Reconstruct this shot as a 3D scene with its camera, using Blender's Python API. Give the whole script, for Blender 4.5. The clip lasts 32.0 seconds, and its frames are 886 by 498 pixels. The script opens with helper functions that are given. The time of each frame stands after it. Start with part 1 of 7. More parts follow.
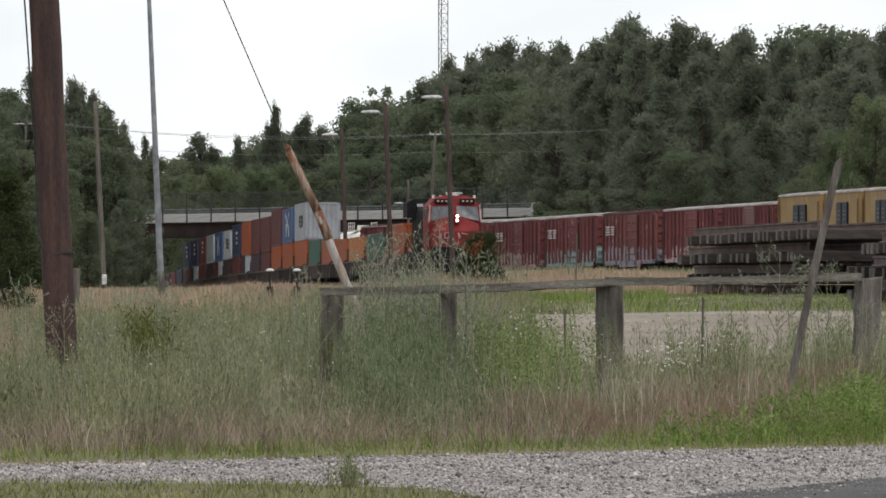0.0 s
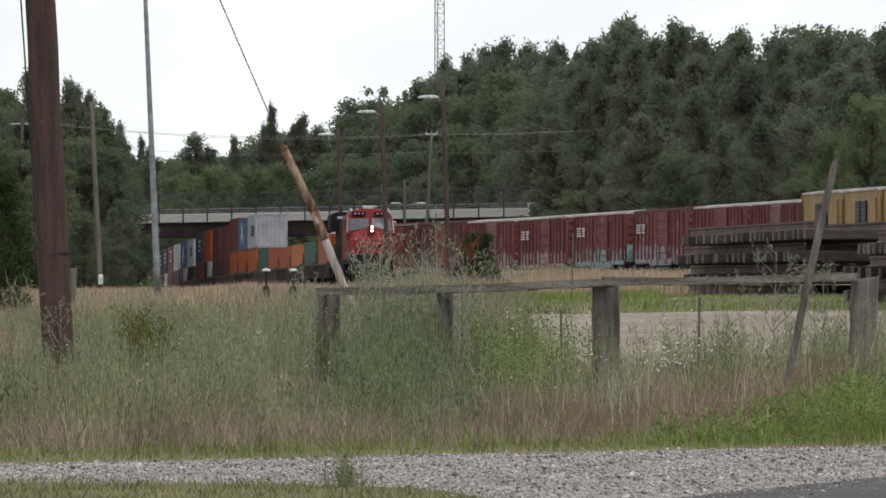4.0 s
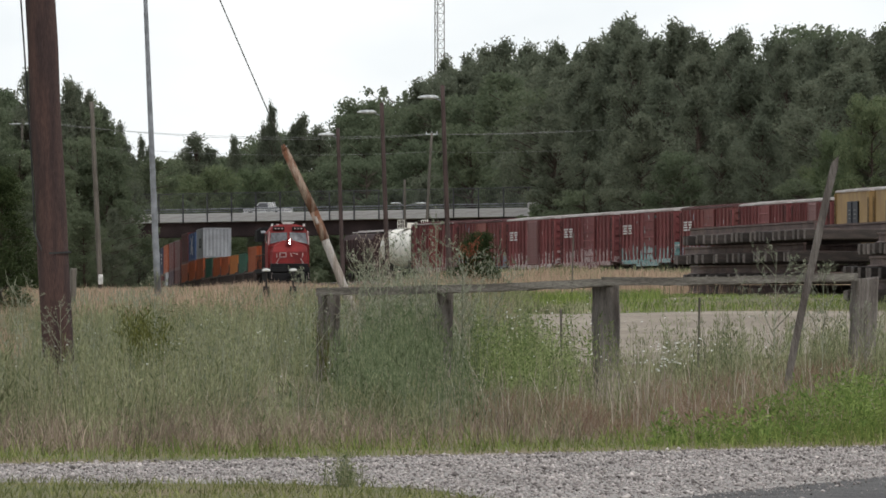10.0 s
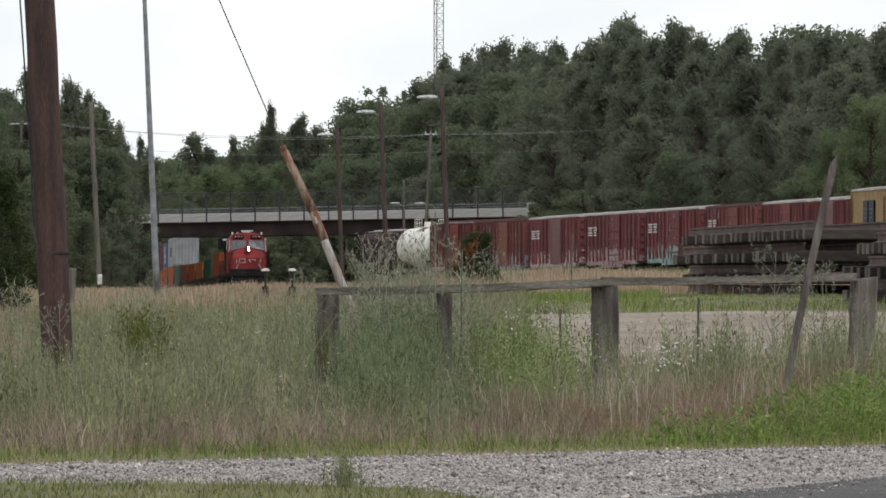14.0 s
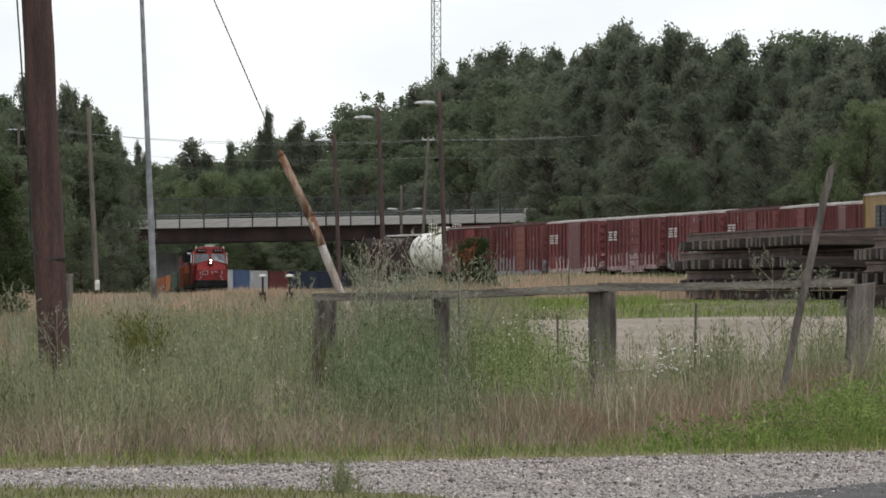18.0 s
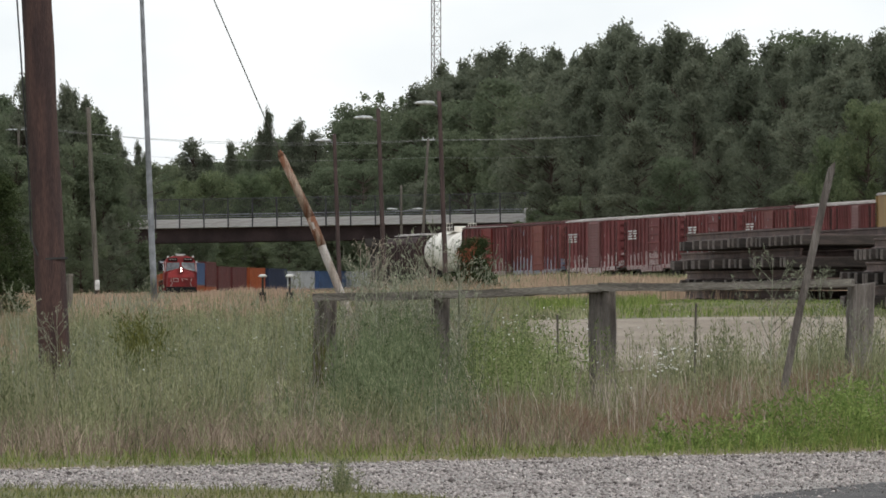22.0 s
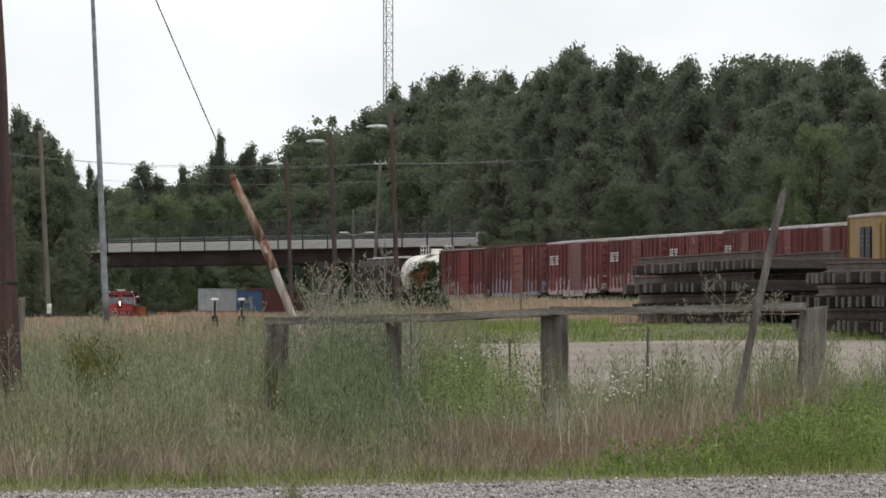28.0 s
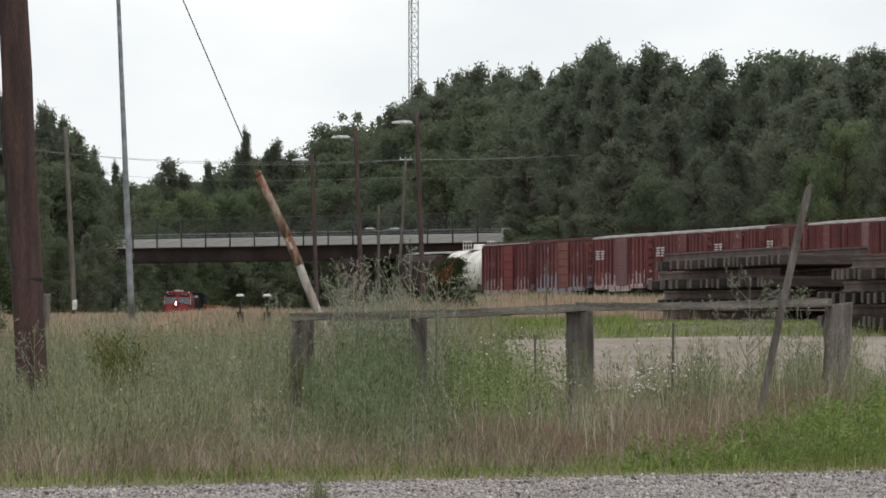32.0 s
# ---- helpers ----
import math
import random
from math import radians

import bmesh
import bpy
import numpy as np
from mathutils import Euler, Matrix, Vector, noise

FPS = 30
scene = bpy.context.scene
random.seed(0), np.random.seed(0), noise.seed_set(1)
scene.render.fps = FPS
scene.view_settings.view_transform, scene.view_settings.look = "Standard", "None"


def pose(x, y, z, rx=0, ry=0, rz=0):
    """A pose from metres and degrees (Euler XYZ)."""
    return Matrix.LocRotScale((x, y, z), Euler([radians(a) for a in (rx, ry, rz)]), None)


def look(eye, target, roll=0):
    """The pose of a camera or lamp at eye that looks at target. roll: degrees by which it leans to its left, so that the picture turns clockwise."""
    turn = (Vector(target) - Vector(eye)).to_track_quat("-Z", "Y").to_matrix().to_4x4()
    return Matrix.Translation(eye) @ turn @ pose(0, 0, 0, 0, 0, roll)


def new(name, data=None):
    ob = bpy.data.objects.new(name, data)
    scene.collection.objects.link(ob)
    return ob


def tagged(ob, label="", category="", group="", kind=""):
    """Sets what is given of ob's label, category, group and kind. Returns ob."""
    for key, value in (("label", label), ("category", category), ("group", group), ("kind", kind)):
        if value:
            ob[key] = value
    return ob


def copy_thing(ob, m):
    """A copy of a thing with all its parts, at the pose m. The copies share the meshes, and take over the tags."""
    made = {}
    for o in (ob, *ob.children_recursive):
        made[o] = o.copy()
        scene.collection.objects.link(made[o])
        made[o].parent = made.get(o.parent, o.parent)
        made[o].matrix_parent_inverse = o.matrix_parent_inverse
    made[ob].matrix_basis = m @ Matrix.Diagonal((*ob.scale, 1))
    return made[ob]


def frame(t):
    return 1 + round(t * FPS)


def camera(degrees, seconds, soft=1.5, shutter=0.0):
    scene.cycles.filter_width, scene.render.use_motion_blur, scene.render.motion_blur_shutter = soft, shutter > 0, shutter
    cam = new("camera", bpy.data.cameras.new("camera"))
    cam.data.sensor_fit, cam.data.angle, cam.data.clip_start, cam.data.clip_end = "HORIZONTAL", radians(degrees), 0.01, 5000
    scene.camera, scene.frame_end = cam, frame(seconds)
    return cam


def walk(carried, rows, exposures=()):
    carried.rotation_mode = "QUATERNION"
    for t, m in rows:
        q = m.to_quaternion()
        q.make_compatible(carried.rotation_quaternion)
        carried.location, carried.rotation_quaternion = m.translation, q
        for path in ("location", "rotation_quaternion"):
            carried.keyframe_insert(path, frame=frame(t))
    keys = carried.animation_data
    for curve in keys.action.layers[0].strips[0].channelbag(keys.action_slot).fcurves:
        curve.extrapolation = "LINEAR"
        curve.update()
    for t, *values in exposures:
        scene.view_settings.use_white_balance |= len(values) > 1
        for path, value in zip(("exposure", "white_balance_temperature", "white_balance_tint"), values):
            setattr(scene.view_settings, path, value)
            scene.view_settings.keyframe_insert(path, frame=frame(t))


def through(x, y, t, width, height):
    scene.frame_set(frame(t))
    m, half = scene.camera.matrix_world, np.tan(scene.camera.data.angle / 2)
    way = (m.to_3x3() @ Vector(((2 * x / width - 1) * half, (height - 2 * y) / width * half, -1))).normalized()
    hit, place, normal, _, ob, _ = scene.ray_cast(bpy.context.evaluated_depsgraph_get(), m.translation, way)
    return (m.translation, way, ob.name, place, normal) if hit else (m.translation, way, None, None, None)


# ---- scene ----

# ---------------------------------------------------------------- camera
cam = camera(6.0, 32.0, soft=1.65)
EYE = (0.0, 0.0, 1.4)


def aim(yaw, tilt):
    """The camera on its tripod: yaw to the left and tilt upwards, in degrees."""
    return pose(EYE[0], EYE[1], EYE[2], 90.149 + tilt, 0, yaw)


walk(cam, [
    (0.0, aim(0.0249, 0.0000)), (0.5, aim(0.0228, 0.0000)), (1.0, aim(0.0174, 0.0000)), (1.5, aim(0.0075, 0.0000)), (2.0, aim(0.0000, 0.0000)),
    (3.5, aim(0.0000, 0.0000)), (5.5, aim(0.0000, 0.0000)), (9.5, aim(0.0000, 0.0000)), (13.5, aim(0.0000, 0.0000)), (14.0, aim(-0.0058, 0.0000)), (14.5, aim(-0.0535, 0.0477)),
    (15.3, aim(-0.0415, 0.0436)), (16.5, aim(-0.0236, 0.0382)), (17.0, aim(-0.0236, 0.0382)), (20.0, aim(-0.0236, 0.0382)), (24.5, aim(-0.0236, 0.0382)),
    (26.5, aim(-0.0726, 0.0535)), (27.0, aim(-0.4041, 0.2240)), (27.5, aim(-0.3369, 0.1780)), (28.0, aim(-0.3485, 0.1991)),
    (28.5, aim(-0.3120, 0.1780)), (29.0, aim(-0.1626, 0.1780)), (29.5, aim(-0.1033, 0.1838)), (30.0, aim(-0.1684, 0.1722)),
    (30.5, aim(-0.1763, 0.1722)), (31.0, aim(-0.1763, 0.1722)), (32.0, aim(-0.1763, 0.1722))],
    exposures=((0.0, 0.0), (25.0, 0.0), (28.0, -0.06), (29.0, -0.07), (30.0, -0.09), (32.0, -0.09)))

# ---------------------------------------------------------------- light
SUN_ELEV, SUN_ROT = 58.0, 150.0
world = bpy.data.worlds.new("overcast_sky")
scene.world = world
world.use_nodes = True
wn, wl = world.node_tree.nodes, world.node_tree.links
wn.clear()
w_out = wn.new("ShaderNodeOutputWorld")
w_bg = wn.new("ShaderNodeBackground")
w_sky = wn.new("ShaderNodeTexSky")
w_sky.sky_type = 'NISHITA'
w_sky.sun_disc = False
w_sky.sun_elevation = radians(SUN_ELEV)
w_sky.sun_rotation = radians(SUN_ROT)
w_co = wn.new("ShaderNodeTexCoord")
w_map = wn.new("ShaderNodeMapping")
w_map.inputs["Scale"].default_value = (20.0, 20.0, 44.0)
w_noise = wn.new("ShaderNodeTexNoise")
w_noise.inputs["Scale"].default_value = 1.0
w_noise.inputs["Detail"].default_value = 4.0
w_ramp = wn.new("ShaderNodeValToRGB")
w_ramp.color_ramp.elements[0].position = 0.34
w_ramp.color_ramp.elements[0].color = (6.7, 7.15, 7.5, 1)
w_ramp.color_ramp.elements[1].position = 0.70
w_ramp.color_ramp.elements[1].color = (8.5, 8.65, 8.7, 1)
w_mix = wn.new("ShaderNodeMixRGB")
w_mix.inputs[0].default_value = 0.93
wl.new(w_co.outputs["Generated"], w_map.inputs["Vector"])
wl.new(w_map.outputs[0], w_noise.inputs["Vector"])
wl.new(w_noise.outputs[0], w_ramp.inputs[0])
wl.new(w_sky.outputs[0], w_mix.inputs[1])
wl.new(w_ramp.outputs[0], w_mix.inputs[2])
wl.new(w_mix.outputs[0], w_bg.inputs[0])
w_bg.inputs[1].default_value = 0.13
wl.new(w_bg.outputs[0], w_out.inputs[0])

sun_data = bpy.data.lights.new("sun", 'SUN')
sun_data.energy = 1.35
sun_data.angle = radians(14)
sun_data.color = (1.0, 0.96, 0.9)
sun = new("sun", sun_data)
sun.matrix_world = look((0, 0, 50), Vector((0, 0, 50)) + Vector((-math.sin(radians(SUN_ROT)) * math.cos(radians(SUN_ELEV)),
                                                       -math.cos(radians(SUN_ROT)) * math.cos(radians(SUN_ELEV)), -math.sin(radians(SUN_ELEV)))))


# ---------------------------------------------------------------- materials
def mat(name, col, rough=0.7, metal=0.0, var=0.25, scale=4.0, bump=0.15, col2=None, rand=0.0, fine=12.0, stretch=(1, 1, 1), spec=0.3, amount=0.5):
    """A surface with stains at one scale, grain at another, and relief. col2: the colour of the stains."""
    m = bpy.data.materials.new(name)
    m.use_nodes = True
    n, l = m.node_tree.nodes, m.node_tree.links
    b = n["Principled BSDF"]
    b.inputs["Roughness"].default_value = rough
    b.inputs["Metallic"].default_value = metal
    b.inputs["Specular IOR Level"].default_value = spec
    co = n.new("ShaderNodeTexCoord")
    mp = n.new("ShaderNodeMapping")
    mp.inputs["Scale"].default_value = stretch
    l.new(co.outputs["Object"], mp.inputs[0])
    big = n.new("ShaderNodeTexNoise")
    big.inputs["Scale"].default_value = scale
    big.inputs["Detail"].default_value = 5
    small = n.new("ShaderNodeTexNoise")
    small.inputs["Scale"].default_value = scale * fine
    small.inputs["Detail"].default_value = 4
    l.new(mp.outputs[0], big.inputs["Vector"])
    l.new(mp.outputs[0], small.inputs["Vector"])
    if col2 is None:
        col2 = tuple(c * 0.55 for c in col)
    ramp = n.new("ShaderNodeValToRGB")
    ramp.color_ramp.elements[0].position = amount - 0.12
    ramp.color_ramp.elements[1].position = amount + 0.16
    ramp.color_ramp.elements[0].color = (*col2, 1)
    ramp.color_ramp.elements[1].color = (*col, 1)
    l.new(big.outputs[0], ramp.inputs[0])
    hsv = n.new("ShaderNodeHueSaturation")
    val = n.new("ShaderNodeMapRange")
    val.inputs[3].default_value = 1 - var
    val.inputs[4].default_value = 1 + var
    val.inputs[1].default_value = 0.3
    val.inputs[2].default_value = 0.7
    l.new(small.outputs[0], val.inputs[0])
    l.new(ramp.outputs[0], hsv.inputs["Color"])
    if rand:
        info = n.new("ShaderNodeObjectInfo")
        mr = n.new("ShaderNodeMapRange")
        mr.inputs[3].default_value = 1 - rand
        mr.inputs[4].default_value = 1 + rand
        l.new(info.outputs["Random"], mr.inputs[0])
        mul = n.new("ShaderNodeMath")
        mul.operation = 'MULTIPLY'
        l.new(mr.outputs[0], mul.inputs[0])
        l.new(val.outputs[0], mul.inputs[1])
        l.new(mul.outputs[0], hsv.inputs["Value"])
    else:
        l.new(val.outputs[0], hsv.inputs["Value"])
    l.new(hsv.outputs[0], b.inputs["Base Color"])
    if bump:
        bp = n.new("ShaderNodeBump")
        bp.inputs["Strength"].default_value = bump
        bp.inputs["Distance"].default_value = 0.03
        l.new(small.outputs[0], bp.inputs["Height"])
        l.new(bp.outputs[0], b.inputs["Normal"])
    return m


def leafy(name, col, col2, rough=0.75, through=0.25, rand=0.25, patch=0.0):
    """Leaves or blades: each island its own tint between two colours, each plant a little lighter or darker, some light passing."""
    m = bpy.data.materials.new(name)
    m.use_nodes = True
    n, l = m.node_tree.nodes, m.node_tree.links
    b = n["Principled BSDF"]
    b.inputs["Roughness"].default_value = rough
    b.inputs["Specular IOR Level"].default_value = 0.04
    geo = n.new("ShaderNodeNewGeometry")
    info = n.new("ShaderNodeObjectInfo")
    mix = n.new("ShaderNodeMixRGB")
    mix.inputs[1].default_value = (*col, 1)
    mix.inputs[2].default_value = (*col2, 1)
    l.new(geo.outputs["Random Per Island"], mix.inputs[0])
    hsv = n.new("ShaderNodeHueSaturation")
    mr = n.new("ShaderNodeMapRange")
    mr.inputs[3].default_value = 1 - rand
    mr.inputs[4].default_value = 1 + rand
    l.new(info.outputs["Random"], mr.inputs[0])
    if patch:
        # clumps of lighter and darker growth over the ground
        co = n.new("ShaderNodeTexCoord")
        mp = n.new("ShaderNodeMapping")
        mp.inputs["Scale"].default_value = (1.0, 0.45, 0.6)
        l.new(co.outputs["Object"], mp.inputs[0])
        nz = n.new("ShaderNodeTexNoise")
        nz.inputs["Scale"].default_value = 1.6
        nz.inputs["Detail"].default_value = 6
        nz.inputs["Roughness"].default_value = 0.7
        l.new(mp.outputs[0], nz.inputs["Vector"])
        pr = n.new("ShaderNodeMapRange")
        pr.inputs[1].default_value, pr.inputs[2].default_value = 0.34, 0.66
        pr.inputs[3].default_value, pr.inputs[4].default_value = 1 - patch, 1 + patch
        l.new(nz.outputs[0], pr.inputs[0])
        mu = n.new("ShaderNodeMath")
        mu.operation = 'MULTIPLY'
        l.new(mr.outputs[0], mu.inputs[0])
        l.new(pr.outputs[0], mu.inputs[1])
        l.new(mu.outputs[0], hsv.inputs["Value"])
    else:
        l.new(mr.outputs[0], hsv.inputs["Value"])
    mh = n.new("ShaderNodeMapRange")
    mh.inputs[3].default_value = 0.508
    mh.inputs[4].default_value = 0.488
    l.new(info.outputs["Random"], mh.inputs[0])
    l.new(mh.outputs[0], hsv.inputs["Hue"])
    l.new(mix.outputs[0], hsv.inputs["Color"])
    l.new(hsv.outputs[0], b.inputs["Base Color"])
    tr = n.new("ShaderNodeBsdfTranslucent")
    l.new(hsv.outputs[0], tr.inputs[0])
    ms = n.new("ShaderNodeMixShader")
    ms.inputs[0].default_value = through
    l.new(b.outputs[0], ms.inputs[1])
    l.new(tr.outputs[0], ms.inputs[2])
    l.new(ms.outputs[0], n["Material Output"].inputs[0])
    return m


def glow(name, col, strength):
    m = bpy.data.materials.new(name)
    m.use_nodes = True
    b = m.node_tree.nodes["Principled BSDF"]
    b.inputs["Base Color"].default_value = (*col, 1)
    b.inputs["Emission Color"].default_value = (*col, 1)
    b.inputs["Emission Strength"].default_value = strength
    return m


M_SOIL = mat("grassy_soil", (0.10, 0.105, 0.045), 0.95, var=0.3, scale=0.5, col2=(0.16, 0.125, 0.07), bump=0.6, fine=20)
M_GRAVEL = mat("pale_crushed_stone", (0.30, 0.28, 0.265), 0.9, var=0.35, scale=0.9, col2=(0.24, 0.22, 0.205), bump=0.9, fine=24)
M_LOT = mat("sandy_gravel", (0.275, 0.235, 0.19), 0.95, var=0.3, scale=0.35, col2=(0.20, 0.165, 0.13), bump=0.8, fine=26)
M_ASPHALT = mat("asphalt", (0.125, 0.12, 0.118), 0.95, var=0.55, scale=2, col2=(0.085, 0.082, 0.082), bump=0.8, fine=26, spec=0.1)
M_BALLAST = mat("track_ballast", (0.22, 0.20, 0.19), 0.95, var=0.4, scale=2, bump=0.9, fine=10)
M_TIE_END = mat("weathered_tie_end", (0.20, 0.172, 0.158), 0.9, var=0.4, scale=4, col2=(0.085, 0.068, 0.062), rand=0.42, bump=0.4)
M_TIE = mat("weathered_tie", (0.060, 0.046, 0.042), 0.9, var=0.35, scale=3, col2=(0.035, 0.03, 0.027), rand=0.4, bump=0.5, stretch=(1, 6, 6))
M_RAILSTEEL = mat("rusty_rail", (0.135, 0.092, 0.08), 0.75, 0.1, var=0.3, scale=1.3, col2=(0.075, 0.05, 0.045), bump=0.25)
M_POSTWOOD = mat("weathered_timber", (0.205, 0.182, 0.166), 0.9, var=0.32, scale=2.0, col2=(0.105, 0.088, 0.080), rand=0.15, bump=0.7, stretch=(7, 7, 0.7))
M_RAILWOOD = mat("weathered_plank", (0.25, 0.23, 0.20), 0.9, var=0.4, scale=2.2, col2=(0.13, 0.115, 0.10), bump=0.7, stretch=(0.7, 7, 7))
M_POLE = mat("creosoted_pole", (0.088, 0.050, 0.043), 0.88, var=0.32, scale=1.7, col2=(0.046, 0.029, 0.028), bump=0.6, stretch=(6, 6, 0.7), amount=0.47)
M_POLE_GREY = mat("grey_pole", (0.16, 0.14, 0.12), 0.9, var=0.3, scale=1.5, bump=0.4, stretch=(8, 8, 0.5))
M_POLE_BROWN = mat("brown_lamp_pole", (0.088, 0.060, 0.056), 0.9, var=0.3, scale=1.5, bump=0.4, stretch=(8, 8, 0.5))
M_GALV = mat("galvanised_steel", (0.29, 0.30, 0.325), 0.5, 0.4, var=0.06, scale=2, bump=0.05)
M_LINE = mat("line_wire", (0.34, 0.34, 0.34), 0.6, 0.3, var=0.1, bump=0)
M_WIRE = mat("cable", (0.05, 0.05, 0.05), 0.7, var=0.1, bump=0)
M_GUY = mat("guy_wire", (0.09, 0.09, 0.085), 0.6, 0.4, var=0.1, bump=0)
M_CONCRETE = mat("concrete", (0.45, 0.44, 0.435), 0.85, var=0.12, scale=0.7, col2=(0.31, 0.295, 0.285), bump=0.2, stretch=(0.5, 0.5, 8), amount=0.45)
M_GIRDER = mat("weathering_steel", (0.055, 0.035, 0.035), 0.8, 0.1, var=0.2, scale=0.6, bump=0.1)
M_MESH = mat("fence_steel", (0.09, 0.09, 0.095), 0.6, 0.5, var=0.1, bump=0)
M_BARK = mat("bark", (0.10, 0.075, 0.06), 0.95, var=0.35, scale=3, bump=0.6, stretch=(3, 3, 0.6))
M_PINE = leafy("pine_needles", (0.128, 0.146, 0.104), (0.184, 0.202, 0.146), 0.9, 0.6, 0.1)
M_LEAF = leafy("broad_leaves", (0.118, 0.146, 0.092), (0.172, 0.200, 0.128), 0.9, 0.6, 0.1)
M_LEAF_LIGHT = leafy("light_broad_leaves", (0.124, 0.160, 0.088), (0.186, 0.220, 0.124), 0.9, 0.6, 0.12)
M_CEDAR = leafy("cedar_foliage", (0.032, 0.048, 0.021), (0.075, 0.095, 0.042), 0.85, 0.25, 0.1)
M_RED = mat("red_boxcar_paint", (0.255, 0.076, 0.073), 0.75, var=0.22, scale=0.7, col2=(0.135, 0.052, 0.052), bump=0.1, rand=0.3, stretch=(1, 1, 0.35))
M_REDROOF = mat("boxcar_roof", (0.48, 0.465, 0.455), 0.6, 0.2, var=0.15, scale=0.5, col2=(0.34, 0.29, 0.28), bump=0.1)
M_REDROOF2 = mat("red_roof", (0.13, 0.06, 0.06), 0.7, 0.1, var=0.15, scale=0.5, bump=0.1)
M_UNDER = mat("black_running_gear", (0.035, 0.03, 0.028), 0.85, var=0.3, scale=3, bump=0.2)
M_WHEEL = mat("wheel_steel", (0.10, 0.075, 0.065), 0.6, 0.5, var=0.2, scale=4, bump=0.1)
M_WHITE = mat("white_marking", (0.72, 0.70, 0.68), 0.7, var=0.12, scale=3, bump=0.05)
M_TANK = mat("dusty_white_tank", (0.80, 0.77, 0.70), 0.6, var=0.08, scale=0.6, col2=(0.50, 0.46, 0.42), bump=0.08, amount=0.38, stretch=(1.5, 1.5, 0.6))
M_YELLOW = mat("yellow_car_paint", (0.34, 0.22, 0.085), 0.7, var=0.12, scale=0.7, col2=(0.25, 0.155, 0.07), bump=0.1, stretch=(1, 1, 0.4))
M_NAVY = mat("navy_panel", (0.014, 0.016, 0.028), 0.6, var=0.2, scale=2, bump=0.05)
M_HOPPER = mat("brown_hopper_paint", (0.058, 0.031, 0.031), 0.8, var=0.2, scale=0.8, bump=0.1, stretch=(1, 1, 0.4))
M_LOCO = mat("bright_red_engine_paint", (0.20, 0.027, 0.027), 0.75, var=0.2, scale=1.0, col2=(0.10, 0.02, 0.02), spec=0.15, bump=0.05, amount=0.4)
M_BLACK = mat("black_engine_paint", (0.022, 0.021, 0.022), 0.85, var=0.2, scale=1.5, bump=0.05, spec=0.1)
M_GLASS = mat("dark_windscreen", (0.09, 0.09, 0.10), 0.15, var=0.02, bump=0, spec=0.8)
M_LAMP = glow("headlight_glow", (1.0, 0.97, 0.9), 7.0)
M_LAMPHEAD = mat("lamp_head_shell", (0.62, 0.63, 0.64), 0.4, 0.2, var=0.05, bump=0)
M_MARK2 = mat("faded_white_paint", (0.50, 0.40, 0.38), 0.8, var=0.2, scale=5, bump=0.05)


# ---------------------------------------------------------------- mesh tools
def bm_new():
    return bmesh.new()


def box(bm, c, s, rz=0.0, rx=0.0, ry=0.0, bev=0.0):
    r = bmesh.ops.create_cube(bm, size=1.0, matrix=pose(c[0], c[1], c[2], rx, ry, rz) @ Matrix.Diagonal((s[0], s[1], s[2], 1)))
    if bev:
        ed = list({e for v in r["verts"] for e in v.link_edges})
        bmesh.ops.bevel(bm, geom=ed, offset=bev, segments=1, affect='EDGES')


def cyl(bm, a, b, r0, r1=None, n=12, caps=True):
    a, b = Vector(a), Vector(b)
    r1 = r0 if r1 is None else r1
    d = b - a
    m = Matrix.Translation((a + b) / 2) @ d.to_track_quat('Z', 'Y').to_matrix().to_4x4()
    bmesh.ops.create_cone(bm, cap_ends=caps, segments=n, radius1=r0, radius2=r1, depth=d.length, matrix=m)


def loft(bm, rings, close=True):
    """Faces between rings of points with equal counts; the ends are capped."""
    vs = [[bm.verts.new(p) for p in r] for r in rings]
    k = len(vs[0])
    for a, b in zip(vs, vs[1:]):
        for i in range(k):
            bm.faces.new((a[i], a[(i + 1) % k], b[(i + 1) % k], b[i]))
    if close:
        bm.faces.new(list(reversed(vs[0])))
        bm.faces.new(vs[-1])


def data_of(name, bm, material, smooth=False):
    bmesh.ops.recalc_face_normals(bm, faces=bm.faces)
    me = bpy.data.meshes.new(name)
    bm.to_mesh(me)
    bm.free()
    for mm in (material if isinstance(material, (list, tuple)) else [material]):
        me.materials.append(mm)
    if smooth:
        me.polygons.foreach_set("use_smooth", [True] * len(me.polygons))
    return me


def part(name, bm, material, parent=None, label="", smooth=False):
    """One mesh object from a bmesh, or on a mesh that exists, under a thing or a part."""
    me = bm if isinstance(bm, bpy.types.Mesh) else data_of(name, bm, material, smooth)
    ob = new(name, me)
    ob.parent = parent
    if label:
        tagged(ob, label)
    return ob


def place(ob, m):
    ob.matrix_basis = m
    return ob


def from_arrays(name, verts, faces, material):
    me = bpy.data.meshes.new(name)
    me.vertices.add(len(verts))
    me.vertices.foreach_set("co", np.asarray(verts, np.float32).ravel())
    faces = np.asarray(faces, np.int32)
    k = faces.shape[1]
    me.loops.add(faces.size)
    me.loops.foreach_set("vertex_index", faces.ravel())
    me.polygons.add(len(faces))
    me.polygons.foreach_set("loop_start", np.arange(0, faces.size, k, dtype=np.int32))
    me.update(calc_edges=True)
    me.materials.append(material)
    return me


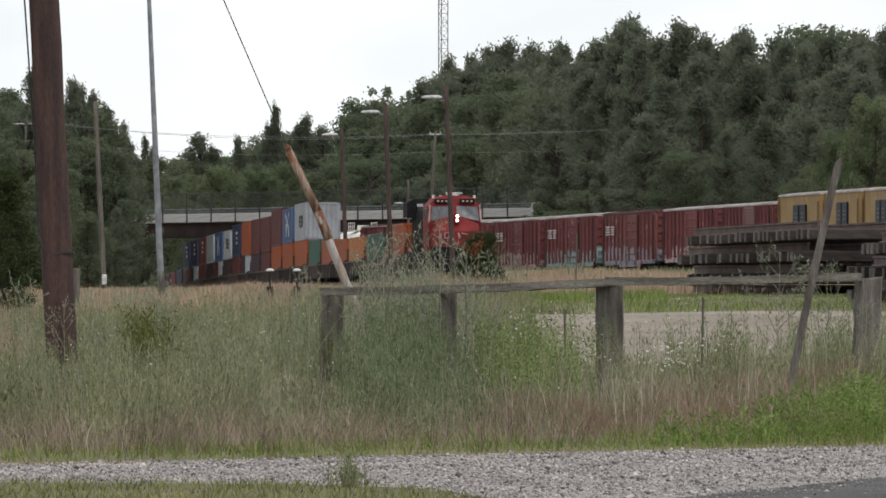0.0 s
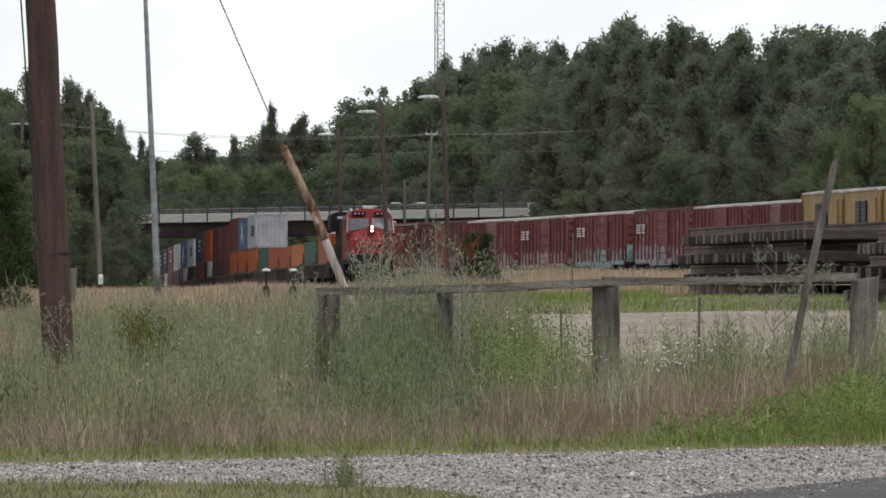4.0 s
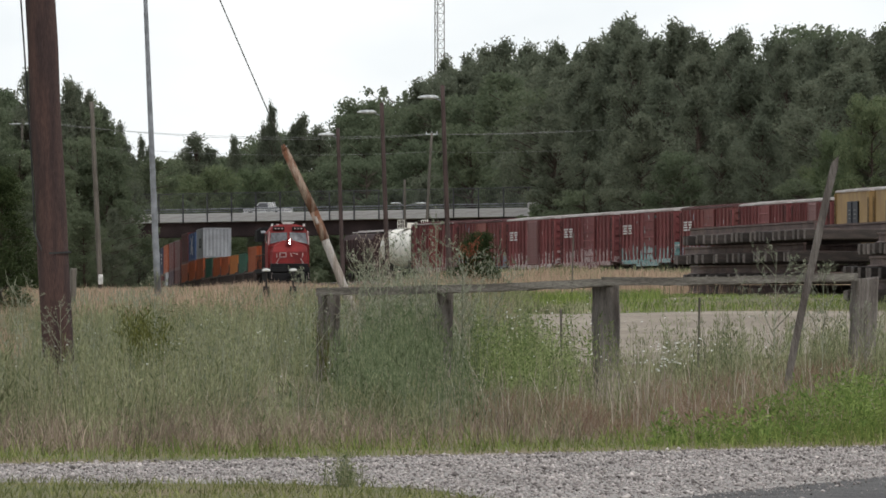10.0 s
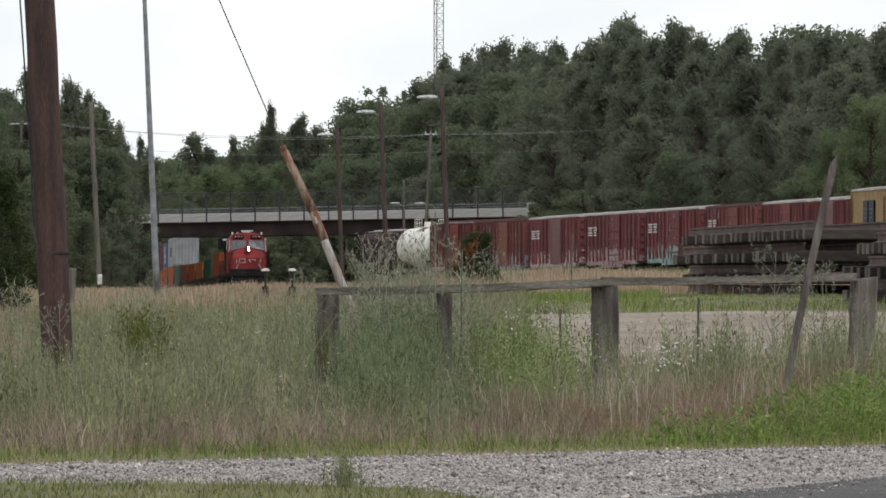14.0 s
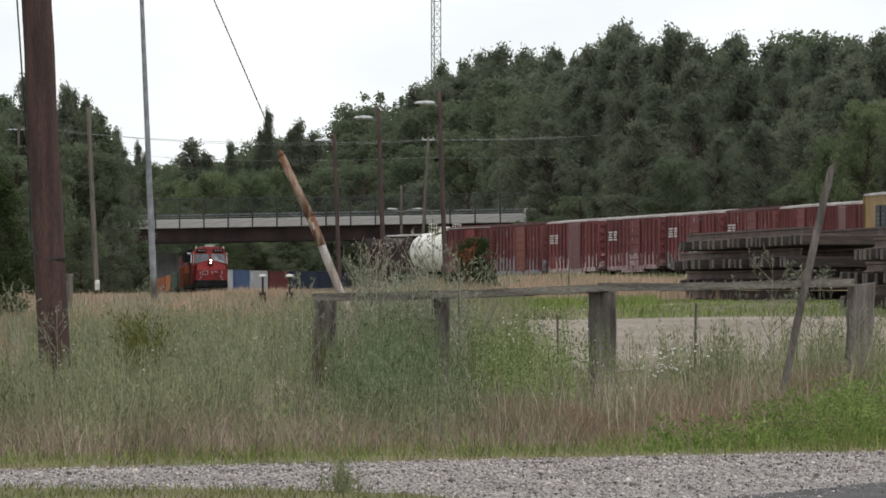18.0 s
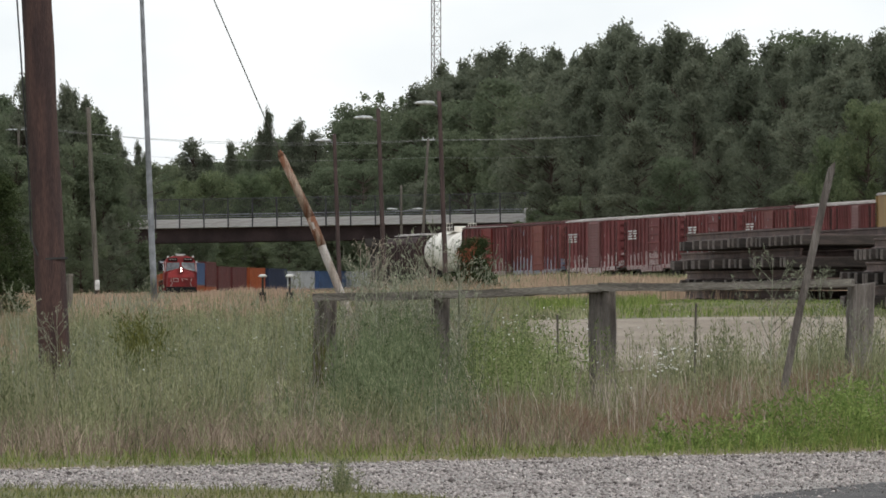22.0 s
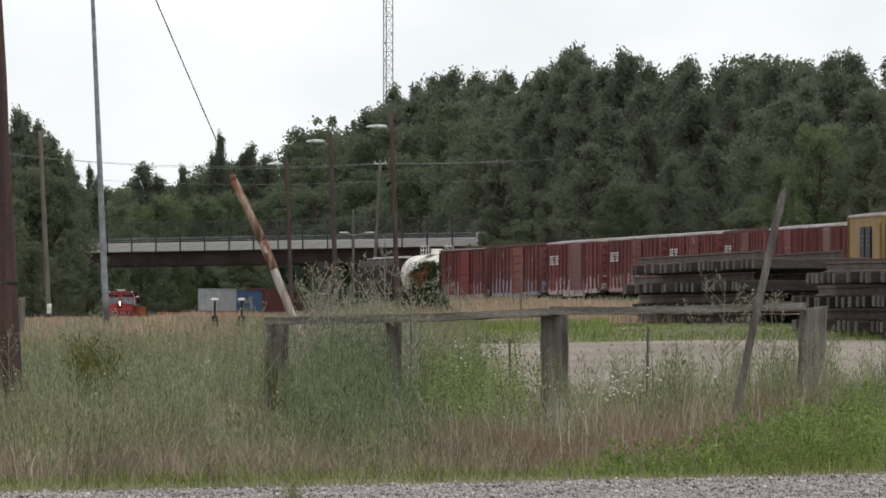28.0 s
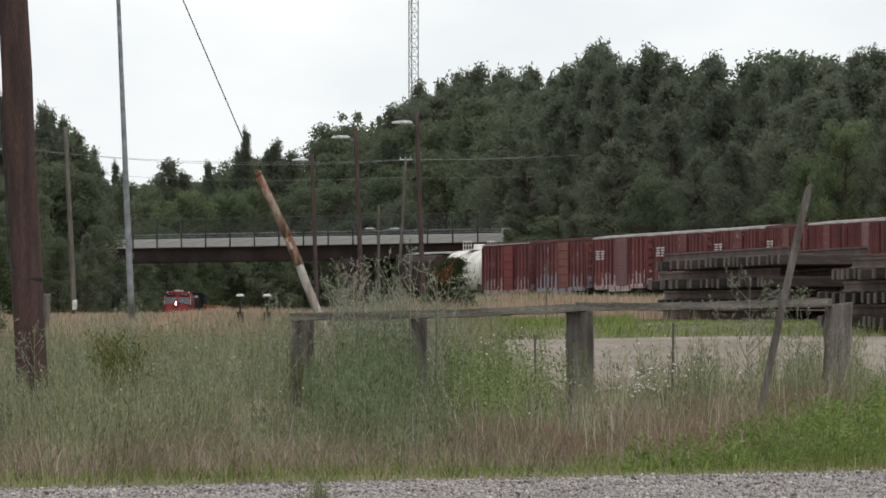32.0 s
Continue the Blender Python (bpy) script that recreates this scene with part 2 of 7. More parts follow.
# ---------------------------------------------------------------- the two tracks
# main line, from near the yard to beyond the road bridge: x, y, height of rail
MAIN = [(1.44, 472.5, 1.09), (-1.66, 508.4, 1.02), (-4.93, 544.2, 0.73), (-7.73, 580.1, 0.57), (-10.62, 615.9, 0.3), (-13.38, 651.8, 0.06),
        (-16.06, 687.7, -0.17), (-18.78, 723.6, -0.46), (-21.56, 759.5, -0.83), (-24.27, 795.4, -1.26), (-26.59, 831.4, -1.71),
        (-28.08, 867.3, -2.12), (-28.18, 903.3, -2.46), (-26.7, 939.3, -2.71), (-23.5, 975, -2.88), (-18.3, 1010.4, -2.97),
        (-8.9, 1045.4, -2.97), (6.0, 1078.0, -2.97), (26.8, 1107.2, -2.97), (54.0, 1132.2, -2.97), (87.32, 1152.4, -2.97),
        (119.33, 1168.8, -2.97), (153.28, 1180.7, -2.97), (187.44, 1192.1, -2.97), (255.77, 1214.8, -2.97)]
# yard lead, from under the bridge towards the yard
LEAD = [(-18.3, 775, 0.05), (-16.3, 759, 0.1), (-14.5, 744, 0.2), (-12.8, 730, 0.27), (-11.0, 716, 0.34), (-8.8, 702.3, 0.4), (-6.15, 688.3, 0.45),
        (-3.3, 674.7, 0.51), (-0.52, 661.1, 0.57), (2.61, 647.5, 0.62), (5.78, 633.9, 0.68), (8.97, 620.3, 0.81), (12.3, 606.7, 0.96),
        (15.64, 593.1, 1.1), (18.82, 579.4, 1.24), (21.71, 565.7, 1.35), (24.14, 551.9, 1.44), (25.94, 538.1, 1.48), (27.41, 524.1, 1.5),
        (28.73, 510.2, 1.51), (29.93, 496.3, 1.51), (31.03, 482.3, 1.5)]


def curve_of(pts):
    """Dense points along a smooth line, and their distances from its start."""
    p = np.array(pts)
    q = np.vstack([2 * p[0] - p[1], p, 2 * p[-1] - p[-2]])
    out = []
    for i in range(len(p) - 1):
        a, b, c, d = q[i], q[i + 1], q[i + 2], q[i + 3]
        for u in np.linspace(0, 1, 16, endpoint=False):
            out.append(0.5 * (2 * b + (c - a) * u + (2 * a - 5 * b + 4 * c - d) * u * u + (3 * b - a - 3 * c + d) * u ** 3))
    out.append(p[-1])
    out = np.array(out)
    return out, np.r_[0, np.cumsum(np.linalg.norm(np.diff(out, axis=0), axis=1))]


MAIN_C, LEAD_C = curve_of(MAIN), curve_of(LEAD)


def on_line(line, s):
    pts, dist = line
    if s < 0:
        d = pts[1] - pts[0]
        return Vector(pts[0] + d / np.linalg.norm(d) * s)
    if s > dist[-1]:
        d = pts[-1] - pts[-2]
        return Vector(pts[-1] + d / np.linalg.norm(d) * (s - dist[-1]))
    return Vector([float(np.interp(s, dist, pts[:, i])) for i in range(3)])


def car_pose(line, s, half, toward):
    """The pose of a car with its middle at s; its front (+x) points to the line's start (toward=-1) or end (+1)."""
    a, b = on_line(line, s + toward * half), on_line(line, s - toward * half)
    d = (a - b).normalized()
    c = (a + b) / 2
    return pose(c.x, c.y, c.z, 0, math.degrees(-math.asin(d.z)), math.degrees(math.atan2(d.y, d.x)))


# ---------------------------------------------------------------- ground
def main_x(y):
    return np.interp(y, MAIN_C[0][:, 1], MAIN_C[0][:, 0])


STEP = 2.41    # metres of depth to one step, a stretch fitted to the camera's view; widths and heights are in metres


def ground_z(x, y):
    """Height of the soil at x, y in metres."""
    x, y = np.asarray(x, float), np.asarray(y, float)
    base = np.interp(y, [0, 65, 70, 87, 140, 193, 265, 362, 446, 472, 508, 544, 580, 616, 652, 688, 724, 760, 795, 831, 867, 903, 939, 975, 2000],
                     [0, 0, 0.0, 0.03, 0.90, 0.80, 0.62, 0.62, 0.75, 0.85, 0.95, 0.6, 0.2, -0.1, -0.35, -0.6, -0.9, -1.25, -1.7, -2.15, -2.6, -2.95, -3.2, -3.35, -3.3])
    yard = np.interp(y, [440, 472, 510, 538, 565, 593, 620, 634, 661, 700, 742, 800, 900, 975], [0.75, 1.1, 1.1, 1.05, 0.92, 0.7, 0.42, 0.3, 0.2, 0.0, -0.15, -0.9, -2.9, -3.35])
    side = np.clip((x - main_x(y) - 2.5) / 4.0, 0, 1) * np.clip((y - 440) / 40, 0, 1)
    base = base * (1 - side) + yard * side
    left = np.interp(y, [82, 108, 145, 217, 300, 362, 446, 508, 544, 600, 650], [0, -0.25, -0.48, -0.44, -0.46, -0.5, -0.6, -0.72, -0.5, -0.2, 0]) * np.clip((-x - 0.6) / 2.4, 0, 1)
    bank = np.clip((x - 1.8) / 2.5, 0, 1) * np.interp(y, [70, 80, 86, 108], [0, 0.14, 0.3, 0.05])
    mound = 0.42 * np.exp(-((x - 7.5) / 6.0) ** 2 - ((y - 415.0) / 53.0) ** 2)
    return base + left + bank + mound


def make_ground():
    xs = np.concatenate([np.linspace(-900, -90, 18), np.linspace(-80, -14, 45), np.linspace(-13, 13, 66), np.linspace(14, 80, 45), np.linspace(90, 900, 18)])
    ys = np.concatenate([np.linspace(-60, 43, 14), np.linspace(45, 180, 100), np.linspace(184, 1110, 170), np.linspace(1130, 3200, 22)])
    gx, gy = np.meshgrid(xs, ys)
    gz = ground_z(gx, gy)
    rough = np.array([noise.noise((a * 0.9, b * 0.4, 0)) for a, b in zip(gx.ravel(), gy.ravel())]).reshape(gx.shape)
    gz = gz + 0.05 * rough * np.clip((gy - 66) / 8, 0, 1) * np.where((gy > 97) & (gy < 136) & (gx > -6), 0.0, 1.0)
    v = np.stack([gx, gy, gz], -1).reshape(-1, 3)
    w = len(xs)
    i = (np.arange(len(ys) - 1)[:, None] * w + np.arange(w - 1)[None, :]).ravel()
    ob = new("ground", from_arrays("ground", v, np.stack([i, i + 1, i + w + 1, i + w], 1), M_SOIL))
    tagged(ob, "uneven grassy soil sloping down beyond the yard", "ground", kind="structure")


def sheet(name, material, poly, lift, label, category, step=0.6):
    """A thin layer on the ground, from left(y) to right(y), with y in steps."""
    y0, y1, left, right = poly
    ys = np.arange(y0, y1 + 1e-6, step)
    n = 60
    rows = []
    for y in ys:
        a, b = left(y), right(y)
        x = np.linspace(a, b, n)
        z = ground_z(x, np.full(n, y * STEP)) + lift
        rows.append(np.stack([x, np.full(n, y * STEP), z], 1))
    v = np.array(rows).reshape(-1, 3)
    i = (np.arange(len(ys) - 1)[:, None] * n + np.arange(n - 1)[None, :]).ravel()
    ob = new(name, from_arrays(name, v, np.stack([i, i + 1, i + n + 1, i + n], 1), material))
    return tagged(ob, label, category, kind="structure")


make_ground()

def grav_left(y):
    return max((y - 26.5) / 0.40, float(np.interp(y, [20.5, 22.5, 23.1, 23.7], [0.7, -0.1, -1.2, -12])))


def road_edge(y):
    return 1.45 + (y - 21.6) / 1.42


sheet("gravel_shoulder", M_GRAVEL, (20.5, 33.0, grav_left, lambda y: min(14.0, max(road_edge(y) + 0.1, grav_left(y) + 0.05))), 0.003,
      "pale crushed-stone road shoulder", "gravel", 0.25)
sheet("road", M_ASPHALT, (-40.0, 34.0, lambda y: float(np.interp(y, [19.9, 20.6], [-60, 0.75])) if y < 20.6 else road_edge(y), lambda y: 60.0), 0.007,
      "worn grey asphalt road", "road", 0.5)
sheet("gravel_lot", M_LOT, (41.5, 53.9, lambda y: float(np.interp(y, [41.5, 49, 51, 52.6, 53.9], [1.2, 0.3, -4.0, -4.2, 1.0])), lambda y: 30.0), 0.02,
      "bare sandy gravel lot behind the fence", "gravel", 0.5)


# ---------------------------------------------------------------- timber fence
def timber_post(loc, top, w, d, rz, lean=0.0, seed=1):
    rnd = random.Random(seed)
    z0 = float(ground_z(loc[0], loc[1])) - 0.25
    bm = bm_new()
    rings = []
    n = 9
    for i in range(n):
        u = i / (n - 1)
        h = z0 + (top - z0) * u
        k = 1 + 0.03 * rnd.uniform(-1, 1)
        ring = []
        for sx, sy in ((-1, -0.8), (-0.8, -1), (0.1, -0.93), (0.8, -1), (1, -0.8), (1, 0.8), (0.8, 1), (-0.8, 1), (-1, 0.8)):
            j = 0.008
            ring.append((sx * w / 2 * k + rnd.uniform(-j, j), sy * d / 2 * k + rnd.uniform(-j, j), h - z0 + (rnd.uniform(-0.03, 0.015) if i == n - 1 else 0)))
        rings.append(ring)
    loft(bm, rings)
    ob = part("fence_post", bm, M_POSTWOOD)
    place(ob, pose(loc[0], loc[1], z0, 0, lean, rz))
    return tagged(ob, "weathered grey square timber fence post", "fence post", "posts of the timber fence")


timber_post((-1.24, 88.9), 1.17, 0.21, 0.2, 14, 2.0, 3)
timber_post((0.0, 88.3), 1.2, 0.17, 0.17, 8, 0.5, 5)
timber_post((1.69, 87.5), 1.265, 0.235, 0.21, 28, -0.4, 7)
timber_post((4.28, 86.6), 1.335, 0.235, 0.2, 20, 1.8, 9)


def plank(a, b, h, d, seed, label):
    """A weathered rail from a to b (middle of its top edge)."""
    rnd = random.Random(seed)
    a, b = Vector(a), Vector(b)
    L = (b - a).length
    bm = bm_new()
    rings = []
    n = 26
    for i in range(n):
        u = i / (n - 1)
        sag = -0.018 * math.sin(u * math.pi) + rnd.uniform(-0.004, 0.004)
        hh = h * (1 + rnd.uniform(-0.09, 0.05))
        rings.append([(u * L, -d / 2, sag), (u * L, d / 2, sag + rnd.uniform(-0.006, 0.003)), (u * L, d / 2, sag - hh), (u * L, -d / 2, sag - hh + rnd.uniform(0, 0.008))])
    loft(bm, rings)
    ob = part("fence_rail", bm, M_RAILWOOD)
    q = (b - a).to_track_quat('X', 'Z').to_matrix().to_4x4()
    place(ob, Matrix.Translation(a) @ q)
    return tagged(ob, label, "fence rail", "rails of the timber fence")


plank((-1.30, 88.72, 1.225), (1.72, 87.3, 1.325), 0.085, 0.16, 1, "split grey timber rail sagging across the fence posts")
plank((1.66, 87.27, 1.335), (4.22, 86.4, 1.385), 0.085, 0.16, 2, "straight grey timber rail lying on the fence posts")


# ---------------------------------------------------------------- poles near the road
def wooden_pole(name, a, b, r0, r1, material, label, category, group="", n=16, seed=0, wob=0.05):
    rnd = random.Random(seed)
    a, b = Vector(a), Vector(b)
    bm = bm_new()
    rings = []
    for i in range(14):
        u = i / 13
        c = a.lerp(b, u) + Vector((rnd.uniform(-1, 1), rnd.uniform(-1, 1), 0)) * r0 * wob
        r = r0 + (r1 - r0) * u
        rings.append([(c.x - a.x + r * math.cos(t) * (1 + rnd.uniform(-0.02, 0.02)), c.y - a.y + r * math.sin(t), c.z - a.z) for t in [2 * math.pi * j / n for j in range(n)]])
    loft(bm, rings)
    ob = part(name, bm, material, None, smooth=True)
    place(ob, pose(*a))
    return tagged(ob, label, category, group)


def tube(name, pts, r, material, parent=None, label="", n=6):
    """A bent round bar through the points, as one skin."""
    bm = bm_new()
    pts = [Vector(q) for q in pts]
    rings = []
    for i, q in enumerate(pts):
        d = (pts[min(i + 1, len(pts) - 1)] - pts[max(i - 1, 0)]).normalized()
        side = d.cross(Vector((0.13, 1.0, 0.21))).normalized()
        up = side.cross(d)
        rings.append([q + (side * math.cos(t) + up * math.sin(t)) * r for t in [2 * math.pi * k / n for k in range(n)]])
    loft(bm, rings)
    return part(name, bm, material, parent, label)


upole = wooden_pole("utility_pole", (-4.03, 89.2, -0.1), (-4.55, 89.2, 10.0), 0.168, 0.15, M_POLE, "thick dark brown creosoted utility pole in the tall grass", "utility pole", n=20, seed=3)
tube("ground_wire", [(-0.74, -0.02, 10.0), (-0.46, -0.02, 4.9), (-0.42, -0.03, 4.3), (-0.35, -0.03, 3.3), (-0.305, -0.03, 2.6), (-0.278, -0.05, 1.9), (-0.20, -0.13, 1.72)], 0.009, M_WIRE, upole, "thin black cable running down the pole")
bm = bm_new()
cyl(bm, (-0.065, 0, 1.68), (-0.066, 0, 1.70), 0.17, 0.17, 20)
part("steel_band", bm, M_WIRE, upole, "thin dark steel band")

wooden_pole("wooden_stub", (-13.15, 300, 0.1), (-13.12, 300, 1.5), 0.125, 0.12, M_POLE_GREY, "short brown wooden stub post in the grass", "stub post", n=10, seed=15)
bm = bm_new()
M_PALEWOOD = mat("bleached_pole_wood", (0.43, 0.40, 0.375), 0.9, var=0.3, scale=2.2, col2=(0.24, 0.19, 0.155), bump=0.5, stretch=(5, 5, 0.5), amount=0.45)
stub = wooden_pole("leaning_stub_pole", (-1.148, 122.0, 0.46), (-1.862, 122.0, 2.259), 0.067, 0.0635, M_PALEWOOD, "leaning weathered guy stub pole, pale below and orange-brown above", "pole", n=14, seed=6)
M_ORANGEWOOD = mat("stripped_orange_wood", (0.37, 0.29, 0.23), 0.85, var=0.4, scale=2.4, col2=(0.165, 0.072, 0.04), bump=0.6, stretch=(5, 5, 0.45), amount=0.54)
cyl(bm, (-0.551, 0, 1.392), (-0.714, 0, 1.798), 0.066, 0.0645, 14)
cyl(bm, (-0.714, 0, 1.798), (-1.130, 0, 2.675), 0.0645, 0.054, 14)
cyl(bm, (-1.130, 0, 2.675), (-1.166, 0, 2.765), 0.054, 0.0225, 14)
part("bare_top", bm, M_ORANGEWOOD, stub, "stripped orange-brown upper part", True)
gw = tube("guy_wire", [(-2.313, 121.96, 3.207), (-2.977, 109.0, 5.128), (-4.53, 89.2, 9.35)], 0.0085, M_GUY)
tagged(gw, "taut steel guy wire between stub pole and utility pole", "wire")
bm = bm_new()
loft(bm, [[(x - 0.037, -0.02, z), (x + 0.037, -0.02, z), (x + 0.037, 0.02, z), (x - 0.037, 0.02, z)] for x, z in
          ((-0.02, -0.15), (0.01, 0.1), (0.085, 0.5), (0.18, 0.95), (0.28, 1.4), (0.39, 1.9), (0.462, 2.2))] +
     [[(0.44, -0.02, 2.25), (0.51, -0.02, 2.32), (0.51, 0.02, 2.32), (0.44, 0.02, 2.25)]])
stick = part("leaning_board", bm, M_POSTWOOD)
place(stick, pose(3.33, 82.0, 0.2))
tagged(stick, "thin grey board leaning out of the weeds", "board")
for sx, sy, h, tip in ((2.62, 87.0, 1.0, 0.02), (1.25, 88.2, 0.95, -0.02), (2.2, 144.6, 1.15, 0.03)):
    st = tube("thin_stake", [(0, 0, -0.2), (tip, 0, h)], 0.012, M_POLE_GREY)
    place(st, pose(sx, sy, float(ground_z(sx, sy))))
    tagged(st, "thin rusty stake standing in the weeds", "stake", "thin stakes")

# ---------------------------------------------------------------- yard lamps and far poles
mast = wooden_pole("light_mast", (-12.6, 373.6, 0.3), (-13.35, 373.6, 18.0), 0.15, 0.075, M_GALV, "tall tapered grey steel light mast, slightly leaning", "light mast", n=14, seed=1, wob=0.0)


def yard_lamp(base, top, head_z, r, arm, label):
    z0 = float(ground_z(base[0], base[1])) - 0.3
    p = wooden_pole("yard_lamp", (base[0], base[1], z0), (top[0], base[1], top[1]), r, r * 0.8, M_POLE_BROWN, label, "street lamp", "yard lamps", 10, 4)
    hx = top[0] - base[0]
    hz = head_z - z0
    tube("arm", [(hx, 0, hz - 0.15), (hx - arm * 0.5, -0.05, hz), (hx - arm, -0.1, hz + 0.02)], 0.035, M_GALV, p)
    bm = bm_new()
    rings = []
    for u, w, h in ((0, 0.05, 0.04), (0.12, 0.13, 0.1), (0.5, 0.18, 0.15), (0.85, 0.15, 0.13), (1.0, 0.04, 0.05)):
        c = hx - arm - 0.55 + u * 1.1
        rings.append([(c, -0.1 + w * math.cos(a), hz + 0.05 + h * math.sin(a) * (1 if math.sin(a) > 0 else 0.6)) for a in [i * math.pi / 5 for i in range(10)]])
    loft(bm, rings)
    part("lamp_head", bm, M_LAMPHEAD, p, "pale grey cobra lamp head", True)
    return p


yard_lamp((0.35, 446), (-0.03, 11.2), 10.5, 0.14, 0.75, "brown wooden yard lamp pole with one pale cobra head")
yard_lamp((-3.1, 482), (-3.5, 11.0), 10.4, 0.145, 0.85, "brown wooden yard lamp pole with one pale cobra head")
yard_lamp((-6.6, 562), (-7.0, 10.9), 10.4, 0.15, 0.75, "brown wooden yard lamp pole with one pale cobra head")

gp = wooden_pole("utility_pole", (-20.2, 499, 0.0), (-20.75, 499, 11.4), 0.16, 0.13, M_POLE_GREY, "thin grey wooden utility pole before dark trees", "utility pole", n=10, seed=2)
bm = bm_new()
box(bm, (0.0, -0.2, 0.9), (0.27, 0.2, 0.6), bev=0.03)
part("meter_box", bm, M_WHITE, gp, "small white box on the pole")
fp = wooden_pole("utility_pole", (-1.75, 723, -0.8), (-0.97, 723, 13.2), 0.15, 0.11, M_POLE_GREY, "distant leaning grey utility pole carrying power lines", "utility pole", n=8, seed=8)
bm = bm_new()
box(bm, (0.78, 0, 13.9), (1.1, 0.12, 0.1))
for dx in (-0.45, 0, 0.45):
    cyl(bm, (0.78 + dx, 0, 13.95), (0.78 + dx, 0, 14.15), 0.05, 0.04, 6)
part("crossarm", bm, M_LAMPHEAD, fp, "pale crossarm with insulators")
ep = wooden_pole("utility_pole", (-3.6, 795, -1.5), (-3.6, 795, 10.0), 0.13, 0.11, M_POLE_GREY, "short distant grey pole beside the bridge", "utility pole", n=8, seed=9)
for dx_, hx_ in ((-0.3, -0.85), (0.4, 1.55)):
    tube("arm", [(0, -0.1, 9.0), (hx_ * 0.6, -0.1, 9.22), (hx_, -0.1, 9.25)], 0.03, M_GALV, ep)
    bm = bm_new()
    loft(bm, [[(hx_ + q * 0.5, -0.1 + w * math.cos(a), 9.27 + w * 0.6 * math.sin(a)) for a in [i * math.pi / 4 for i in range(8)]] for q, w in ((-1, 0.04), (-0.6, 0.13), (0.2, 0.17), (1, 0.05))])
    part("lamp_head", bm, M_LAMPHEAD, ep, "pale lamp head", True)
lp = wooden_pole("utility_pole", (-36.0, 723, -1.2), (-36.0, 723, 14.4), 0.15, 0.12, M_POLE_GREY, "distant utility pole with crossarm among trees", "utility pole", n=8, seed=10)
bm = bm_new()
box(bm, (0, 0, 15.2), (2.2, 0.12, 0.12))
part("crossarm", bm, M_LAMPHEAD, lp, "pale crossarm")
np_ = wooden_pole("utility_pole", (-37.0, 699, -1.2), (-37.2, 699, 12.5), 0.15, 0.12, M_POLE_GREY, "distant utility pole at the wood's edge", "utility pole", n=8, seed=11)
bm = bm_new()
box(bm, (0.4, 0, 12.2), (2.4, 0.12, 0.12))
part("crossarm", bm, M_LAMPHEAD, np_, "pale crossarm")


def wire(a, b, sag, r=0.022):
    a, b = Vector(a), Vector(b)
    pts = [a.lerp(b, i / 16) - Vector((0, 0, sag * 4 * (i / 16) * (1 - i / 16))) for i in range(17)]
    return tagged(tube("power_line", pts, r * 0.68, M_LINE), "thin sagging overhead power line", "power line", "overhead power lines")


wire((-36.9, 723, 14.3), (-1.4, 723, 13.1), 0.75)
wire((-35.1, 723, 14.3), (-0.5, 723, 13.1), 0.95)
wire((-36.0, 723, 12.6), (-1.0, 723, 11.6), 0.7, 0.016)
wire((-1.4, 723, 13.1), (11.0, 735, 13.6), 0.1)
wire((-0.5, 723, 13.1), (14.0, 723, 13.5), 0.15)
wire((-1.0, 723, 11.6), (10.0, 723, 11.7), 0.1, 0.016)
for x, y in ((-7.55, 361), (-6.4, 361)):
    z0 = float(ground_z(x, y))
    bm = bm_new()
    cyl(bm, (0, 0, -0.2), (0, 0, 0.62), 0.17, 0.15, 10)
    cyl(bm, (0, 0, 0.6), (0, 0, 1.25 - z0 + 0.15), 0.05, 0.05, 8)
    yl = part("marker_post", bm, M_UNDER)
    bm = bm_new()
    rings = []
    for h, r in ((-0.02, 0.13), (0.0, 0.19), (0.05, 0.175), (0.09, 0.12), (0.11, 0.04)):
        rings.append([(r * math.cos(a), r * math.sin(a), 1.4 - z0 + h) for a in [i * math.pi / 5 for i in range(10)]])
    loft(bm, rings)
    part("cap", bm, M_WHITE, yl, "white domed cap", True)
    place(yl, pose(x, y, z0))
    tagged(yl, "short grey post with a white domed cap", "marker post", "yard marker posts")


# ---------------------------------------------------------------- radio mast beyond the trees
def lattice_mast(x, y, z0, z1, w):
    e = tagged(new("radio_mast"), "tall thin grey steel lattice radio mast above trees", "radio mast")
    place(e, pose(x, y, z0))
    hgt = z1 - z0
    c = [(w * math.cos(a), w * math.sin(a)) for a in (0.3, 0.3 + 2.094, 0.3 + 4.189)]
    for p in c:
        bm = bm_new()
        cyl(bm, (*p, 0), (*p, hgt), 0.075, 0.075, 6)
        part("leg", bm, M_POLE_GREY, e)
    bm = bm_new()
    k = int(hgt / 1.3)
    for i in range(k):
        for j in range(3):
            a, b = c[j], c[(j + 1) % 3]
            if i % 2:
                a, b = b, a
            cyl(bm, (*a, i * 1.3), (*b, (i + 1) * 1.3), 0.035, 0.035, 4)
            cyl(bm, (*a, i * 1.3), (*b, i * 1.3), 0.03, 0.03, 4)
    part("lattice", bm, M_POLE_GREY, e)


lattice_mast(-0.6, 1253, -3.3, 62, 0.82)


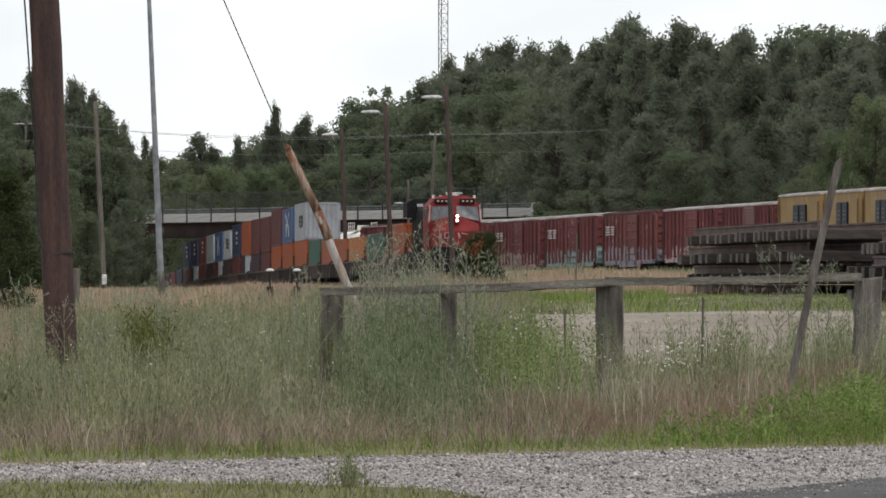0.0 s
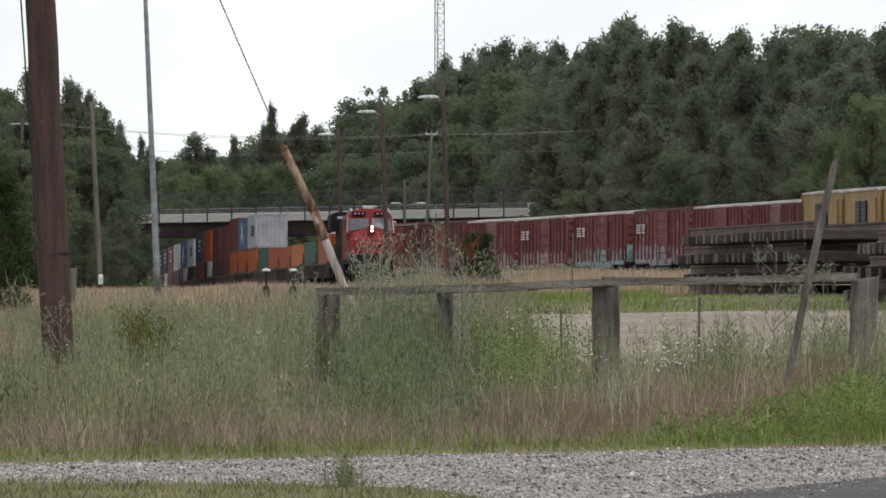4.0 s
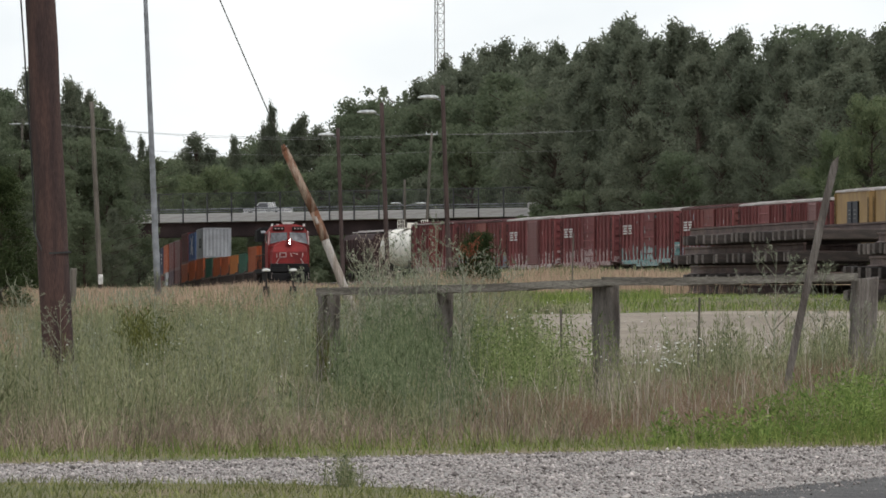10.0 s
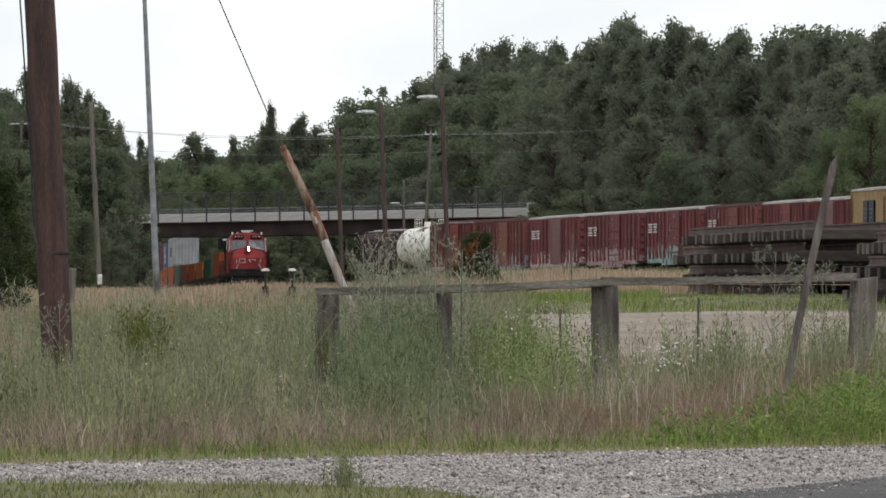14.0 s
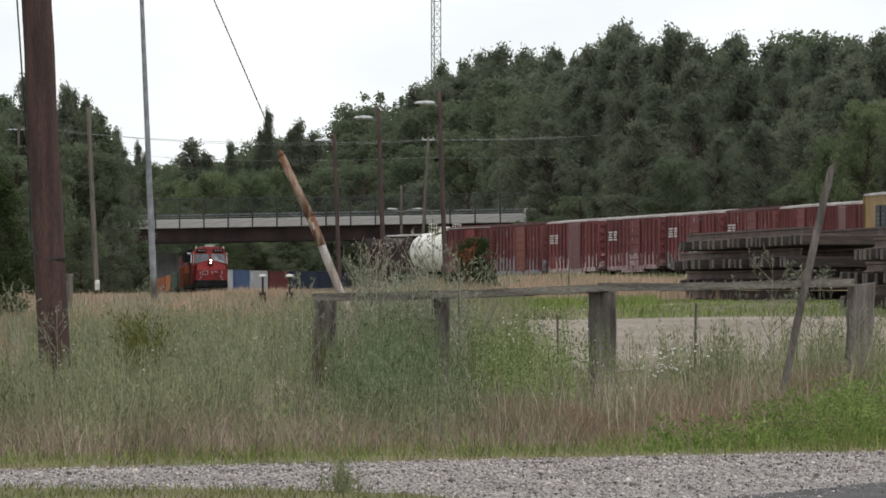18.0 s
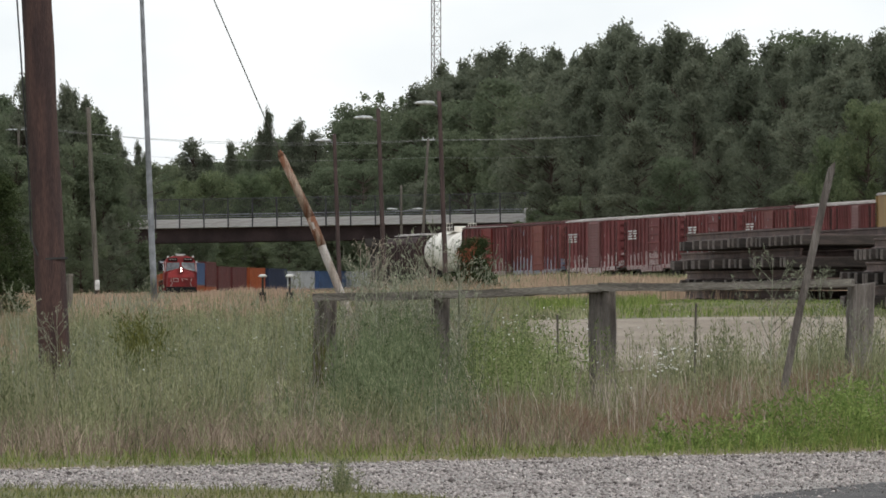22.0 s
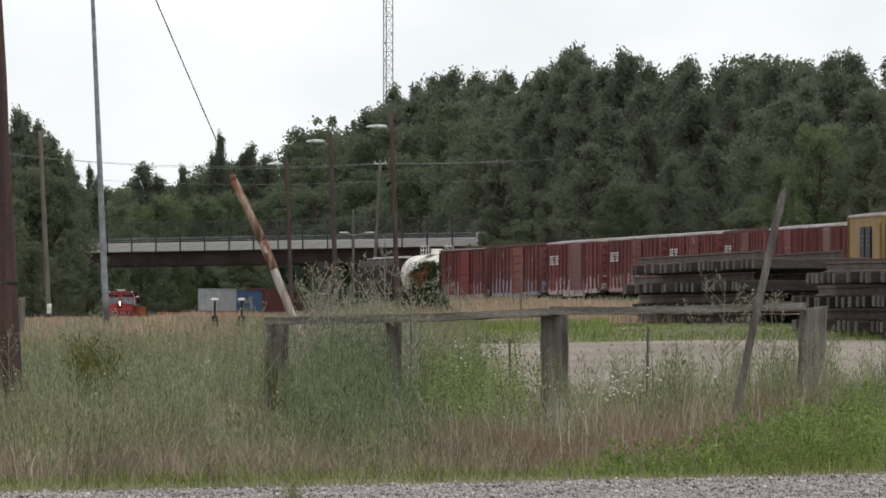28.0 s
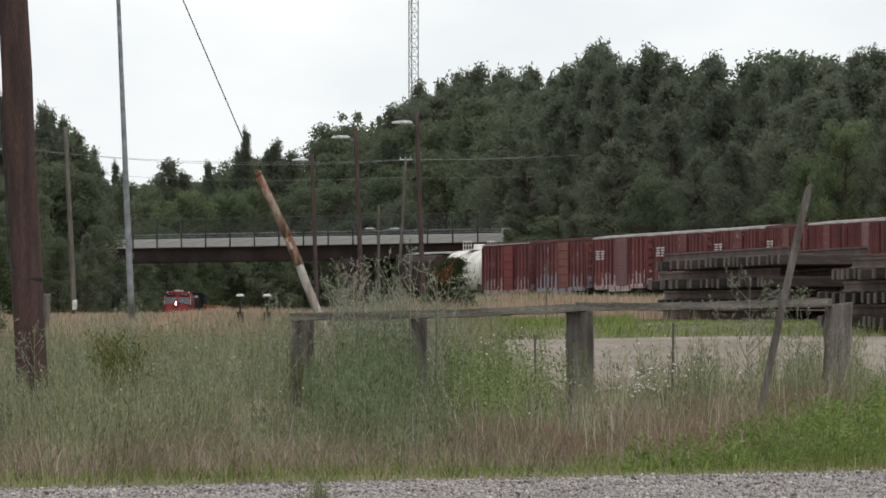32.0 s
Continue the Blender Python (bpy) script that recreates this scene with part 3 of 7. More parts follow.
# ---------------------------------------------------------------- stacks of track panels
def panel_stack(origin, dirx, layers, length, seed, label, shifts=(), ahead=0.0):
    """A pile of track panels; each panel has its sleepers crosswise under two rails. +y runs along the rails."""
    rnd = random.Random(seed)
    e = tagged(new("track_panel_stack"), label, "track panel", "stacked track panels")
    ang = math.degrees(math.atan2(-dirx, 1))
    place(e, pose(origin[0], origin[1], origin[2], 0, 0, ang))
    bm = bm_new()
    box(bm, (0, 0, 0), (2.6, 0.23, 0.18), bev=0.012)
    for fc in bm.faces:
        if abs(fc.normal.x) > 0.9:
            fc.material_index = 1
    tie = data_of("tie", bm, [M_TIE, M_TIE_END])
    bm = bm_new()
    prof = [(-0.07, 0), (0.07, 0), (0.07, 0.012), (0.012, 0.035), (0.012, 0.125), (0.037, 0.135), (0.037, 0.17), (-0.037, 0.17), (-0.037, 0.135), (-0.012, 0.125), (-0.012, 0.035), (-0.07, 0.012)]
    loft(bm, [[(a, y, b) for a, b in prof] for y in (-length / 2, length / 2)])
    rail = data_of("rail", bm, M_RAILSTEEL)
    bm = bm_new()
    box(bm, (0, 0, 0.006), (0.34, 0.18, 0.022), bev=0.004)
    plate = data_of("tie_plate", bm, M_RAILSTEEL)
    n = int(length / 0.52)
    bm = bm_new()
    box(bm, (0, 0, 0), (2.9, 0.24, 0.24), bev=0.015)
    bearer = data_of("bearer", bm, M_TIE)
    for i in range(4):
        place(part("bearer", bearer, None, e), pose(1.3, length * (-0.42 + 0.28 * i), -0.12, 0, 0, rnd.uniform(-2, 2)))
    for k in range(layers):
        top = k == layers - 1
        # the layers do not lie flush: each is shifted along and across a little
        ox, oy, tw = rnd.uniform(-0.08, 0.08), 0.0 if top else rnd.uniform(0.6, 1.4), rnd.uniform(-0.3, 0.3)
        if shifts:
            ox, oy = ox * 0.4, shifts[k]
        z = 0.09 + k * 0.385
        g = pose(1.3 + ox, oy, z, -0.13 * k if shifts else 0, 0, tw)
        for i in range(n):
            o = part("tie", tie, None, e)
            place(o, g @ pose(rnd.uniform(-0.09, 0.09), -length / 2 + 0.25 + i * 0.52 + rnd.uniform(-0.07, 0.07), rnd.uniform(-0.012, 0.012), rnd.uniform(-1.5, 1.5), 0, rnd.uniform(-1.6, 1.6)))
        for sx in (-0.75, 0.75):
            o = part("rail", rail, None, e)
            place(o, g @ pose(sx, ahead + rnd.uniform(-0.35, 0.1), 0.095, 0, 0, rnd.uniform(-0.15, 0.15)))
            for i in range(0, n, 2):
                o = part("tie_plate", plate, None, e)
                place(o, g @ pose(sx, -length / 2 + 0.25 + i * 0.52, 0.094))
    return e


panel_stack((5.5, 159.0, 0.78), -0.159, 4, 12.0, 2, "tall stack of old track panels with rusty rails", (0.0, -0.5, 0.6, -0.5), 1.9)
panel_stack((7.45, 131.2, 0.90), -0.159, 3, 11.8, 5, "lower stack of old track panels with rusty rails")


# ---------------------------------------------------------------- road bridge
def road_bridge():
    a, b = Vector((-50.0, 850.5, 0)), Vector((8.6, 819.7, 0))
    za, zb = 6.72, 7.55
    d = (b - a)
    L = d.length
    ang = math.degrees(math.atan2(d.y, d.x))
    rise = math.degrees(math.atan2(zb - za, L))
    e = tagged(new("road_bridge"), "long concrete road bridge on dark steel girders with a tall fence", "bridge", kind="structure")
    place(e, pose(a.x, a.y, za, 0, -rise, ang))
    bm = bm_new()
    box(bm, (L / 2, 6.2, -0.75), (L, 12.0, 0.3))
    part("deck", bm, M_CONCRETE, e)
    n = int(L / 2.75)
    bm = bm_new()
    box(bm, (1.365, 0, -0.42), (2.715, 0.28, 0.84), bev=0.02)
    seg = data_of("parapet_panel", bm, M_CONCRETE)
    for i in range(n):
        o = part("parapet_panel", seg, None, e)
        place(o, pose(i * 2.75 + 0.02, 0, 0))
    for y, h in ((0.7, 1.35), (3.0, 1.35), (9.0, 1.35)):
        bm = bm_new()
        box(bm, (L / 2, y, -0.9 - h / 2), (L, 0.06, h))
        box(bm, (L / 2, y, -0.9 - h), (L, 0.42, 0.06))
        part("girder", bm, M_GIRDER, e, "dark steel girder")
    bm = bm_new()
    box(bm, (0, 0, 0.55), (0.10, 0.10, 2.9))
    post = data_of("post", bm, M_MESH)
    for i in range(n + 1):
        o = part("post", post, None, e)
        place(o, pose(i * 2.75, -0.2, 0))
    for z, r, m, lab in ((0.42, 0.06, M_GALV, "galvanised handrail"), (0.18, 0.04, M_GALV, "galvanised handrail"), (1.98, 0.035, M_MESH, "dark top rail of the fence")):
        bm = bm_new()
        cyl(bm, (0, 0.05, z), (L, 0.05, z), r, r, 6)
        part("rail", bm, m, e, lab)
    # woven wire, as crossing thin strands
    bm = bm_new()
    for i in range(int(L / 0.26)):
        x = i * 0.26
        for s in (-1, 1):
            v = [bm.verts.new(p) for p in ((x, -0.14, 0.0), (x + 0.03, -0.14, 0.0), (x + 0.03 + s * 0.5, -0.14, 2.0), (x + s * 0.5, -0.14, 2.0))]
            bm.faces.new(v)
    part("wire_mesh", bm, M_MESH, e, "dark woven wire mesh")
    for x in (48.8,):
        bm = bm_new()
        for y in (1.0, 4.5, 8.0, 11.0):
            cyl(bm, (x, y, -9.5), (x, y, -2.7), 0.55, 0.55, 12)
        box(bm, (x, 6, -2.6), (1.2, 12, 0.8))
        part("pier", bm, M_PIER, e, "concrete pier, its colour darkened for the shade under the deck")
    bm = bm_new()
    box(bm, (L + 1.0, 6, -3.5), (2.4, 13, 8.0))
    part("abutment", bm, M_CONCRETE, e)
    for x0, x1 in ((-430.0, 0.0), (L + 2.2, L + 260.0)):
        bm = bm_new()
        loft(bm, [[(x, y, z) for y, z in ((-9.0, -9.8), (0.0, -0.62), (12.2, -0.62), (21.0, -9.8))] for x in (x0, x1)])
        part("embankment", bm, M_SOIL, e, "grassy approach embankment carrying the road")


# pier colour holds the shade under the deck, darker than the bridge's concrete
M_PIER = mat("shade_toned_pier_concrete", (0.085, 0.075, 0.07), 0.9, var=0.2, scale=0.5, bump=0.2)
road_bridge()


# ---------------------------------------------------------------- trees
def leaf_cloud(rng, centres, radii, per, size, flat=0.75, narrow=0.6, up=0.1):
    """Small leaf faces on and in the clumps; each is a bent pair of triangles."""
    V, F = [], []
    k = 0
    for c, r in zip(centres, radii):
        n = max(8, int(per * r * r))
        d = rng.normal(size=(n, 3))
        d /= np.linalg.norm(d, axis=1)[:, None]
        rad = r * (rng.uniform(0.05, 1.0, n) ** 0.45 + np.abs(rng.normal(size=n)) * 0.32)
        p = c + d * rad[:, None] * np.array([1, 1, flat]) * rng.uniform(0.75, 1.3, 3)
        face = d * 0.6 + rng.normal(size=(n, 3)) * 0.9 + np.array([0, 0, up])
        a = np.cross(face, rng.normal(size=(n, 3)))
        b = np.cross(face, a)
        a /= np.linalg.norm(a, axis=1)[:, None]
        b /= np.linalg.norm(b, axis=1)[:, None] + 1e-9
        s = size * rng.uniform(0.6, 1.4, n)[:, None]
        V.append(np.stack([p - a * s, p + b * s * narrow, p + a * s, p - b * s * narrow * 0.8], 1).reshape(-1, 3))
        i = k + np.arange(n) * 4
        F.append(np.stack([i, i + 1, i + 2, i + 3], 1))
        k += 4 * n
    return np.concatenate(V), np.concatenate(F)


def tree_kind(kind, h, seed, material, leaf=0.165, per=270):
    """One tree of height h at the origin: tapered trunk, limbs, a crown of leaf clumps."""
    rng = np.random.default_rng(seed)
    e = new(kind)
    bm = bm_new()
    lean = rng.uniform(-0.03, 0.03, 2) * h
    cyl(bm, (0, 0, -1.0), (lean[0] * 0.5, lean[1] * 0.5, h * 0.5), h * 0.016, h * 0.011, 8)
    cyl(bm, (lean[0] * 0.5, lean[1] * 0.5, h * 0.5), (lean[0], lean[1], h * 0.96), h * 0.011, h * 0.003, 8)
    cs, rs = [], []
    levels, low, wide, many = {"pine_tree": (26, 0.12, 0.14, 8), "cedar_tree": (16, 0.04, 0.26, 9), "broadleaf_tree": (20, 0.05, 0.22, 9)}[kind]
    # bulges of the outline, by height and bearing
    ph, amp = rng.uniform(0, 6.28, 4), rng.uniform(0.18, 0.36, 4)
    for i in range(levels):
        u = low + (1 - low) * (i + rng.uniform(0, 0.8)) / levels
        v = (u - low) / (1 - low)
        if kind == "pine_tree":
            reach = h * wide * (0.42 + 0.75 * math.sin(min(1, 0.12 + v * 0.95) * math.pi) ** 0.7) * (1.0 if u < 0.8 else 0.85 if u < 0.9 else 0.6)
        elif kind == "cedar_tree":
            reach = h * wide * (1.05 - u) + 0.05 * h
        else:
            reach = h * wide * (0.5 + 0.7 * math.sin(math.pi * min(1, 0.15 + 0.78 * v)))
        for j in range(int(rng.integers(many - 1, many + 2))):
            t = rng.uniform(0, 2 * math.pi)
            bulge = 1 + sum(a * math.sin(f * t + g + 9 * u) for f, g, a in zip((1, 2, 3, 2), ph, amp)) * 0.8
            q = reach * bulge * rng.uniform(0.25, 1.0) ** 0.6
            base = Vector((lean[0] * u, lean[1] * u, h * max(0.1, u - 0.08)))
            c = np.array([lean[0] * u + q * math.cos(t), lean[1] * u + q * math.sin(t), min(h * 0.985, h * u + rng.uniform(-0.03, 0.04) * h)])
            cyl(bm, base, Vector(c), h * 0.003, h * 0.001, 4, False)
            cs.append(c)
            rs.append(h * ((0.024 + 0.04 * rng.uniform() ** 1.5) if kind == "cedar_tree" else (0.017 + 0.03 * rng.uniform() ** 1.5)) * (1.2 if kind == "broadleaf_tree" else 1.25 if kind == "cedar_tree" else 1.0))
    cs.append(np.array([lean[0], lean[1], h * 0.97]))
    rs.append(h * 0.024)
    part("trunk", bm, M_BARK, e)
    v, f = leaf_cloud(rng, cs, rs, per, leaf, 0.85, 0.42 if kind == "pine_tree" else 0.6)
    part("crown", from_arrays("crown", v, f, material), None, e)
    return e


KINDS = [tree_kind("pine_tree", 18.0, 11, M_PINE), tree_kind("pine_tree", 18.0, 12, M_PINE), tree_kind("pine_tree", 18.0, 13, M_PINE),
         tree_kind("broadleaf_tree", 18.0, 21, M_LEAF), tree_kind("broadleaf_tree", 18.0, 22, M_LEAF), tree_kind("broadleaf_tree", 18.0, 23, M_LEAF),
         tree_kind("broadleaf_tree", 18.0, 24, M_LEAF_LIGHT)]
for k_ in KINDS[:3]:
    tagged(k_, "tall dark green pine in a dense wood", "tree", "trees of the wood")
for k_ in KINDS[3:6]:
    tagged(k_, "leafy green broadleaf tree at the wood's edge", "tree", "trees of the wood")
tagged(KINDS[6], "light green broadleaf tree in full leaf", "tree", "trees of the wood")
used_kind = set()


def plant(i, x, y, h, rz, wide=1.0, sink=0.0):
    y = y * STEP
    for line in (MAIN_C, LEAD_C):
        if float(np.min(np.hypot(line[0][:, 0] - x, line[0][:, 1] - y))) < 2.5 + 0.2 * h:
            return
    z = float(ground_z(x, y)) - sink
    k = h / 18.0
    m = pose(x, y, z, 0, 0, rz) @ Matrix.Diagonal((k * wide, k * wide, k, 1))
    if i in used_kind:
        copy_thing(KINDS[i], m @ Matrix.Diagonal((*[1 / c for c in KINDS[i].scale], 1)))
    else:
        used_kind.add(i)
        KINDS[i].matrix_basis = m


# the wood's skyline as seen over the yard: bearing (x per step) and rise of the tree tops per step
SKY_B = [-0.145, -0.126, -0.119, -0.110, -0.106, -0.0997, -0.0933, -0.0877, -0.0804, -0.0772, -0.0740, -0.0691, -0.0643, -0.0599, -0.0554, -0.0493, -0.0458, -0.0401, -0.0345,
         -0.0296, -0.0232, -0.0135, -0.0055, 0.0010, 0.0106, 0.0163, 0.0235, 0.0284, 0.0324, 0.0396, 0.0453, 0.0517, 0.0590, 0.0670, 0.0751, 0.0807, 0.0851, 0.0928, 0.0968, 0.1025, 0.1081, 0.1154, 0.1210, 0.1263, 0.15]
SKY_T = [0.058, 0.0583, 0.0577, 0.0532, 0.0551, 0.0516, 0.0443, 0.0387, 0.0338, 0.0309, 0.0351, 0.0390, 0.0342, 0.0379, 0.0371, 0.0467, 0.0416, 0.0443, 0.0395,
         0.0438, 0.0483, 0.0524, 0.0556, 0.0593, 0.0620, 0.0645, 0.0620, 0.0604, 0.0636, 0.0612, 0.0674, 0.0714, 0.0685, 0.0706, 0.0685, 0.0653, 0.0680, 0.0636, 0.0674, 0.0669, 0.0696, 0.0677, 0.0657, 0.0709, 0.070]


def wood():
    rng = np.random.default_rng(5)

    def depth(b):
        return float(np.interp(b, [-0.15, -0.092, -0.08, -0.03, 0.015, 0.03, 0.05, 0.13, 0.16], [300, 315, 500, 500, 460, 365, 335, 295, 285]))
    def top(b):
        # behind the bridge a low mass of trees, with single pines above it
        if -0.0785 < b < -0.031:
            return float(np.interp(b, [-0.0785, -0.072, -0.057, -0.041, -0.031], [0.030, 0.0315, 0.0362, 0.0405, 0.042]))
        return float(np.interp(b, SKY_B, SKY_T))

    for b, t, w in ((-0.0732, 0.0345, 0.5), (-0.0695, 0.0392, 0.75), (-0.0660, 0.0362, 0.5), (-0.0599, 0.0385, 0.35), (-0.0503, 0.0425, 0.35), (-0.0485, 0.0485, 0.24), (-0.0425, 0.0425, 0.5), (-0.0400, 0.0446, 0.5), (-0.0345, 0.0415, 0.6),
                    (-0.1065, 0.0556, 0.45), (-0.1035, 0.0530, 0.4), (-0.1000, 0.0512, 0.4), (-0.0965, 0.0478, 0.4), (-0.0915, 0.0425, 0.35), (-0.0865, 0.0385, 0.3), (-0.0835, 0.0355, 0.3), (-0.112, 0.0545, 0.5), (-0.118, 0.0580, 0.5)):
        y = depth(b) * 0.975
        h = (1.4 + t * y - float(ground_z(b * y, y * STEP))) * 0.98
        plant(int(rng.choice([0, 1, 2])), b * y, y, h, rng.uniform(0, 360), w * 1.3)
    b = -0.15
    while b < 0.155:
        y = depth(b) * rng.uniform(0.98, 1.05)
        h = 1.4 + top(b) * y - float(ground_z(b * y, y * STEP))
        if b < -0.08:
            h *= 0.9
        right = b > 0.0
        kind = int(rng.choice([0, 1, 2, 3], p=[0.3, 0.3, 0.3, 0.1])) if right else int(rng.choice([3, 4, 5] if -0.08 < b < -0.03 else [0, 1, 2, 3, 4, 5]))
        plant(kind, b * y, y, h * (rng.uniform(0.93, 1.02) if right else rng.uniform(0.93, 1.0)), rng.uniform(0, 360), rng.uniform(0.8, 1.0))
        if right:
            # a row deeper in the wood, seen through the gaps
            b2, y2 = b + rng.uniform(0.002, 0.006), y * 1.07
            plant(int(rng.choice([0, 1, 2])), b2 * y2, y2, (1.4 + top(b2) * y2 - float(ground_z(b2 * y2, y2 * STEP))) * rng.uniform(0.86, 0.95), rng.uniform(0, 360), rng.uniform(0.9, 1.1))
        b += rng.uniform(0.0075, 0.0115) if right else rng.uniform(0.0045, 0.007)
    # the tallest crowns of the wood, one at each rise of its skyline
    for b in SKY_B[22:-1]:
        y = depth(b) * 0.99
        plant(int(rng.choice([0, 1, 2])), b * y, y, (1.4 + top(b) * y - float(ground_z(b * y, y * STEP))) * 0.965, rng.uniform(0, 360), rng.uniform(0.7, 0.95))
    for b in np.arange(-0.002, 0.034, 0.0036):
        y = depth(b) * rng.uniform(0.97, 1.0)
        plant(int(rng.choice([0, 1, 2])), b * y, y, (1.4 + top(b) * y - float(ground_z(b * y, y * STEP))) * rng.uniform(0.9, 0.98), rng.uniform(0, 360), 1.0)
    for row, (near, low, high, step) in enumerate(((0.97, 0.78, 0.94, 0.0085), (0.93, 0.6, 0.85, 0.0095), (0.885, 0.4, 0.72, 0.0105))):
        b = -0.15 + 0.003 * row
        while b < 0.155:
            y = depth(b) * near * rng.uniform(0.985, 1.015)
            if not (-0.094 < b < 0.031 and y < 385):
                h = (1.4 + top(b) * y - float(ground_z(b * y, y * STEP))) * rng.uniform(low, high) * (0.92 if b < -0.03 else 1.0)
                kind = int(rng.choice([0, 1, 2, 3, 4, 5], p=[0.29, 0.29, 0.28, 0.05, 0.05, 0.04])) if b > 0.03 else int(rng.choice([0, 3, 4, 5]))
                plant(kind, b * y, y, h, rng.uniform(0, 360), rng.uniform(0.85, 1.15) if row else rng.uniform(0.8, 1.05))
            b += rng.uniform(step * 0.7, step * 1.3)
    # low broadleaf growth behind the bridge and beside its ends
    for b, y, h in ((-0.105, 305, 7.5), (-0.1015, 308, 7.0), (-0.1020, 312, 8.0), (-0.0990, 318, 6.0), (-0.118, 300, 8), (-0.125, 296, 7), (0.0300, 328, 6.5), (0.0335, 322, 9.0), (0.0365, 315, 7.5), (0.040, 308, 8.5)):
        plant(int(rng.choice([3, 4, 5])), b * y, y, h, rng.uniform(0, 360), 1.4)
    # rounded pine tops standing clear along the wood's shoulder
    for i, (b, t, w) in enumerate(((0.0085, 0.0612, 0.45), (0.0140, 0.0640, 0.55), (0.0190, 0.0650, 0.6), (0.0228, 0.0642, 0.5), (0.0264, 0.0630, 0.5), (0.0308, 0.0632, 0.45), (0.0335, 0.0645, 0.5), (0.0392, 0.0632, 0.5), (0.0430, 0.0634, 0.4),
                                   (0.0514, 0.0716, 0.6), (0.0545, 0.0708, 0.55), (0.0003, 0.0606, 0.4))):
        y = depth(b)
        plant(i % 3, b * y, y, 1.4 + (t - 0.0006) * y - float(ground_z(b * y, y * STEP)), 71.0 * i, w * 1.4)
    # lighter crowns behind the bridge, at its far end and at the wood's corner
    for b, y, t, w in ((-0.0725, 452, 0.0262, 0.7), (-0.0665, 446, 0.0290, 0.8), (-0.0615, 455, 0.0268, 0.75), (-0.0535, 448, 0.0280, 0.7), (-0.0465, 452, 0.0300, 0.6),
                       (0.0262, 338, 0.0165, 0.9), (0.0300, 336, 0.0195, 0.8), (0.0345, 325, 0.0180, 0.8), (0.1065, 275, 0.0290, 0.8), (0.1125, 268, 0.0390, 0.7), (0.1180, 264, 0.0340, 0.9), (0.1225, 262, 0.0490, 0.7), (0.1270, 266, 0.0420, 0.8), (-0.0828, 432, 0.0275, 0.8), (-0.0795, 436, 0.0262, 0.8), (-0.0865, 430, 0.0300, 0.8), (-0.0985, 318, 0.0225, 0.7), (-0.1080, 300, 0.0260, 0.7),
                       (-0.1215, 298, 0.0340, 0.8), (-0.1140, 302, 0.0300, 0.8), (-0.1035, 312, 0.0310, 0.7), (-0.0945, 322, 0.0240, 0.7),
                       (-0.0560, 446, 0.0110, 1.1), (-0.0500, 444, 0.0095, 1.1), (-0.0440, 452, 0.0110, 1.1), (-0.0620, 440, 0.0100, 1.1), (-0.0680, 430, 0.0110, 1.0)):
        plant(6, b * y, y, 1.4 + t * y - float(ground_z(b * y, y * STEP)), rng.uniform(0, 360), w)
    b = -0.088
    while b < 0.02:
        x = b * rng.uniform(455, 495)
        # beyond the far bend of the main line
        y = (float(np.interp(x, [-28.1, -26.4, -22.3, -15.8, -4.6, 11.7, 32.9], [903, 939, 975, 1010, 1045, 1077, 1106])) + rng.uniform(14, 70)) / STEP
        if x < -27:
            y = rng.uniform(395, 470)
        plant(int(rng.choice([3, 4, 5])), b * y, y, rng.uniform(9, 14), rng.uniform(0, 360), rng.uniform(1.0, 1.4))
        b += 0.0028


wood()
cedar = tree_kind("cedar_tree", 2.9, 31, M_CEDAR, leaf=0.021, per=13000)
tagged(cedar, "bushy young green cedar in the tall grass", "tree", "young cedars")
place(cedar, pose(-8.85, 168.7, 0.5))
copy_thing(cedar, pose(0.90, 240.5, 0.5, 0, 0, 70) @ Matrix.Diagonal((1.15, 1.1, 0.68, 1)))


# ---------------------------------------------------------------- track on the ground
def lay_track(line, s0, s1, name, label):
    """Ballast bed, sleepers and two rails along a line."""
    e = tagged(new(name), label, "railway track", kind="structure")
    bm = bm_new()
    prev = None
    for s in np.arange(s0, s1, 4.0):
        p, q = on_line(line, s), on_line(line, s + 1)
        d = (q - p).normalized()
        w = Vector((-d.y, d.x, 0))
        ring = [bm.verts.new(p + w * a + Vector((0, 0, z))) for a, z in ((-3.2, -0.9), (-1.7, -0.24), (1.7, -0.24), (3.2, -0.9))]
        if prev:
            for i in range(3):
                bm.faces.new((prev[i], prev[i + 1], ring[i + 1], ring[i]))
        prev = ring
    part("ballast", bm, M_BALLAST, e)
    for side in (-0.75, 0.75):
        bm = bm_new()
        rings = []
        for s in np.arange(s0, s1, 4.0):
            p, q = on_line(line, s), on_line(line, s + 1)
            d = (q - p).normalized()
            w = Vector((-d.y, d.x, 0))
            c = p + w * side
            rings.append([c + w * a + Vector((0, 0, z)) for a, z in ((-0.04, 0), (0.04, 0), (0.06, -0.16), (-0.06, -0.16))])
        loft(bm, rings)
        part("rail", bm, M_RAILSTEEL, e)
    bm = bm_new()
    for s in np.arange(s0, s1, 0.6):
        p, q = on_line(line, s), on_line(line, s + 1)
        d = q - p
        box(bm, (p.x, p.y, p.z - 0.25), (0.23, 2.6, 0.17), math.degrees(math.atan2(d.y, d.x)))
    tagged(part("ties", bm, M_TIE, e), kind="stuff")


lay_track(MAIN_C, 0, 600, "main_track", "ballasted main line track curving under the bridge")
lay_track(LEAD_C, 0, 318, "yard_track", "ballasted yard track beside the wood")


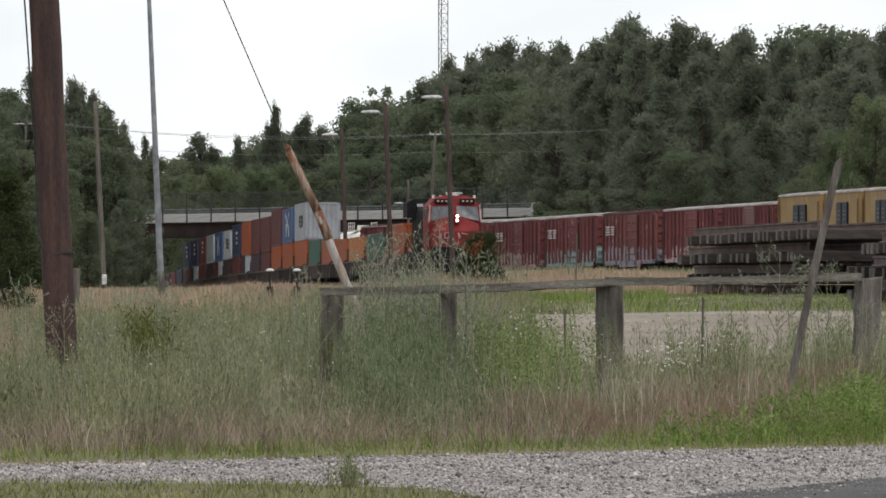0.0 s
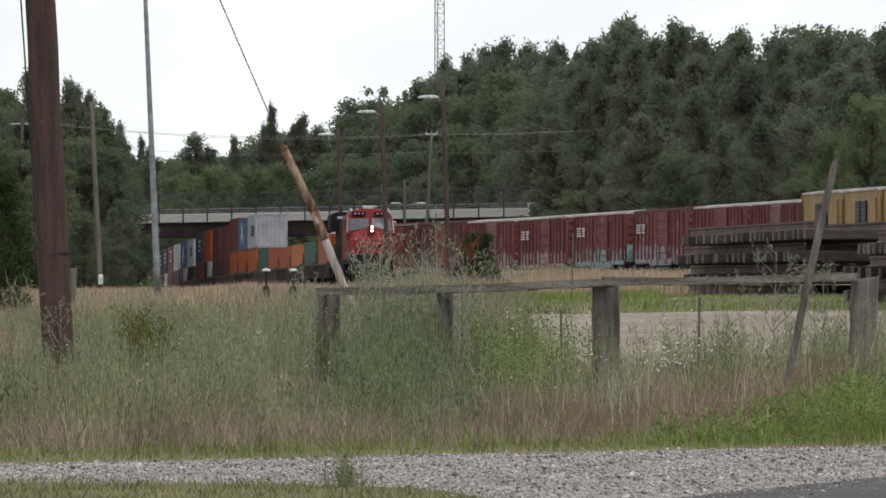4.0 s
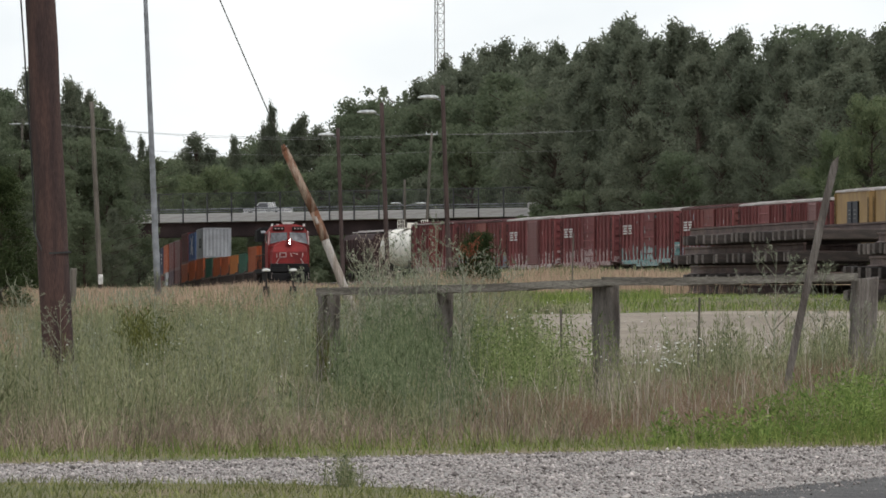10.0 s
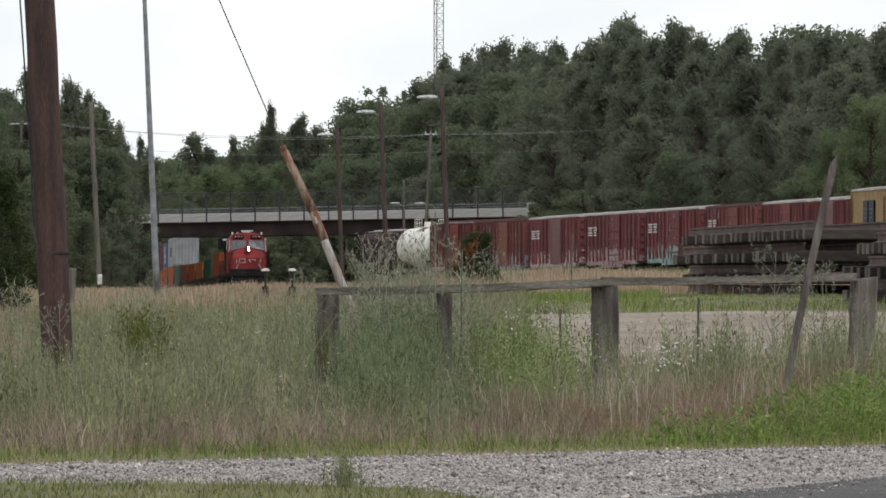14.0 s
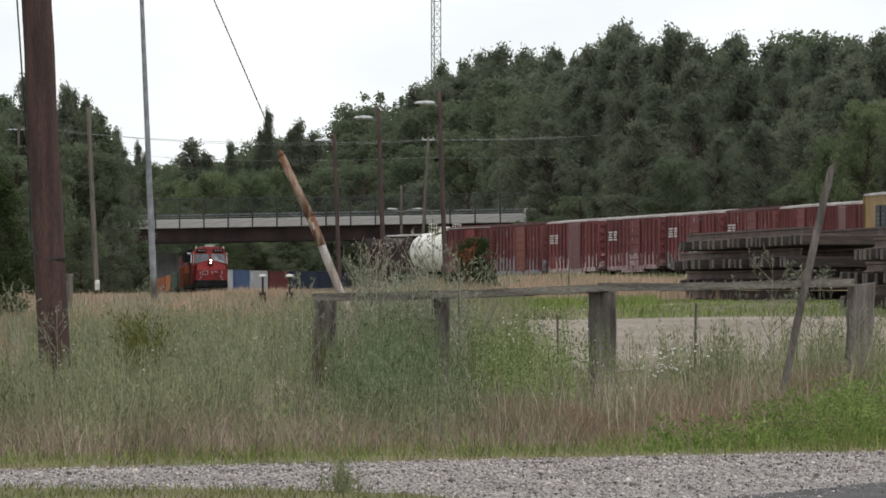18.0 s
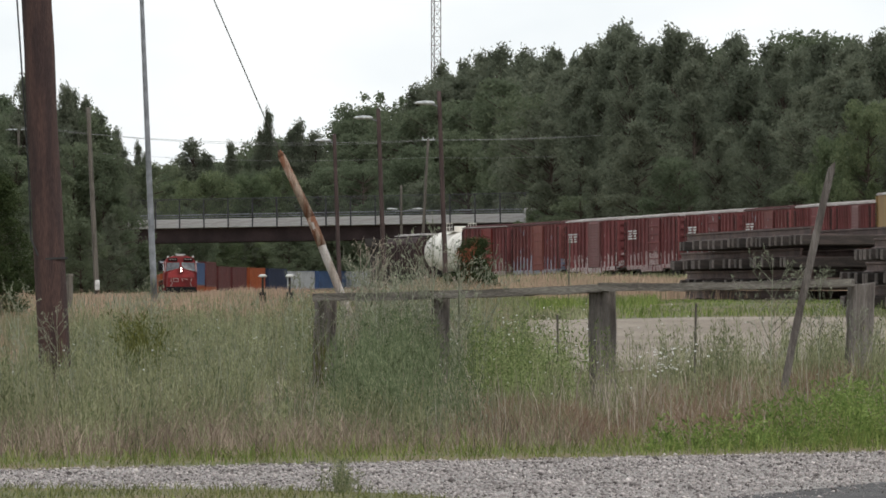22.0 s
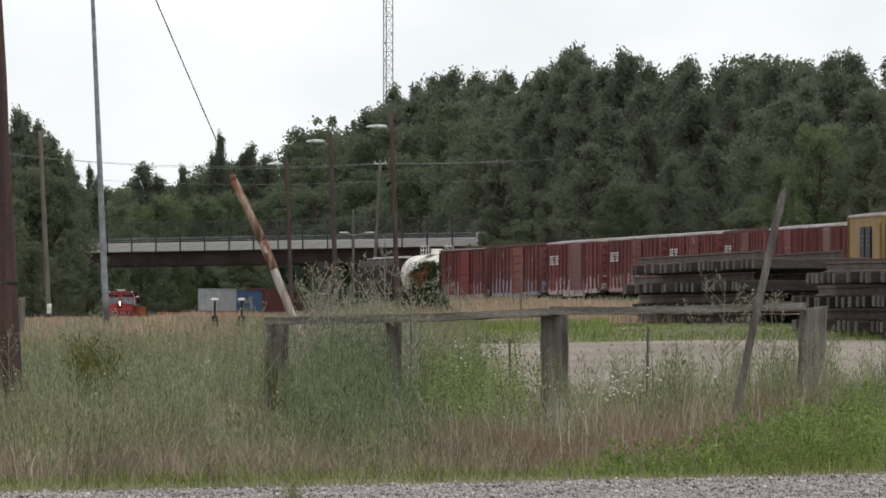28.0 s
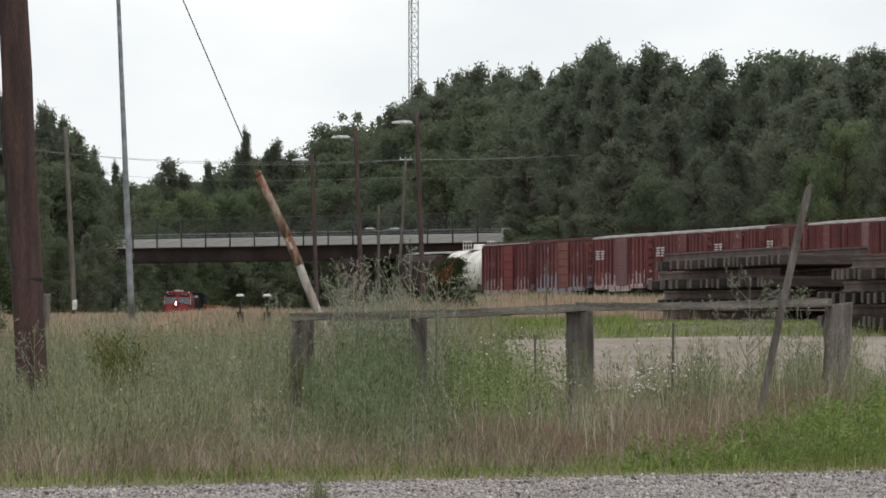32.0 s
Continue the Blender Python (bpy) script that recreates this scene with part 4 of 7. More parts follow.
# ---------------------------------------------------------------- railway cars
def wheel_data():
    bm = bm_new()
    cyl(bm, (0, -0.06, 0), (0, 0.06, 0), 0.42, 0.42, 18)
    cyl(bm, (0, 0.04, 0), (0, 0.08, 0), 0.46, 0.46, 18)
    cyl(bm, (0, -0.12, 0), (0, 0.0, 0), 0.12, 0.12, 10)
    return data_of("wheel", bm, M_WHEEL)


def truck_data():
    bm = bm_new()
    for y in (-1.02, 1.02):
        box(bm, (0, y, 0.62), (1.5, 0.14, 0.2), bev=0.03)
        box(bm, (-0.85, y, 0.5), (0.35, 0.16, 0.26), bev=0.03)
        box(bm, (0.85, y, 0.5), (0.35, 0.16, 0.26), bev=0.03)
        box(bm, (0, y, 0.38), (0.9, 0.12, 0.12))
        for x in (-0.15, 0.15):
            cyl(bm, (x, y, 0.4), (x, y, 0.64), 0.07, 0.07, 8)
    box(bm, (0, 0, 0.68), (0.4, 2.1, 0.22))
    return data_of("truck_frame", bm, M_UNDER)


WHEEL, TRUCK = wheel_data(), truck_data()


def add_truck(e, x, axle=0.9):
    f = place(part("truck", TRUCK, None, e), pose(x, 0, 0))
    for dx in (-axle, axle):
        for y, r in ((-0.78, 0), (0.78, 180)):
            place(part("wheel", WHEEL, None, f), pose(dx, y, 0.46, 0, 0, r))
    return f


def coupler_data(L):
    bm = bm_new()
    for s in (-1, 1):
        box(bm, (s * (L / 2 + 0.15), 0, 0.85), (0.9, 0.25, 0.25), bev=0.03)
    return bm


RIB_CACHE = {}


def rib_data(h, w, d, material):
    key = (h, w, d, material.name)
    if key not in RIB_CACHE:
        bm = bm_new()
        box(bm, (0, 0, h / 2), (w, d, h), bev=min(w, d) * 0.25)
        RIB_CACHE[key] = data_of("rib", bm, material)
    return RIB_CACHE[key]


def bar_data(size, material):
    key = (size, material.name)
    if key not in RIB_CACHE:
        bm = bm_new()
        box(bm, (0, 0, 0), size, bev=min(size) * 0.2)
        RIB_CACHE[key] = data_of("bar", bm, material)
    return RIB_CACHE[key]


def graffiti_paint(name, base, tags, seed):
    """Car paint with sprayed patches of other colours along the lower panels."""
    m = mat(name, base, 0.75, var=0.18, scale=0.7, bump=0.1, rand=0.12, stretch=(1, 1, 0.35))
    n, l = m.node_tree.nodes, m.node_tree.links
    b = n["Principled BSDF"]
    src = b.inputs["Base Color"].links[0].from_socket
    co = n.new("ShaderNodeTexCoord")
    sep = n.new("ShaderNodeSeparateXYZ")
    l.new(co.outputs["Object"], sep.inputs[0])
    mp = n.new("ShaderNodeMapping")
    mp.inputs["Location"].default_value = (seed, seed * 0.37, 0)
    mp.inputs["Scale"].default_value = (2.2, 0.2, 1.3)
    l.new(co.outputs["Object"], mp.inputs[0])
    wv = n.new("ShaderNodeTexNoise")
    wv.inputs["Scale"].default_value = 1.3
    wv.inputs["Detail"].default_value = 3
    wv.inputs["Distortion"].default_value = 2.2
    l.new(mp.outputs[0], wv.inputs["Vector"])
    col = n.new("ShaderNodeValToRGB")
    cr = col.color_ramp
    cr.interpolation = 'CONSTANT'
    cr.elements[0].position, cr.elements[1].position = 0.0, 0.50
    cr.elements[0].color, cr.elements[1].color = (*tags[0], 1), (*tags[1], 1)
    el = cr.elements.new(0.56)
    el.color = (*tags[2], 1)
    l.new(wv.outputs[0], col.inputs[0])
    hgt = n.new("ShaderNodeMapRange")
    hgt.inputs[1].default_value, hgt.inputs[2].default_value = 1.75, 2.25
    hgt.inputs[3].default_value, hgt.inputs[4].default_value = 0.13, -0.12
    l.new(sep.outputs[2], hgt.inputs[0])
    add = n.new("ShaderNodeMath")
    l.new(hgt.outputs[0], add.inputs[0])
    w2 = n.new("ShaderNodeTexNoise")
    w2.inputs["Scale"].default_value = 0.8
    w2.inputs["Detail"].default_value = 2
    l.new(mp.outputs[0], w2.inputs["Vector"])
    l.new(w2.outputs[0], add.inputs[1])
    st = n.new("ShaderNodeMapRange")
    st.inputs[1].default_value, st.inputs[2].default_value = 0.545, 0.57
    l.new(add.outputs[0], st.inputs[0])
    amt = n.new("ShaderNodeMath")
    amt.operation = 'MULTIPLY'
    amt.inputs[1].default_value = 0.85
    l.new(st.outputs[0], amt.inputs[0])
    mix = n.new("ShaderNodeMixRGB")
    l.new(amt.outputs[0], mix.inputs[0])
    l.new(src, mix.inputs[1])
    l.new(col.outputs[0], mix.inputs[2])
    l.new(mix.outputs[0], b.inputs["Base Color"])
    return m


M_WELL_MARK = mat("dull_door_marking", (0.24, 0.23, 0.22), 0.8, var=0.2, scale=4, bump=0.02)
RED_BASE = (0.202, 0.055, 0.056)
M_LOUVRE = mat("faded_pink_door_paint", (0.24, 0.14, 0.14), 0.7, 0.1, var=0.15, scale=0.8, col2=(0.20, 0.09, 0.085), bump=0.1, stretch=(1, 1, 0.35))
M_DOORRED = mat("brighter_red_door_paint", (0.19, 0.035, 0.035), 0.7, var=0.15, scale=0.7, col2=(0.18, 0.035, 0.03), bump=0.1)
M_DOORRUST = mat("rust_streaked_door_paint", (0.22, 0.085, 0.07), 0.75, var=0.2, scale=0.9, col2=(0.19, 0.06, 0.05), bump=0.1, stretch=(1, 1, 0.3))
M_BOX = [graffiti_paint("boxcar_red_white_tags", RED_BASE, ((0.55, 0.5, 0.48), RED_BASE, (0.5, 0.45, 0.45)), 1.0),
         graffiti_paint("boxcar_red_teal_tags", (0.205, 0.056, 0.056), ((0.13, 0.30, 0.30), (0.5, 0.47, 0.46), (0.20, 0.36, 0.36)), 7.0),
         graffiti_paint("boxcar_brown_tags", (0.170, 0.050, 0.051), ((0.42, 0.34, 0.33), (0.170, 0.050, 0.051), (0.36, 0.3, 0.3)), 13.0),
         graffiti_paint("boxcar_faded_tags", (0.205, 0.07, 0.063), ((0.21, 0.25, 0.33), (0.46, 0.40, 0.40), (0.16, 0.19, 0.26)), 22.0)]


def box_car(paint, roof_mat, marks, height, label, panels=0, louvre=False, small_mark=False, door_paint=None):
    """A 15 m boxcar; +x is its leading end, +y the side towards the road."""
    L, W = 14.6, 3.0
    e = tagged(new("boxcar"), label, "boxcar", "cars of the standing freight train")
    bm = bm_new()
    box(bm, (0, 0, (1.0 + height - 0.12) / 2), (L, W - 0.12, height - 0.12 - 1.0), bev=0.03)
    part("body", bm, paint, e)
    bm = bm_new()
    n = 16
    prof = [(-W / 2 - 0.02, height - 0.2), (-W / 2 - 0.02, height - 0.1), (0, height + 0.06), (W / 2 + 0.02, height - 0.1), (W / 2 + 0.02, height - 0.2)]
    loft(bm, [[(x, y, z) for y, z in prof] for x in (-L / 2 - 0.05, L / 2 + 0.05)])
    for i in range(n):
        x = -L / 2 + (i + 0.5) * L / n
        for s in (-1, 1):
            box(bm, (x, s * W / 4, height + 0.0), (0.09, W / 2, 0.05), rx=s * -6.0)
    part("roof", bm, roof_mat, e, "pale ribbed metal roof" if roof_mat is M_REDROOF else "ribbed red roof")
    if small_mark:
        for s in (-1, 1):
            bm = bm_new()
            box(bm, (0, s * (W / 2 + 0.05), height - 0.14), (L, 0.06, 0.07), bev=0.01)
            part("eave_strip", bm, M_REDROOF, e, "thin pale eave strip")
    rib = rib_data(height - 1.35, 0.13, 0.22, M_RED if not panels else paint)
    for s in (-1, 1):
        for i in range(15):
            x = -L / 2 + 0.12 + i * (L - 0.24) / 14
            if abs(x) < 1.75 or (panels and i % 7):
                continue
            place(part("side_rib", rib, None, e), pose(x, s * (W / 2 - 0.04), 1.1))
        bm = bm_new()
        if not panels:
            box(bm, (0, 0, (height + 0.8) / 2), (3.1, 0.09, height - 1.35), bev=0.02)
            dp = door_paint or paint
            d = part("door", bm, dp, e)
            for k in range(17 if louvre else 5):
                o = part("slat" if louvre else "door_rib", bar_data((2.85, 0.08, 0.085) if louvre else (2.9, 0.06, 0.07), door_paint or M_RED), None, d)
                place(o, pose(0, s * 0.07, 1.15 + k * 0.19 if louvre else 0.95 + (k + 1) * (height - 1.2) / 6))
            for x in (-1.5, 1.5):
                place(part("door_edge", bar_data((0.1, 0.08, height - 1.4), door_paint or M_RED), None, d), pose(x, s * 0.07, (height + 0.8) / 2))
        else:
            box(bm, (0, 0, height / 2 + 0.2), (4.4, 0.09, height - 2.0), bev=0.02)
            d = part("door", bm, M_NAVY, e, "dark navy door panel")
            place(part("door_rib", bar_data((4.0, 0.05, 0.08), M_NAVY), None, d), pose(0, s * 0.06, 2.4))
            place(part("door_edge", bar_data((0.12, 0.07, height - 2.05), M_NAVY), None, d), pose(0, s * 0.07, height / 2 + 0.2))
            for x in (-1.1, 1.1):
                for k in range(3):
                    place(part("marking", bar_data((0.7, 0.02, 0.07), M_WELL_MARK), None, d), pose(x, s * 0.06, height - 1.35 - k * 0.26))
        place(d, pose(0.3 if panels else 0.9, s * (W / 2 + 0.02), 0))
        bm = bm_new()
        box(bm, (0, s * (W / 2 - 0.08), 0.98), (L - 1.0, 0.16, 0.3))
        box(bm, (0, s * (W / 2 - 0.08), 0.8), (6.0, 0.12, 0.3))
        part("side_sill", bm, paint, e)
        if marks:
            # reporting marks and data panel as plain bars
            for row, (u, v) in enumerate(((1.1, 0.95), (0.75, 0.95), (1.1, 0.6), (1.1, 0.9))):
                for x, w in ((-0.72, u), (0.62, v)):
                    bm = bm_new()
                    box(bm, (0, 0, 0), (w, 0.02, 0.105))
                    place(part("marking", bm, M_WHITE, e, "white lettering reduced to bars"), pose(-4.9 + x, s * (W / 2 + 0.085), 3.52 - row * 0.175))
            for c2 in range(4):
                bm = bm_new()
                box(bm, (0, 0, 0), (0.3, 0.02, 0.42 + 0.16 * (c2 % 2)))
                place(part("marking", bm, M_MARK2, e), pose(-6.2 + c2 * 1.04, s * (W / 2 - 0.04), 1.75))
        elif small_mark:
            for c2 in range(2):
                bm = bm_new()
                box(bm, (0, 0, 0), (0.5, 0.02, 0.42))
                place(part("marking", bm, M_MARK2, e), pose(-5.3 + c2 * 1.04, s * (W / 2 - 0.04), 3.1))
    for sx in (-1, 1):
        bm = bm_new()
        for k in range(6):
            box(bm, (sx * (L / 2 + 0.03), 0, 1.4 + k * (height - 1.9) / 5), (0.1, W - 0.3, 0.22), bev=0.03)
        part("end_corrugation", bm, paint, e)
        for s in (-1, 1):
            bm = bm_new()
            for x in (0, 0.42):
                box(bm, (x, 0, 0), (0.03, 0.03, height - 1.3))
            for k in range(9):
                box(bm, (0.21, 0, -1.5 + k * 0.38), (0.42, 0.025, 0.03))
            place(part("ladder", bm, M_UNDER, e), pose(sx * (L / 2 - 0.3) - 0.2, s * (W / 2 + 0.08), 2.55))
    part("coupler", coupler_data(L), M_UNDER, e)
    add_truck(e, -L / 2 + 2.2)
    add_truck(e, L / 2 - 2.2)
    return e


def tank_car():
    e = tagged(new("tank_car"), "dusty white tank car with a railed top platform", "tank car", "cars of the standing freight train")
    L, r, zc = 12.0, 1.52, 2.72
    bm = bm_new()
    rings = []
    for x, k in ((-L / 2 - 0.55, 0.06), (-L / 2 - 0.5, 0.35), (-L / 2 - 0.35, 0.65), (-L / 2 - 0.1, 0.87), (-L / 2 + 0.3, 1), (-2, 1), (2, 1), (L / 2 - 0.3, 1), (L / 2 + 0.1, 0.87), (L / 2 + 0.35, 0.65), (L / 2 + 0.5, 0.35), (L / 2 + 0.55, 0.06)):
        rings.append([(x, r * k * math.cos(a), zc + r * k * math.sin(a)) for a in [i * 2 * math.pi / 36 for i in range(36)]])
    loft(bm, rings)
    part("tank", bm, M_TANK, e, smooth=True)
    for x in (-3.6, -1.2, 1.2, 3.6):
        bm = bm_new()
        loft(bm, [[(x + d, (r + 0.012) * math.cos(a), zc + (r + 0.012) * math.sin(a)) for a in [i * 2 * math.pi / 36 for i in range(36)]] for d in (-0.06, 0.06)])
        part("weld_band", bm, M_TANK, e)
    bm = bm_new()
    cyl(bm, (0, 0, zc + r - 0.1), (0, 0, zc + r + 0.45), 0.5, 0.45, 16)
    part("manway", bm, M_TANK, e, "white manway dome")
    bm = bm_new()
    box(bm, (0, 0, zc + r + 0.03), (2.6, 1.9, 0.05))
    part("platform", bm, M_TANK, e)
    for s in (-0.95, 0.95):
        bm = bm_new()
        for z in (0.35, 0.66):
            cyl(bm, (-1.3, s, zc + r + z), (1.3, s, zc + r + z), 0.025, 0.025, 6)
        for x in (-1.3, -0.45, 0.45, 1.3):
            cyl(bm, (x, s, zc + r), (x, s, zc + r + 0.66), 0.025, 0.025, 6)
        part("handrail", bm, M_TANK, e, "thin white handrail")
    for s in (-1, 1):
        bm = bm_new()
        box(bm, (s * (L / 2 - 0.6), 0, 1.1), (2.6, 0.9, 0.35))
        box(bm, (s * (L / 2 - 1.6), 0, 1.35), (0.5, 2.4, 0.6))
        part("underframe", bm, M_UNDER, e)
    part("coupler", coupler_data(L + 1), M_UNDER, e)
    add_truck(e, -L / 2 + 0.8)
    add_truck(e, L / 2 - 0.8)
    return e


def hopper_car():
    e = tagged(new("hopper_car"), "rust-brown covered hopper car with pale roof", "hopper car", "cars of the standing freight train")
    L, W, H = 14.0, 3.0, 4.1
    bm = bm_new()
    prof = [(-1.5, 1.7), (-1.52, 3.4), (-1.3, 3.85), (0, 4.05), (1.3, 3.85), (1.52, 3.4), (1.5, 1.7), (0.6, 0.8), (-0.6, 0.8)]
    loft(bm, [[(x, y, z) for y, z in prof] for x in (-L / 2 + 0.8, L / 2 - 0.8)])
    part("body", bm, M_HOPPER, e)
    bm = bm_new()
    box(bm, (0, 0, 4.08), (L - 1.2, 1.4, 0.08), bev=0.02)
    for i in range(6):
        box(bm, (-5 + i * 2, 0, 4.16), (1.4, 0.7, 0.12), bev=0.03)
    part("roof_walk", bm, M_REDROOF, e, "pale roof walk with hatches")
    rib = rib_data(1.9, 0.12, 0.09, M_HOPPER)
    for s in (-1, 1):
        for i in range(12):
            place(part("side_rib", rib, None, e), pose(-L / 2 + 1.0 + i * (L - 2) / 11, s * 1.54, 1.6))
    bm = bm_new()
    for x in (-3.5, 0, 3.5):
        loft(bm, [[(x - 1.2, -1, 1.2), (x + 1.2, -1, 1.2), (x + 1.2, 1, 1.2), (x - 1.2, 1, 1.2)], [(x - 0.4, -0.6, 0.4), (x + 0.4, -0.6, 0.4), (x + 0.4, 0.6, 0.4), (x - 0.4, 0.6, 0.4)]])
    box(bm, (0, 0, 0.95), (L, 0.5, 0.3))
    part("hopper_bay", bm, M_UNDER, e)
    part("coupler", coupler_data(L), M_UNDER, e)
    add_truck(e, -L / 2 + 1.7)
    add_truck(e, L / 2 - 1.7)
    return e


# the train on the yard lead, from its far end towards the yard: distance along the lead of each car's middle at the start
LEAD_ZERO = float(LEAD_C[1][np.argmin(np.linalg.norm(LEAD_C[0] - np.array((5.78, 633.9, 0.68)), axis=1))]) - 21.0    # where the third boxcar far end stands at the start
CARS = []
LEAD_CARS = [("hopper", -53.5, 0), ("tank", -38.5, 0), ("box", -24.0, 2), ("box", -8.0, 3), ("box", 8.2, 0), ("box", 24.7, 2), ("box", 41.2, 1), ("box", 57.7, 3), ("box", 74.2, 0), ("box", 90.7, 2),
             ("yellow", 107.2, 0), ("yellow", 123.5, 0), ("yellow", 139.8, 0)]
for i_, (kind_, s_, v_) in enumerate(LEAD_CARS):
    if kind_ == "box":
        roof_ = M_REDROOF2 if i_ in (2, 3, 7) else M_REDROOF
        o_ = box_car(M_BOX[v_], roof_, i_ in (4, 5, 6, 7), 4.6, "weathered red boxcar with graffiti along its lower side" if v_ != 1 else "weathered red boxcar with teal graffiti below", louvre=(i_ in (4, 9)),
                     small_mark=(i_ == 2), door_paint={2: M_DOORRED, 3: M_DOORRUST, 4: M_LOUVRE, 9: M_LOUVRE}.get(i_))
    elif kind_ == "tank":
        o_ = tank_car()
    elif kind_ == "hopper":
        o_ = hopper_car()
    else:
        o_ = box_car(M_YELLOW, M_REDROOF, False, 5.05, "faded yellow boxcar with dark navy door panel", panels=1)
    CARS.append((o_, s_))


# ---------------------------------------------------------------- containers and well cars
CONT_CACHE = {}
COLORS = {"orange": (0.29, 0.066, 0.021), "grey": (0.30, 0.305, 0.325), "blue": (0.05, 0.09, 0.19), "brown": (0.105, 0.028, 0.028), "green": (0.024, 0.08, 0.055),
          "amber": (0.36, 0.12, 0.03), "plum": (0.05, 0.026, 0.036), "navy": (0.022, 0.03, 0.06), "white": (0.40, 0.41, 0.43), "red": (0.18, 0.034, 0.026)}


M_DECAL = mat("dark_emblem_paint", (0.05, 0.055, 0.06), 0.7, var=0.15, scale=3, bump=0.03)
# plain emblem shapes on a container's side: dark or white, along, up, width, height, tilt
DECALS = {"square": ((1, 1.0, 1.62, 3.2, 0.22, 0), (1, 1.0, 1.0, 3.2, 0.22, 0), (1, -0.5, 1.3, 0.5, 0.8, 0), (1, 2.4, 1.3, 0.5, 0.8, 0), (1, 0.9, 1.3, 1.2, 0.16, 0)),
          "star": ((0, 0.0, 1.5, 4.2, 0.2, 16), (0, 0.4, 1.4, 3.6, 0.2, -24), (0, -1.2, 0.95, 0.6, 0.9, 0), (0, 1.8, 0.8, 0.6, 0.7, 0)),
          "bars": ((0, 1.5, 1.9, 2.6, 0.2, 0), (0, 1.5, 1.5, 1.6, 0.2, 0), (0, 1.5, 1.1, 2.2, 0.2, 0))}


def container(colour, length, h=2.75, decal=""):
    key = (colour, length, h)
    if key not in CONT_CACHE:
        c = COLORS[colour]
        m = mat(colour + "_container_paint", c, 0.6, var=0.1, scale=0.8, col2=tuple(0.7 * x for x in c), bump=0.05, rand=0.1, amount=0.4)
        w = 2.44
        bm = bm_new()
        # corrugated shell
        n = int(length / 0.28)
        for s in (-1, 1):
            xs = np.linspace(-length / 2 + 0.12, length / 2 - 0.12, n * 2 + 1)
            lo, hi = [], []
            for i, x in enumerate(xs):
                y = s * (w / 2 - (0.05 if (i // 2) % 2 else 0.015))
                lo.append(bm.verts.new((x, y, 0.15)))
                hi.append(bm.verts.new((x, y, h - 0.1)))
            for i in range(len(xs) - 1):
                bm.faces.new((lo[i], lo[i + 1], hi[i + 1], hi[i]))
        box(bm, (0, 0, h - 0.03), (length - 0.1, w - 0.06, 0.05))
        shell = data_of("shell", bm, m)
        bm = bm_new()
        for s in (-1, 1):
            for t in (-1, 1):
                box(bm, (t * (length / 2 - 0.08), s * (w / 2 - 0.08), h / 2), (0.16, 0.16, h))
            box(bm, (0, s * (w / 2 - 0.06), 0.08), (length, 0.12, 0.16))
            box(bm, (0, s * (w / 2 - 0.05), h - 0.05), (length, 0.1, 0.1))
        for t in (-1, 1):
            box(bm, (t * (length / 2 - 0.06), 0, h - 0.06), (0.12, w, 0.12))
            box(bm, (t * (length / 2 - 0.06), 0, 0.08), (0.12, w, 0.16))
        frame_ = data_of("frame", bm, m)
        bm = bm_new()
        ys = np.linspace(-w / 2 + 0.1, w / 2 - 0.1, 29)
        lo = [bm.verts.new((0.05 if (i // 2) % 2 else 0.0, y, 0.1)) for i, y in enumerate(ys)]
        hi = [bm.verts.new((0.05 if (i // 2) % 2 else 0.0, y, h - 0.1)) for i, y in enumerate(ys)]
        for i in range(28):
            bm.faces.new((lo[i], lo[i + 1], hi[i + 1], hi[i]))
        wall_ = data_of("end_wall", bm, m)
        bm = bm_new()
        box(bm, (0, 0, h / 2), (0.06, w / 2 - 0.11, h - 0.25))
        for k in range(4):
            box(bm, (0.03, 0, 0.5 + k * 0.58), (0.05, w / 2 - 0.2, 0.36), bev=0.01)
        door_ = data_of("door", bm, m)
        bm = bm_new()
        cyl(bm, (0, 0, 0.15), (0, 0, h - 0.15), 0.022, 0.022, 6)
        rod_ = data_of("lock_rod", bm, M_GALV)
        CONT_CACHE[key] = (shell, frame_, wall_, door_, rod_)
    shell, frame_, wall_, door_, rod_ = CONT_CACHE[key]
    e = tagged(new("shipping_container"), "%s corrugated steel shipping container on a well car" % colour, "shipping container", "containers of the departing train")
    part("shell", shell, None, e)
    part("frame", frame_, None, e)
    place(part("end_wall", wall_, None, e), pose(length / 2 - 0.07, 0, 0))
    for y in (-0.56, 0.56):
        d = place(part("door", door_, None, e), pose(-length / 2 + 0.06, y, 0, 0, 0, 180))
        for q in (-0.25, 0.25):
            place(part("lock_rod", rod_, None, d), pose(0.08, q, 0))
    for dark, x, z, sx, sz, tilt in DECALS.get(decal, ()):
        bm = bm_new()
        box(bm, (0, 0, 0), (sx, 0.02, sz), bev=0.004)
        place(part("emblem", bm, M_DECAL if dark else M_WHITE, e, "dark emblem block" if dark else "white emblem stroke"), pose(x, -1.235, z, 0, tilt, 0))
    return e


M_WELL = mat("dull_well_car_paint", (0.115, 0.088, 0.08), 0.85, var=0.25, scale=1.2, col2=(0.06, 0.045, 0.042), bump=0.1, rand=0.35, stretch=(1, 1, 0.4))


